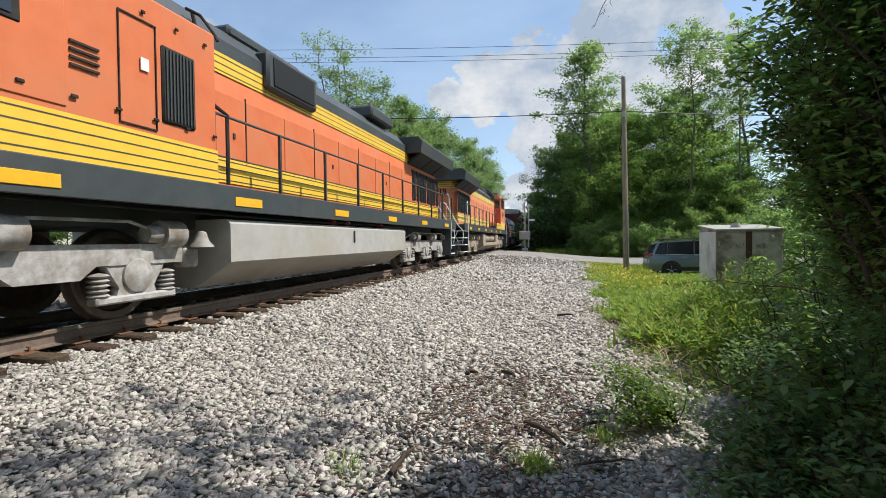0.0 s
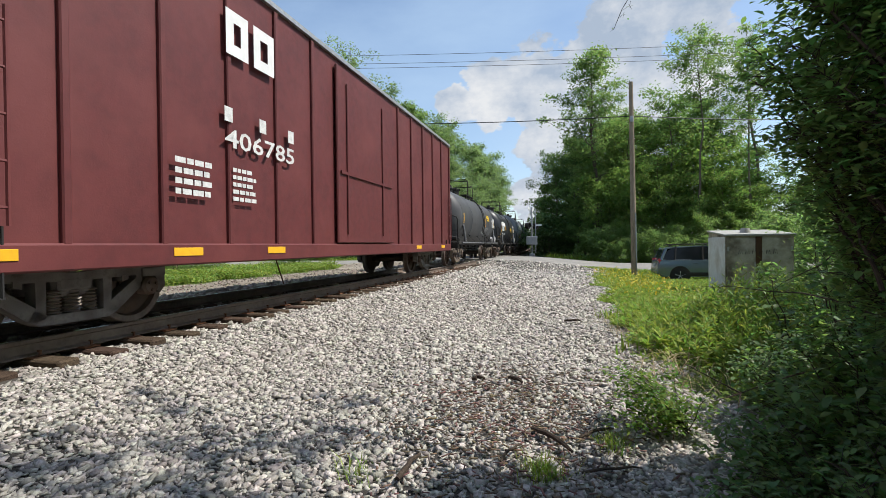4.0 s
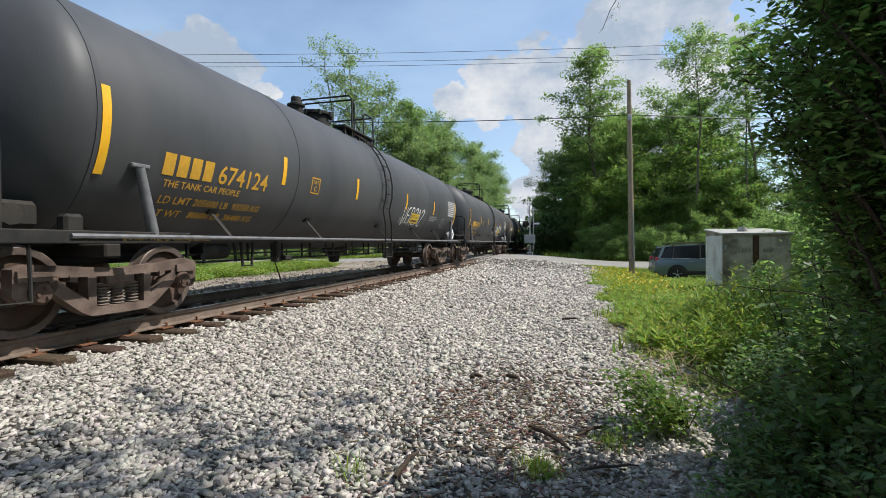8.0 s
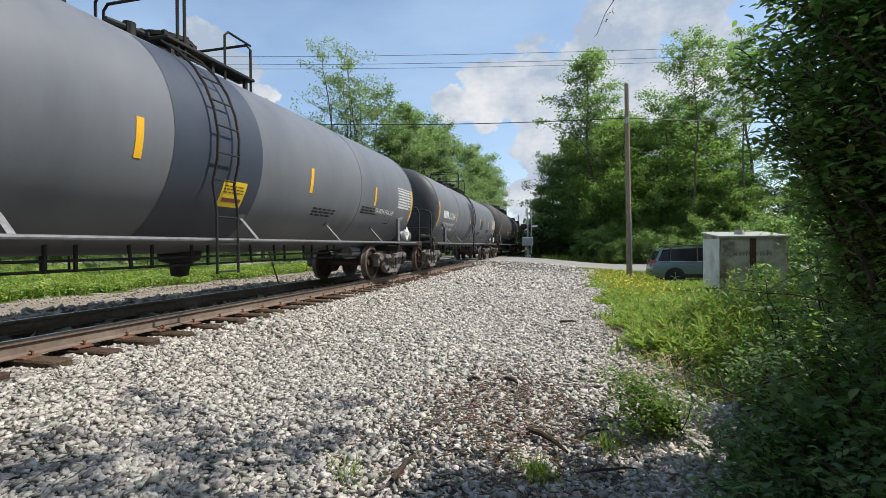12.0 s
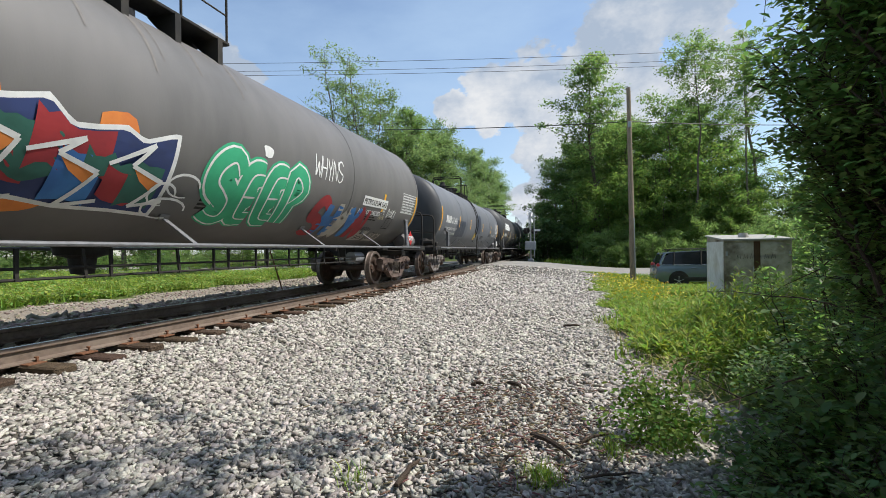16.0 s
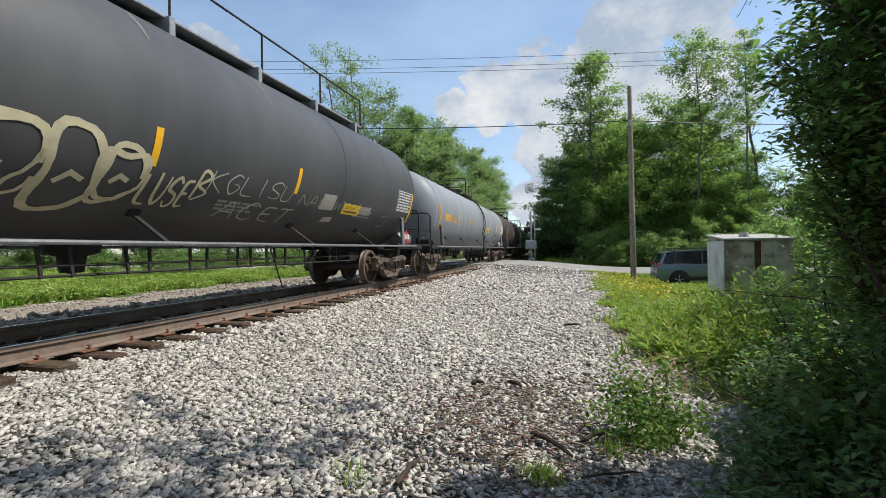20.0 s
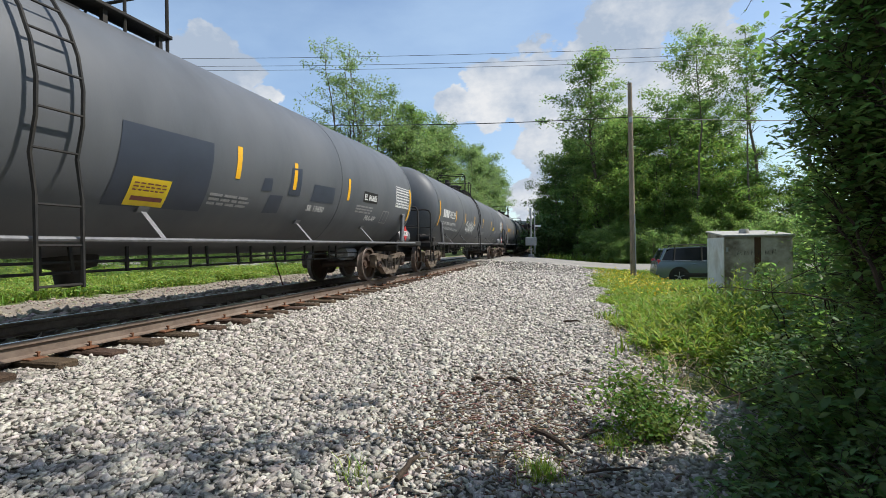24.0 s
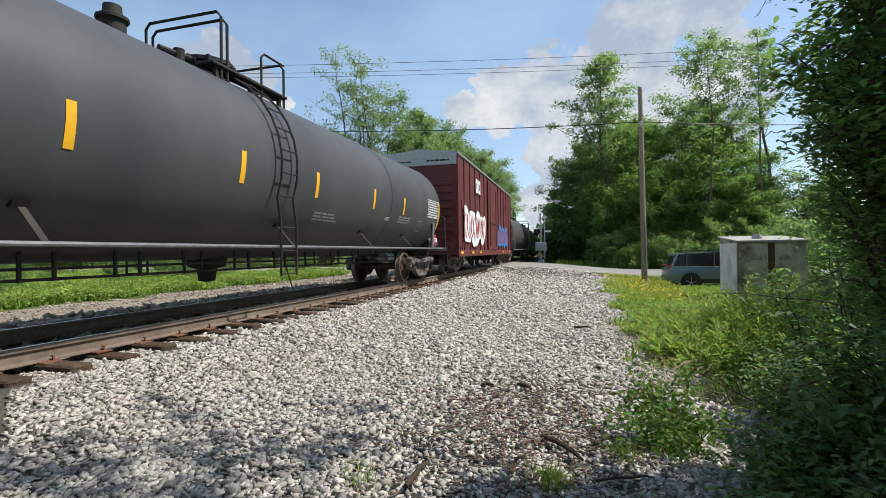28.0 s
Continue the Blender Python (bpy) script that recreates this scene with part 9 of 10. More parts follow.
def build_trees():
    tall = [tree_meshes(s, 19, 3.0, 0.36, 12500, 0.16, M_LEAF_A, 0.2, 1.05, 0.2) for s in (11, 12)]
    full = [tree_meshes(s, 15, 3.2, 0.2, 12000, 0.16, M_LEAF_B, 0.16, 1.1, 0.22) for s in (21, 22, 23)]
    pale = [tree_meshes(s, 15, 3.4, 0.12, 13000, 0.16, M_LEAF_D, 0.17, 1.05, 0.2) for s in (24, 25, 26)]
    airy = [tree_meshes(s, 20, 3.1, 0.70, 6500, 0.15, M_LEAF_A, 0.13, 0.8, 0.45) for s in (31, 32)]
    lean = tree_meshes(35, 20, 1.9, 0.58, 4000, 0.15, M_LEAF_A, 0.12, 0.7, 0.45)
    wispy = [tree_meshes(s, 20, 3.6, 0.25, 8000, 0.14, M_LEAF_D, 0.13, 0.8, 0.45, 5) for s in (33, 34)]
    young = [tree_meshes(s, 7, 2.0, 0.06, 5200, 0.125, M_YOUNG, 0.06, 0.8, 0.15) for s in (36, 37, 38)]
    dark = [tree_meshes(s, 16, 3.6, 0.08, 14000, 0.21, M_LEAF_SHADE, 0.2, 1.2) for s in (41, 42)]
    shrub = [tree_meshes(s, 3.2, 1.5, 0.04, 3600, 0.10, m, 0.05, 0.6) for s, m in ((51, M_LEAF_A), (52, M_LEAF_B), (53, M_LEAF_A))]
    under = [tree_meshes(s, 3.4, 1.7, 0.02, 2600, 0.16, M_LEAF_SHADE, 0.05, 0.8) for s in (54, 55)]
    rnd = random.Random(4)
    wood = "trees of the wood beside the crossing"
    # wood beyond the road, to the right of the track
    for x, y, k, s in ((1.9, 47.0, tall[0], 1.13), (5.0, 49, full[0], 1.0), (8.3, 48, full[1], 1.05), (3.2, 53, full[2], 0.95), (10.2, 50, full[2], 1.05), (12.8, 49, full[2], 0.95),
                       (15.5, 50, full[0], 0.9), (19.5, 49, full[1], 0.8), (7.0, 55, full[1], 1.0), (24, 48, full[0], 0.8),
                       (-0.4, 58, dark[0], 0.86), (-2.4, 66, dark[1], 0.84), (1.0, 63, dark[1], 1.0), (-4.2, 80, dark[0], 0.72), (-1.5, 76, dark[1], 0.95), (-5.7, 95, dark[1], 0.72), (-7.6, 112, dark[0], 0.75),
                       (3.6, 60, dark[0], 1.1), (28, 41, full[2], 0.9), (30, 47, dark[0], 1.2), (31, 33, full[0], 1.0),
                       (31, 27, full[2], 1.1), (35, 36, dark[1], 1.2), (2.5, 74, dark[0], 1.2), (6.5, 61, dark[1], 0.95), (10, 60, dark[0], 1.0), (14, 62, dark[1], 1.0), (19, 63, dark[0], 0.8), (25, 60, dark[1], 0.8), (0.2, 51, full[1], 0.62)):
        if x > 1.5 and 45 < y < 56:
            x, y, s = x * 1.08, y * 1.08, s * 1.08
        plant(k, x, y, rnd.uniform(0, 360), s * rnd.uniform(0.94, 1.06) * (0.62 if x > 0.33 * y else 0.85 if x > 0.29 * y else 1.0), "leafy green woodland tree" if k not in dark else "woodland tree with leaf colour darkened for shade", wood)
    # taller stems that stand over the wood
    plant(airy[0], 10.2, 45.5, 40, 0.98, "tall slender tree with an open crown", wood)
    plant(lean, 14.3, 46.0, 140, 1.04, "tall thin tree with a narrow open crown", wood)
    plant(airy[1], 20.4, 50.0, 200, 0.84, "tall slender tree with an open crown", wood)
    snag = Shape()
    pts = branch_points((0, 0, -0.3), (0.35, 0.1, 14.6), 0, 9, 0.14, rnd)
    snag.tube(pts, [0.17 * (1 - 0.55 * i / 8) for i in range(9)], 8)
    for i in range(14):
        p = pts[rnd.randrange(4, 9)]
        snag.tube([p, p + Vector((rnd.uniform(-1, 1), rnd.uniform(-1, 1), rnd.uniform(0.2, 0.9)))], [0.045, 0.012], 5)
    for x, y, k in ((17.2, 52.0, 1.12), (20.6, 53.5, 1.16)):
        ob = thing("dead_tree", "bare grey trunk of a dead tree over the wood", "tree", pose(x, y, float(land(x, y)), 0, 4, 70 * x) @ Matrix.Scale(k, 4), wood)
        part("trunk", snag, M_BARK, ob)
    # trees to the left of the track
    left = "trees beyond the track"
    for x, y, k, s in ((-22.6, 45, wispy[0], 1.22), (-20.9, 46.5, wispy[1], 1.12), (-17.5, 48, pale[0], 1.0), (-19.4, 51, pale[1], 1.15), (-18.6, 53, tall[0], 0.95), (-16.3, 58, pale[2], 1.12), (-15.6, 55, pale[2], 0.95),
                       (-16.6, 60, pale[0], 1.15), (-18.5, 65, pale[1], 1.15), (-15.5, 72, pale[2], 1.15), (-17, 80, pale[0], 1.25), (-15.9, 88, pale[1], 1.3), (-18, 95, pale[2], 1.3), (-18.5, 104, pale[0], 1.3),
                       (-19.5, 114, pale[1], 1.35), (-21, 124, pale[2], 1.35), (-23, 136, pale[0], 1.4), (-26, 150, pale[1], 1.4), (-27.0, 56, pale[2], 0.9), (-31, 52, pale[0], 0.85), (-35, 49, pale[1], 0.9),
                       (-39, 47, pale[2], 0.95), (-43, 44, pale[0], 0.95), (-47, 41, pale[1], 1.0), (-33, 58, pale[2], 1.0), (-41, 54, pale[0], 1.1), (-51, 37, pale[2], 1.0), (-55, 31, pale[0], 1.0), (-58, 24, pale[1], 1.05),
                       (-60, 16, pale[2], 1.1), (-61, 8, pale[0], 1.1), (-50, 46, pale[1], 1.15), (-14.5, 52, pale[0], 0.55), (-19.2, 61, pale[1], 1.22), (-22.4, 62, pale[0], 1.28)):
        plant(k, x, y, rnd.uniform(0, 360), s * rnd.uniform(0.95, 1.05) * (1.25 if x < -28 else 1.0), "leafy tree with light green foliage" if k in wispy else "broad leafy green tree", left)
    for i in range(34):
        a = i / 33
        x, y = -21 - 38 * a + rnd.uniform(-1.5, 1.5), 47 - 37 * a + rnd.uniform(-1.5, 1.5)
        plant(shrub[i % 3], x, y, rnd.uniform(0, 360), rnd.uniform(0.9, 1.5), "leafy shrub of the hedge beyond the meadow", "hedge beyond the meadow", "shrub", "shrub")
    # trees behind and beside the camera, which throw the dappled shade
    for x, y, s in ((9.0, 0.0, 0.8), (12.5, 4.0, 0.6), (14.5, 8, 0.7), (17.5, 13, 0.8), (20, 19, 0.85), (23, 25, 0.85)):
        plant(full[int(abs(x)) % 3], x, y, rnd.uniform(0, 360), s, "broad leafy tree beside the gravel pad", wood)
    # unseen small tree, added to shade the shrub's foot and the gravel
    plant(full[1], 7.0, 5.2, 80, 0.5, "small leafy tree out of view, added to shade the gravel's edge", wood)
    # dense little trees added past the right edge of view, to block the sun
    for x, y, s in ((5.5, 6.7, 0.33), (4.8, 4.6, 0.30), (6.1, 8.6, 0.34), (7.0, 10.0, 0.45), (8.6, 12.8, 0.5)):
        plant(dark[0], x, y, 60 * x, s, "small dense tree added beyond the view's edge to shade the thicket", wood)
    high = tree_meshes(14, 12, 1.5, 0.66, 1000, 0.12, M_LEAF_A, 0.1, 0.4, 0.6)
    plant(high, 3.9, 3.9, 30, 1.0, "slender tree with a high open crown over the near shrub", wood)
    # unseen wood added behind the gravel pad, to dim light from behind the camera
    for i in range(11):
        plant((full + dark)[i % 5], -7 + i * 3.1 + rnd.uniform(-1, 1), -9.5 - 2.5 * (i % 3) + rnd.uniform(-1, 1), rnd.uniform(0, 360), rnd.uniform(0.7, 1.0), "leafy green woodland tree", "trees behind the gravel pad")
    # young trees that step up from the verge to the wood
    for row, (y0, lo, hi, gap) in enumerate(((48.6, 1.25, 1.55, 2.3), (46.6, 0.8, 1.2, 2.6), (44.9, 0.5, 0.85, 2.4), (43.3, 0.36, 0.6, 2.0))):
        x = 2.4 + 0.4 * row
        while x < 21:
            plant(young[rnd.randrange(3)], x, y0 + rnd.uniform(-0.6, 0.6), rnd.uniform(0, 360), rnd.uniform(lo, hi) * (0.8 if x > 15 else 1.0), "young leafy tree at the edge of the wood", "young trees at the wood's edge")
            x += gap * rnd.uniform(0.75, 1.25)
    for i in range(17):
        x, y = 2.2 + i * 0.95 + rnd.uniform(-0.3, 0.3), 40.9 + rnd.uniform(-0.5, 0.7)
        plant(shrub[i % 3], x, y, rnd.uniform(0, 360), rnd.uniform(0.45, 1.05), "sunlit leafy shrub on the verge below the wood", "shrubs at the wood's edge", "shrub", "shrub")
    # undergrowth beside the track beyond the crossing, its leaf colour darkened for shade
    for i in range(22):
        x, y = -3.2 + rnd.uniform(-1.5, 5.0) - i * 0.12, 52 + i * 2.2 + rnd.uniform(-1, 1)
        x = max(x, track_x(y) + 4.0)
        plant(under[i % 2], x, y, rnd.uniform(0, 360), rnd.uniform(0.9, 1.5), "leafy undergrowth with colour darkened for the wood's shade", "undergrowth beside the track", "shrub", "shrub")
    # brushy edges
    for i in range(26):
        x, y = 0.4 + i * 1.05 + rnd.uniform(-0.4, 0.4), 43.6 + rnd.uniform(-0.8, 1.6)
        plant(shrub[i % 3], x, y, rnd.uniform(0, 360), rnd.uniform(0.6, 1.15), "leafy green shrub at the edge of the wood", "shrubs at the wood's edge", "shrub", "shrub")
    for i in range(22):
        x, y = -15.5 - rnd.uniform(0, 8), 11 + i * 1.5 + rnd.uniform(-0.6, 0.6)
        if ROAD_Y0 - 2 < y < ROAD_Y1 + 2:
            continue
        plant(shrub[i % 3], x, y, rnd.uniform(0, 360), rnd.uniform(0.28, 0.6), "low leafy shrub in the grass beyond the track", "shrubs beyond the track", "shrub", "shrub")
    for x, y, s in ((6.9, 14.6, 0.7), (7.6, 17.2, 0.9), (8.4, 20, 0.9), (9, 26, 0.9), (6.4, 13.2, 0.55), (5.1, 15.4, 0.32)):
        plant(shrub[int(x) % 3], x, y, rnd.uniform(0, 360), s, "leafy shrub beside the signal cabinet", "shrubs beside the cabinet", "shrub", "shrub")


def build_grass():
    parts = []
    # weeds on the right of the gravel
    x, y = off_grid(0.2, 9.0, 4.5, 29.0, 0.085)
    u = x - track_x(y)
    edge = 7.15 + 0.45 * np.sin(y * 1.7) + 0.3 * np.sin(y * 4.1 + 1)
    ok = (u > edge + 0.7 * smoothstep(7.5, 5.0, y) + RNG.exponential(0.25, x.size) - 0.1) & (x < 0.75 * y + 0.5)
    x, y = x[ok], y[ok]
    h = RNG.uniform(0.16, 0.6, x.size) * np.where(y < 7, 0.6, 1 - 0.8 * smoothstep(9.5, 15, y)) * (0.6 + 0.6 * np.clip((x - track_x(y) - 7.2) / 1.2, 0, 1))
    co, f = blades(x, y, h, RNG.uniform(0.010, 0.026, x.size) * (1 + y / 22), 0.45)
    tagged(new("weeds", big_mesh("weeds", co, f, M_GRASS)), "tall bright green weeds and grass beside the gravel", "grass", kind="stuff")
    # leafy weeds between the blades
    k = RNG.choice(x.size, 6500, replace=False)
    n = 7
    cx = np.repeat(x[k], n) + RNG.normal(0, 0.07, n * len(k))
    cy = np.repeat(y[k], n) + RNG.normal(0, 0.07, n * len(k))
    cz = land(cx, cy) + np.repeat(h[k], n) * RNG.uniform(0.15, 1.0, n * len(k))
    co, f = leaf_cloud(np.stack([cx, cy, cz], 1), RNG.uniform(0.03, 0.075, len(cx)), 0.9)
    tagged(new("weed_leaves", big_mesh("weed_leaves", co, f, M_GRASS)), "small leaves of the weeds beside the gravel", "weed", kind="stuff")
    # stems of tall weeds with narrow leaves all the way up
    sx, sy = off_grid(0.4, 7.5, 6.0, 23.0, 0.14)
    su = sx - track_x(sy)
    lobes = 6.95 + 0.18 * np.sin(sy * 1.3) + 0.12 * np.sin(sy * 3.1 + 1) + 0.8 * smoothstep(7.5, 5.0, sy)
    ok = (su > lobes + RNG.exponential(0.15, sx.size)) & (sx < 0.70 * sy + 0.3) & ~((np.abs(sx - 5.25) < 1.0) & (np.abs(sy - 17.4) < 1.3))
    sx, sy, su = sx[ok], sy[ok], su[ok]
    mounds = 0.5 + 0.5 * np.sin(sx * 2.3 + 1.2 * np.sin(sy * 0.9)) * np.sin(sy * 1.35 + 0.7)
    high = (0.22 + 0.78 * smoothstep(6.9, 8.9, su)) * (1 - 0.9 * smoothstep(9.0, 14.5, sy)) * (0.45 + 0.7 * mounds) * RNG.choice([0.55, 0.75, 0.95, 1.05, 1.45], sx.size) * 0.9
    lean = RNG.normal(0, 0.10, (sx.size, 2))
    co, f = blades(sx, sy, high, np.full(sx.size, 0.008), 0.15)
    tagged(new("weed_stems", big_mesh("weed_stems", co, f, M_GRASS)), "green stems of the tall weeds", "weed", kind="stuff")
    m = 26
    step = (np.arange(m)[None] + RNG.uniform(0, 1, (sx.size, m))) / m
    turn = np.arange(m)[None] * 2.4 + RNG.uniform(0, 6.3, (sx.size, 1)) + RNG.normal(0, 0.3, (sx.size, m))
    long_ = (0.055 + 0.075 * np.sin(np.pi * (0.15 + 0.8 * step))) * RNG.uniform(0.7, 1.25, (sx.size, m))
    rise = RNG.uniform(-0.3, 0.9, (sx.size, m)) + 0.7 * step
    out = np.stack([np.cos(turn), np.sin(turn), rise], -1) * long_[..., None]
    wide = np.stack([-np.sin(turn), np.cos(turn), 0 * turn], -1) * (long_ * 0.13)[..., None]
    foot = np.stack([sx[:, None] + lean[:, :1] * step * high[:, None], sy[:, None] + lean[:, 1:] * step * high[:, None], land(sx, sy)[:, None] + high[:, None] * (0.08 + 0.92 * step)], -1)
    sag = np.array([0, 0, -0.25]) * long_[..., None]
    co = np.stack([foot, foot + out * 0.5 + wide, foot + out + sag, foot + out * 0.5 - wide], 2).reshape(-1, 3)
    f = np.array([(0, 1, 2), (0, 2, 3)])[None] + (np.arange(sx.size * m) * 4)[:, None, None]
    tagged(new("tall_weeds", big_mesh("tall_weeds", co, f.reshape(-1, 3), M_WEED)), "tall bright green weeds with narrow leaves beside the gravel", "weed", kind="stuff")
    # broad-leaved weeds in mounds
    mx, my = RNG.uniform(0.9, 6.5, 150), RNG.uniform(6.5, 19, 150)
    mu = mx - track_x(my)
    ok = (mu > 7.75) & (mx < 0.75 * my + 0.5) & ~((np.abs(mx - 5.25) < 1.1) & (np.abs(my - 17.4) < 1.4))
    mx, my, mu = mx[ok], my[ok], mu[ok]
    hh = RNG.uniform(0.4, 1.05, mx.size) * np.clip((mu - 7.1) / 1.6, 0.35, 1.0) * (1 - 0.85 * smoothstep(9.5, 14.5, my))
    n = 230
    r = RNG.normal(0, 1, (mx.size * n, 3))
    r /= np.linalg.norm(r, axis=1)[:, None]
    r *= RNG.uniform(0.25, 1, len(r))[:, None] ** 0.5
    H = np.repeat(hh, n)
    cx = np.repeat(mx, n) + r[:, 0] * (0.14 + 0.45 * H)
    cy = np.repeat(my, n) + r[:, 1] * (0.14 + 0.45 * H)
    cz = land(cx, cy) + H * (0.5 + 0.5 * r[:, 2])
    co, f = fine_leaves(np.stack([cx, cy, cz], 1), RNG.uniform(0.025, 0.06, len(cx)), 0.8)
    tagged(new("broad_weeds", big_mesh("broad_weeds", co, f, M_WEED)), "mounds of broad-leaved green weeds beside the gravel", "weed", kind="stuff")
    # yellow flowers
    kx, ky = RNG.uniform(0.7, 3.3, 1100), RNG.uniform(14, 25, 1100)
    ok = kx - track_x(ky) > 7.15 + 0.2 * np.sin(ky * 1.3)
    kx, ky = kx[ok], ky[ok]
    co, f = leaf_cloud(np.stack([kx, ky, land(kx, ky) + RNG.uniform(0.12, 0.42, kx.size)], 1), RNG.uniform(0.04, 0.08, kx.size), 1.2, 1.1)
    tagged(new("flowers", big_mesh("flowers", co, f, M_FLOWER)), "small yellow flowers among the weeds", "flower", kind="stuff")
    # dry straw at the gravel's edge
    sx, sy = RNG.uniform(0.5, 2.6, 900), RNG.uniform(5.2, 9.5, 900)
    ok = np.abs(sx - track_x(sy) - 7.35 - 0.2 * np.sin(sy * 2)) < 0.55
    co, f = blades(sx[ok], sy[ok], RNG.uniform(0.12, 0.35, ok.sum()), RNG.uniform(0.006, 0.012, ok.sum()), 2.2)
    tagged(new("dry_stalks", big_mesh("dry_stalks", co, f, M_STRAW)), "dry straw-coloured stalks at the edge of the gravel", "straw", kind="stuff")
    # meadow beyond the track
    x, y = off_grid(-46, -13.0, 3.0, 46.0, 0.30)
    u = x - track_x(y)
    ok = (u < -8.1 + 0.35 * np.sin(y * 1.7) - RNG.exponential(0.3, x.size)) & ~((y > ROAD_Y0 - 0.5) & (y < ROAD_Y1 + 0.5)) & (x > -1.45 * y - 6)
    near = u > -14
    x, y, near = x[ok], y[ok], near[ok]
    rep = 5
    x2 = np.repeat(x[near], rep) + RNG.normal(0, 0.14, rep * near.sum())
    y2 = np.repeat(y[near], rep) + RNG.normal(0, 0.14, rep * near.sum())
    x, y = np.concatenate([x, x2]), np.concatenate([y, y2])
    n = 6
    cx, cy = np.repeat(x, n) + RNG.normal(0, 0.12, n * x.size), np.repeat(y, n) + RNG.normal(0, 0.12, n * x.size)
    tuft = 0.30 + 0.22 * np.sin(cx * 1.1 + 2 * np.sin(cy * 0.5)) * np.sin(cy * 0.8)
    cz = land(cx, cy) + tuft * RNG.uniform(0.1, 1.0, cx.size)
    co, f = leaf_cloud(np.stack([cx, cy, cz], 1), RNG.uniform(0.05, 0.11, cx.size), 0.8)
    tagged(new("meadow_weeds", big_mesh("meadow_weeds", co, f, M_WEED)), "low leafy weeds among the meadow grass", "weed", kind="stuff")
    co, f = blades(x, y, RNG.uniform(0.15, 0.5, x.size), RNG.uniform(0.02, 0.045, x.size), 0.45)
    tagged(new("meadow", big_mesh("meadow", co, f, M_GRASS)), "bright green meadow grass beyond the track", "grass", kind="stuff")
    # far verge at the wood's foot
    x, y = off_grid(-4, 30, 41.5, 46, 0.22)
    ok = x - track_x(y) > 4.2
    co, f = blades(x[ok], y[ok], RNG.uniform(0.25, 0.8, ok.sum()), RNG.uniform(0.04, 0.08, ok.sum()), 0.4)
    tagged(new("verge", big_mesh("verge", co, f, M_GRASS)), "long grass on the verge below the wood", "grass", kind="stuff")




# ---------------------------------------------------------------- the near shrub and its branches


def spray(sh, cents, a, b, rnd, r0, twigs, reach, droop=-0.05):
    """A branch from a to b with side twigs; the leaves' places are added to cents."""
    a, b = Vector(a), Vector(b)
    pts = branch_points(a, b, 0.06 * (b - a).length, 7, 0.03 * (b - a).length, rnd)
    sh.tube(pts, [r0 * (1 - 0.82 * i / 6) for i in range(7)], 6)
    for i in range(twigs):
        t = 0.18 + 0.82 * (i + rnd.random()) / twigs
        p = pts[min(5, int(t * 6))].lerp(pts[min(6, int(t * 6) + 1)], t * 6 - int(t * 6))
        d = Vector((rnd.uniform(-1, 1), rnd.uniform(-1, 1), rnd.uniform(-0.55, 0.55)))
        d = (d + (b - a).normalized() * 0.5).normalized() * reach * rnd.uniform(0.4, 1.0)
        q = p + d + Vector((0, 0, droop))
        sh.tube([p, p.lerp(q, 0.5) + Vector((0, 0, 0.02)), q], [r0 * 0.3, r0 * 0.2, r0 * 0.08], 4)
        for k in range(int(7 + 9 * reach)):
            w = rnd.random() ** 0.7
            cents.append(p.lerp(q, w) + Vector((rnd.gauss(0, 0.045), rnd.gauss(0, 0.045), rnd.gauss(0, 0.035))))


def leaf_mesh(cents, size, mat, seed, spread=0.75):
    rng = np.random.default_rng(seed)
    c = np.array([tuple(p) for p in cents])
    co, f = fine_leaves(c, size * rng.uniform(0.5, 1.2, len(c)), spread, 1.35)
    return big_mesh("leaves", co, f, mat)


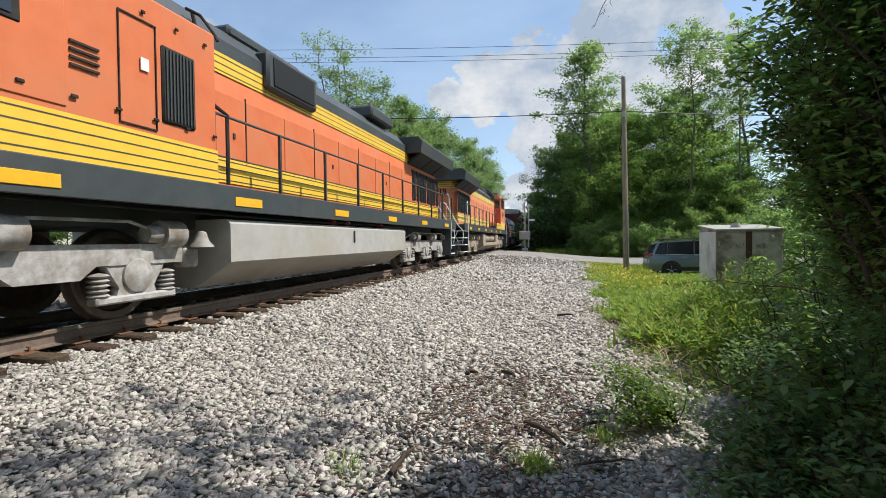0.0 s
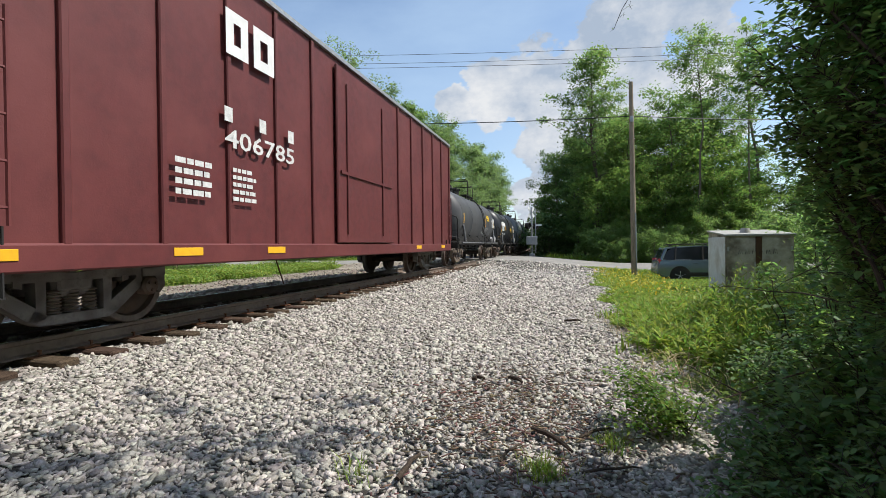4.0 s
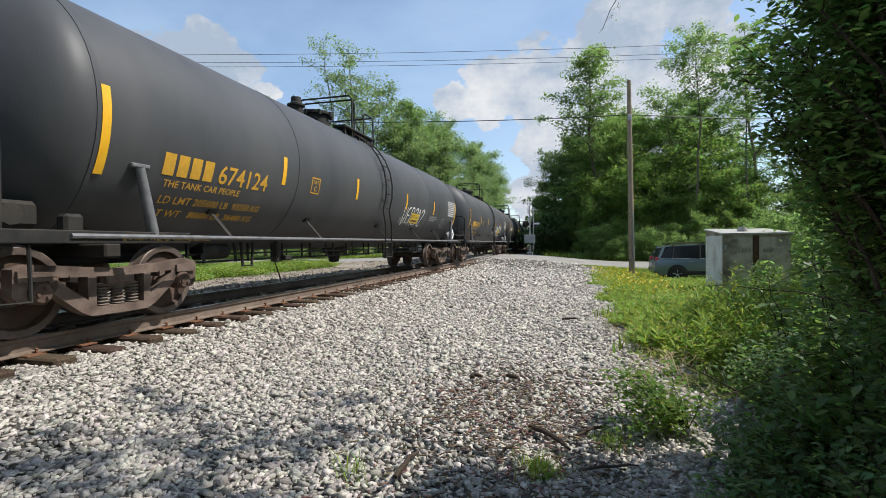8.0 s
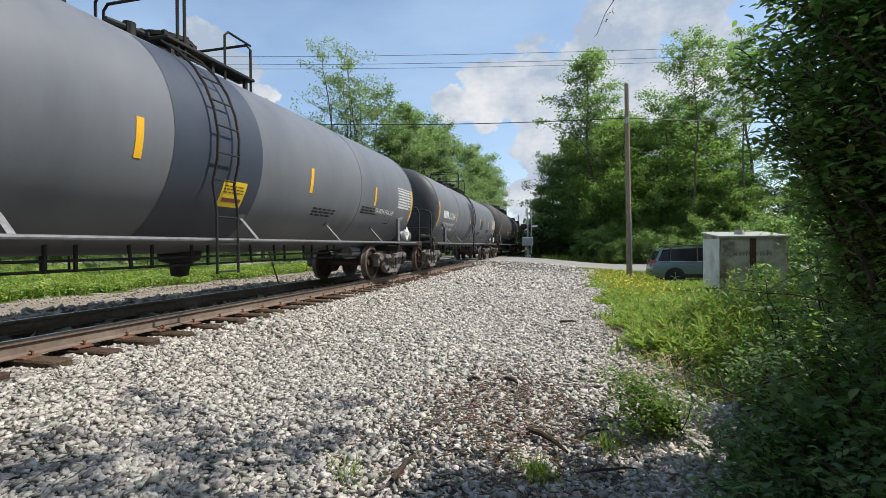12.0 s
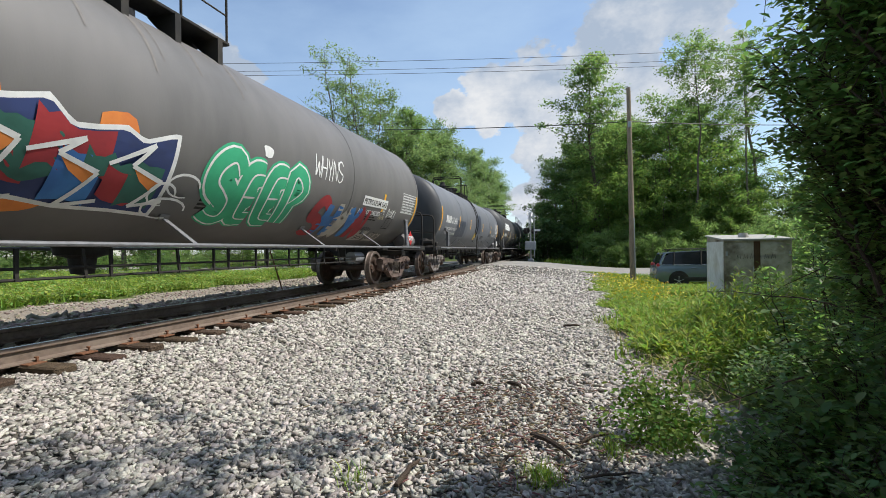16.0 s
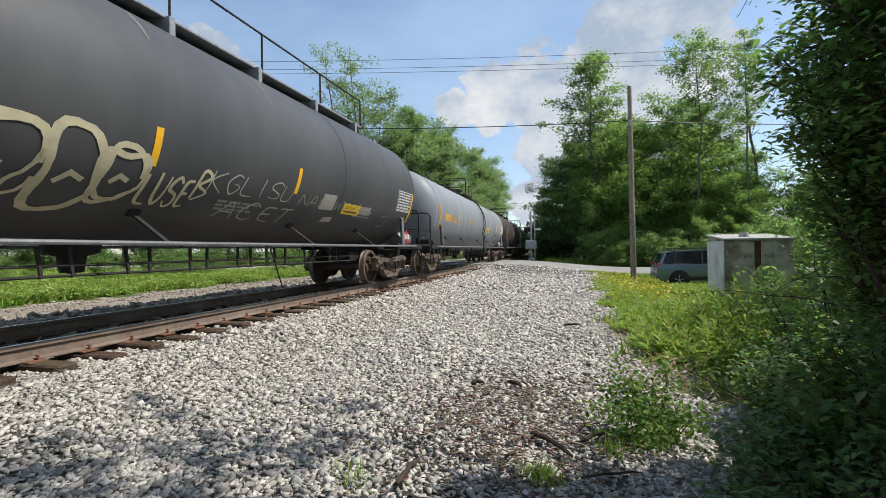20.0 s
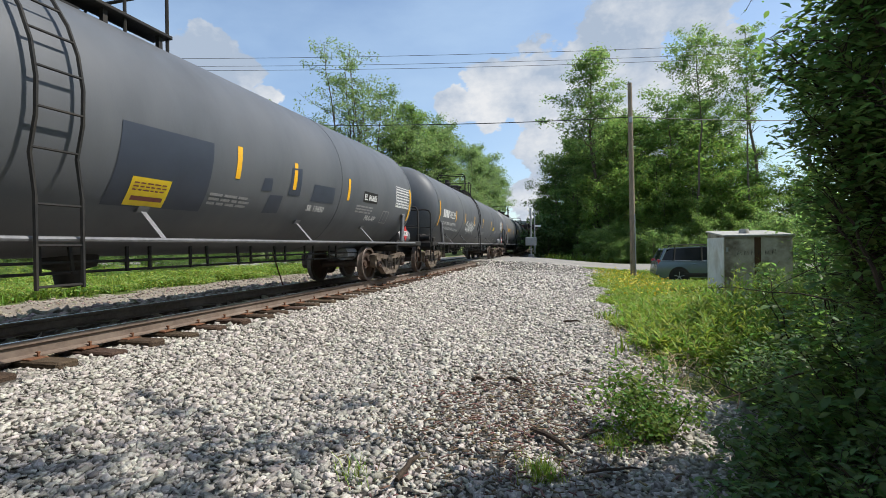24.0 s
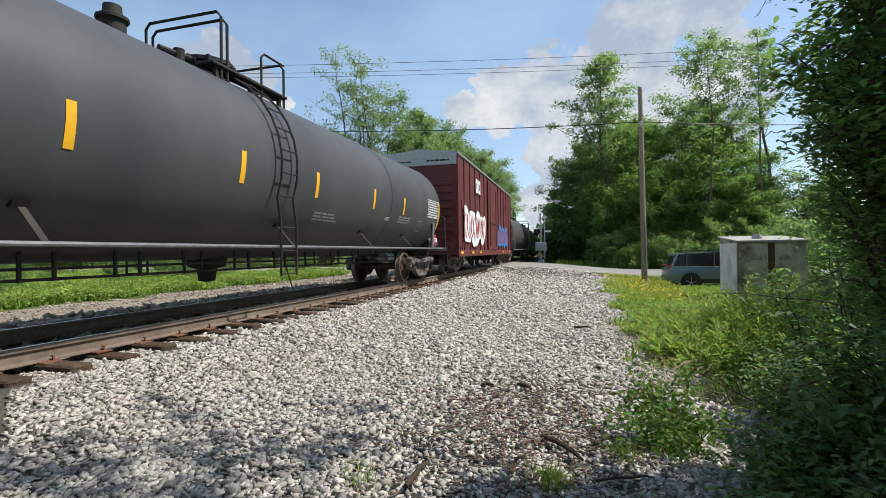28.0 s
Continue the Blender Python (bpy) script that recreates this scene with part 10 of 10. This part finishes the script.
def build_shrubs():
    """The shrub close beside the camera, its stems and sprays, and two branches that the wind shifts."""
    rnd = random.Random(12)
    base = Vector((2.35, 3.35, float(land(2.35, 3.35))))
    def stem_thing(name, label, origin, limbs, twigs, reach, r0, leaf, mat, seed, cat="shrub", group="", size=1.0, at=None, feet=()):
        place = Vector(at) if at else origin
        ob = thing(name, label, cat, Matrix.Translation(place), group)
        wood, cents = Shape(), []
        for a, b in limbs:
            spray(wood, cents, (Vector(a) - origin) * size, (Vector(b) - origin) * size, rnd, r0 * size, twigs, reach * size)
        for a, b in feet:
            wood.tube(branch_points(Vector(a) - place, Vector(b) - place, 0, 6, 0.05, rnd), [0.03, 0.026, 0.022, 0.019, 0.016, 0.012], 7)
        part("branch", wood, M_TWIG, ob)
        part("leaves", leaf_mesh(cents, leaf * size, mat, seed), None, ob)
        return ob
    def inside(c, r):
        while True:
            d = Vector((rnd.uniform(-1, 1), rnd.uniform(-1, 1), rnd.uniform(-1, 1)))
            if 0.45 < d.length < 1:
                return Vector(c) + Vector((d.x * r[0], d.y * r[1], d.z * r[2]))
    NEAR = 0.72
    def closer(p):
        return Vector(EYE).lerp(Vector(p), NEAR)
    ground_z = float(land(1.75, 2.1))
    feet = [((1.55 + 0.06 * i, 1.9 + 0.09 * (i % 4), ground_z), closer(base + Vector((rnd.uniform(-0.4, 0.7), rnd.uniform(-0.2, 1.2), 1.6 + 0.2 * i)))) for i in range(8)]
    limbs, over = [], []
    for i in range(64):
        end = inside((3.0, 4.3, 1.75), (1.25, 1.6, 2.3))
        if end.x < 0.40 * end.y and 0.5 < end.z < 2.2:
            continue
        mid = base.lerp(end, rnd.uniform(0.45, 0.7)) + Vector((rnd.uniform(-0.2, 0.2), rnd.uniform(-0.2, 0.2), rnd.uniform(-0.1, 0.4)))
        limbs.append((mid, end))
    # unseen limbs to the right, added only to shade the thicket and gravel
    for i in range(44):
        end = inside((4.5, 4.6, 3.2), (1.0, 1.1, 1.1)) if i % 4 else inside((2.95, 2.6, 2.2), (0.65, 0.8, 0.8))
        limbs.append((base.lerp(end, rnd.uniform(0.5, 0.7)) + Vector((rnd.uniform(0, 0.2), rnd.uniform(-0.2, 0.1), rnd.uniform(-0.1, 0.2))), end))
    for i in range(20):
        end = inside((2.42, 4.8, 0.95), (0.5, 0.6, 0.6))
        limbs.append((base.lerp(end, rnd.uniform(0.55, 0.72)) + Vector((rnd.uniform(0, 0.25), rnd.uniform(-0.2, 0.2), rnd.uniform(-0.1, 0.2))), end))
    for i in range(30):
        end = inside((2.35, 4.6, 1.35), (0.6, 0.6, 0.55))
        limbs.append((base.lerp(end, rnd.uniform(0.55, 0.72)) + Vector((rnd.uniform(-0.1, 0.2), rnd.uniform(-0.2, 0.2), rnd.uniform(-0.1, 0.2))), end))
    for i in range(38):
        end = inside((2.62, 4.6, 2.0), (0.78, 0.9, 1.5))
        (limbs if i % 2 else over).append((base.lerp(end, rnd.uniform(0.5, 0.72)) + Vector((rnd.uniform(-0.1, 0.2), rnd.uniform(-0.2, 0.2), rnd.uniform(-0.1, 0.3))), end))
    for i in range(48):
        end = inside((1.80, 4.45, 2.45), (0.46, 0.6, 1.2))
        over.append((base.lerp(end, rnd.uniform(0.6, 0.78)) + Vector((rnd.uniform(0.1, 0.3), rnd.uniform(-0.2, 0.2), rnd.uniform(-0.1, 0.3))), end))
    for i in range(9):
        limbs.append((base + Vector((rnd.uniform(-0.2, 0.3), rnd.uniform(-0.2, 0.6), 0)), base + Vector((rnd.uniform(-0.5, 0.6), rnd.uniform(-0.3, 1.2), 2.6))))
    stem_thing("near_shrub", "tall dense green shrub in shade beside the gravel", base, limbs, 19, 0.40, 0.016, 0.062, M_BUSH, 61, size=NEAR, at=closer(base), feet=feet)
    # low thicket at its foot
    near = []
    for i in range(60):
        end = inside((1.38, 2.5, -0.32), (0.9, 0.75, 0.36))
        near.append((Vector((end.x * 0.6 + 0.75, end.y * 0.7 + 0.6, -0.62)), end))
    stem_thing("thicket", "low dark thicket over the gravel's edge", Vector((1.5, 2.4, -0.62)), near, 13, 0.2, 0.007, 0.04, M_BUSH, 67)
    low = []
    for i in range(80):
        end = inside((2.05, 3.3, -0.05), (1.0, 1.15, 0.62))
        low.append((Vector((end.x * 0.6 + 0.95, end.y * 0.7 + 1.0, -0.6)), end))
    stem_thing("thicket", "dark leafy thicket at the foot of the shrub", Vector((2.2, 3.5, -0.6)), low, 15, 0.28, 0.01, 0.058, M_BUSH, 62)
    rim = []
    for i in range(46):
        end = inside((1.95, 4.55, -0.2), (0.72, 0.95, 0.42))
        rim.append((Vector((end.x * 0.6 + 0.95, end.y * 0.7 + 1.4, -0.62)), end))
    stem_thing("thicket", "dark leafy thicket over the shaded gravel", Vector((2.0, 4.5, -0.6)), rim, 13, 0.26, 0.009, 0.05, M_BUSH, 68)
    edge = []
    for i in range(30):
        end = inside((1.12, 3.25, -0.38), (0.42, 0.62, 0.24))
        edge.append((Vector((end.x * 0.6 + 0.75, end.y * 0.7 + 1.0, -0.62)), end))
    stem_thing("thicket", "low dark leafy sprays over the gravel", Vector((1.4, 3.3, -0.62)), edge, 12, 0.2, 0.007, 0.045, M_BUSH, 69)
    mid = []
    for i in range(60):
        end = inside((3.15, 6.0, 0.35), (1.25, 1.6, 1.1))
        mid.append((Vector((end.x * 0.7 + 0.95, end.y * 0.7 + 1.8, -0.6)), end))
    stem_thing("thicket", "leafy green thicket beside the weeds", Vector((2.8, 5.2, -0.6)), mid, 13, 0.34, 0.011, 0.06, M_BUSH, 63)
    # bare dead branch reaching over the gravel's edge
    dead = Shape()
    main = branch_points((2.6, 3.7, 0.35), (1.15, 4.0, -0.22), 0.08, 8, 0.03, rnd)
    dead.tube(main, [0.02 * (1 - 0.8 * i / 7) for i in range(8)], 6)
    for i in range(9):
        p = main[rnd.randrange(2, 8)]
        dead.tube([p, p + Vector((rnd.uniform(-0.4, 0.1), rnd.uniform(-0.3, 0.3), rnd.uniform(-0.12, 0.18)))], [0.007, 0.002], 4)
    solo("dead_branch", dead, M_TWIG, "bare dark dead branch reaching over the gravel's edge", "branch")
    for a, b in (((2.9, 4.6, 1.2), (1.75, 5.6, 0.25)), ((3.0, 4.3, 1.35), (2.0, 4.6, 0.55)), ((2.7, 4.9, 0.15), (1.45, 6.1, 0.38))):
        tw = Shape()
        spray(tw, [], a, b, rnd, 0.012, 7, 0.3, 0.02)
        solo("bare_branch", tw, M_TWIG, "thin bare branch in front of the shrub", "branch", "bare branches")
    # branches that shift in the wind
    for a, b in (((2.5, 4.2, 2.2), (1.35, 4.1, 2.75)), ((2.5, 4.3, 1.9), (1.3, 4.5, 2.25)), ((2.5, 4.2, 2.4), (1.5, 4.0, 3.2)), ((2.4, 4.4, 1.7), (1.45, 4.7, 1.75)), ((2.5, 4.1, 2.6), (1.7, 3.9, 3.5)), ((2.5, 4.2, 2.5), (1.12, 4.1, 3.25)), ((2.5, 4.2, 2.4), (1.25, 4.3, 2.98)), ((2.5, 4.1, 2.6), (1.22, 4.0, 3.55)), ((2.5, 4.1, 2.6), (1.5, 3.9, 3.3)), ((2.5, 4.2, 2.3), (1.6, 4.2, 2.5))):
        over.append((a, b))
    top = stem_thing("leafy_branch", "overhanging leafy branches of the near shrub", Vector((2.5, 4.2, 2.2)), over, 16, 0.34, 0.014, 0.064, M_BUSH, 64, "branch", "branches in the wind", NEAR, closer((2.5, 4.2, 2.2)))
    foot = []
    o = Vector((0.66, 4.15, -0.58))
    for i in range(15):
        foot.append((o + Vector((0.15, 0, 0)), o + Vector((rnd.uniform(-0.6, 0.32), rnd.uniform(-0.4, 0.4), rnd.uniform(0.08, 0.52)))))
    spr = stem_thing("leafy_branch", "low leafy green branch over the gravel's edge", o, foot, 16, 0.16, 0.004, 0.036, M_SAPLING, 65, "branch", "branches in the wind")
    # thin twigs hanging from above, with a few leaves
    tw, cents = Shape(), []
    oo = Vector((0.98, 4.3, 3.22))
    tw.tube(branch_points((0.36, 0, 0.55), (-0.16, 0.02, -0.5), 0, 7, 0.03, rnd), [0.006, 0.0055, 0.005, 0.0045, 0.004, 0.003, 0.002], 5)
    tw.tube([(0.5, 0, 0.12), (0.38, 0, -0.04), (0.22, 0.02, -0.14), (0.04, 0.03, -0.12)], [0.007, 0.006, 0.004, 0.002], 5)
    for i in range(9):
        w = rnd.random()
        p = Vector((0.1 - 0.26 * w, 0, -0.1 - 0.4 * w))
        tw.tube([p, p + Vector((rnd.uniform(-0.06, 0.06), 0, rnd.uniform(-0.05, 0.03)))], [0.002, 0.001], 4)
        cents.append(p + Vector((rnd.uniform(-0.05, 0.05), rnd.uniform(-0.04, 0.04), rnd.uniform(-0.05, 0.02))))
    limb = Shape().tube(branch_points((2.15, 4.05, 3.0), (0.15, 4.38, 3.74), -0.2, 8, 0.02, rnd), [0.028, 0.026, 0.024, 0.021, 0.018, 0.015, 0.012, 0.008], 7)
    solo("overhanging_branch", limb, M_TWIG, "dark bare branch of the near shrub reaching overhead", "branch")
    ob = thing("hanging_twig", "thin dark twigs with a few leaves hanging from above", "branch", Matrix.Translation(oo))
    part("branch", tw, M_TWIG, ob)
    part("leaves", leaf_mesh(cents, 0.026, M_BUSH, 66), None, ob)
    SWAY.append((top, tuple(closer((2.5, 4.2, 2.2))), [(0, 0, 0, 0, 0), (3.5, 0, 0, 0.02, 0), (7, 1, 0, -0.02, 0), (12.5, 0, 0, 0.0, 0), (15, 1, 0, 0.07, 0), (16.9, 1, 0, 0.05, 0), (18, 2, -2, 0.30, 0), (19, 2, -2, 0.18, 0), (21, 1, 0, 0.1, 0), (24, 2, 0, 0.14, 0), (27, 2, -1, 0.14, 0), (28, 2, -1, 0.12, 0)]))
    SWAY.append((spr, (0.66, 4.15, -0.58), [(0, 0, 0, 0, 0), (3, 2, -2, 0.01, 2), (5.8, 0, 0, 0.03, 4), (7, -3, -5, 0.22, 34), (8.2, 0, 0, 0.02, 2), (12.5, 0, 0, 0, 0), (14.5, -3, -5, -0.02, 20), (16, -4, -8, 0.06, 36), (18, -4, -8, 0.0, 38), (20.5, -3, -6, -0.05, 30), (24, -2, -4, -0.06, 22), (28, -4, -8, 0.02, 36)]))
    SWAY.append((ob, tuple(oo), [(0, 0, 0, -0.6, 12), (3.5, 0, 0, -0.5, 8), (8, 0, 0, -0.58, 14), (12.5, 0, 0, -0.6, 24), (15, -20, 0, 0.5, 16), (17, -20, 0, 0.5, 16), (18, 0, 0, -0.59, 0), (19, 10, 0, -0.3, 0), (20, 5, 0, 0.5, 8), (28, 5, 0, 0.55, 8)]))


SWAY = []   # thing, its place, rows of (seconds, turn about y, turn about z, shift to the right)


def build_litter():
    """Sticks, chips and tufts on the gravel."""
    rnd = random.Random(3)
    for x, y, turn, l, r in ((-0.63, 5.0, -50, 0.24, 0.022), (-0.20, 3.62, -52, 0.50, 0.02), (0.13, 3.85, 40, 0.34, 0.013), (-1.0, 4.9, 12, 0.13, 0.02), (-0.45, 3.3, 70, 0.3, 0.01), (-1.05, 2.9, 85, 0.35, 0.018), (-0.1, 9.3, 5, 0.3, 0.02), (0.2, 3.25, 20, 0.4, 0.009)):
        sh = Shape()
        pts = branch_points((-l / 2, 0, 0), (l / 2, 0, 0.01), 0.02, 6, 0.012, rnd)
        sh.tube(pts, [r * k for k in (0.9, 1.1, 1, 0.95, 0.8, 0.5)], 7)
        solo("stick", sh, M_TWIG, "broken dark stick lying on the gravel", "stick", "sticks on the gravel", at=pose(x, y, float(land(x, y)) + 0.045, 0, 0, turn))
    n = 1500
    x, y = RNG.normal(-0.55, 0.55, n), RNG.normal(4.0, 0.9, n)
    chips = CUBE_V[None] * np.stack([RNG.uniform(0.015, 0.06, n), RNG.uniform(0.004, 0.012, n), RNG.uniform(0.002, 0.006, n)], 1)[:, None]
    chips = np.einsum("nij,nkj->nki", random_turns(n, 0.3), chips) + np.stack([x, y, land(x, y) + 0.045], 1)[:, None]
    f = CUBE_F[None] + (np.arange(n) * 8)[:, None, None]
    tagged(new("bark_chips", big_mesh("bark_chips", chips.reshape(-1, 3), f.reshape(-1, 3), M_CHIP)), "brown bark chips and leaf litter on the gravel", "litter", kind="stuff")
    for cx, cy, k in ((-0.22, 3.15, 300), (-1.35, 2.75, 60), (0.25, 3.75, 160)):
        x, y = RNG.normal(cx, 0.07, k), RNG.normal(cy, 0.07, k)
        co, f = blades(x, y, RNG.uniform(0.05, 0.16, k), RNG.uniform(0.004, 0.009, k), 0.7)
        tagged(new("grass_tuft", big_mesh("grass_tuft", co, f, M_GRASS)), "small tuft of pale green grass in the gravel", "grass", kind="stuff")


M_CHIP = material("brown_bark_chip", (0.16, 0.095, 0.06), 0.9, 0, (0.07, 0.045, 0.03), 20, 0.6, island=0.5)
build_tracks()
build_stones()
build_lines()
build_mast()
build_lever()
build_cabinet()
build_suv()
build_trees()
build_grass()
build_shrubs()
build_litter()
build_train()
motions()
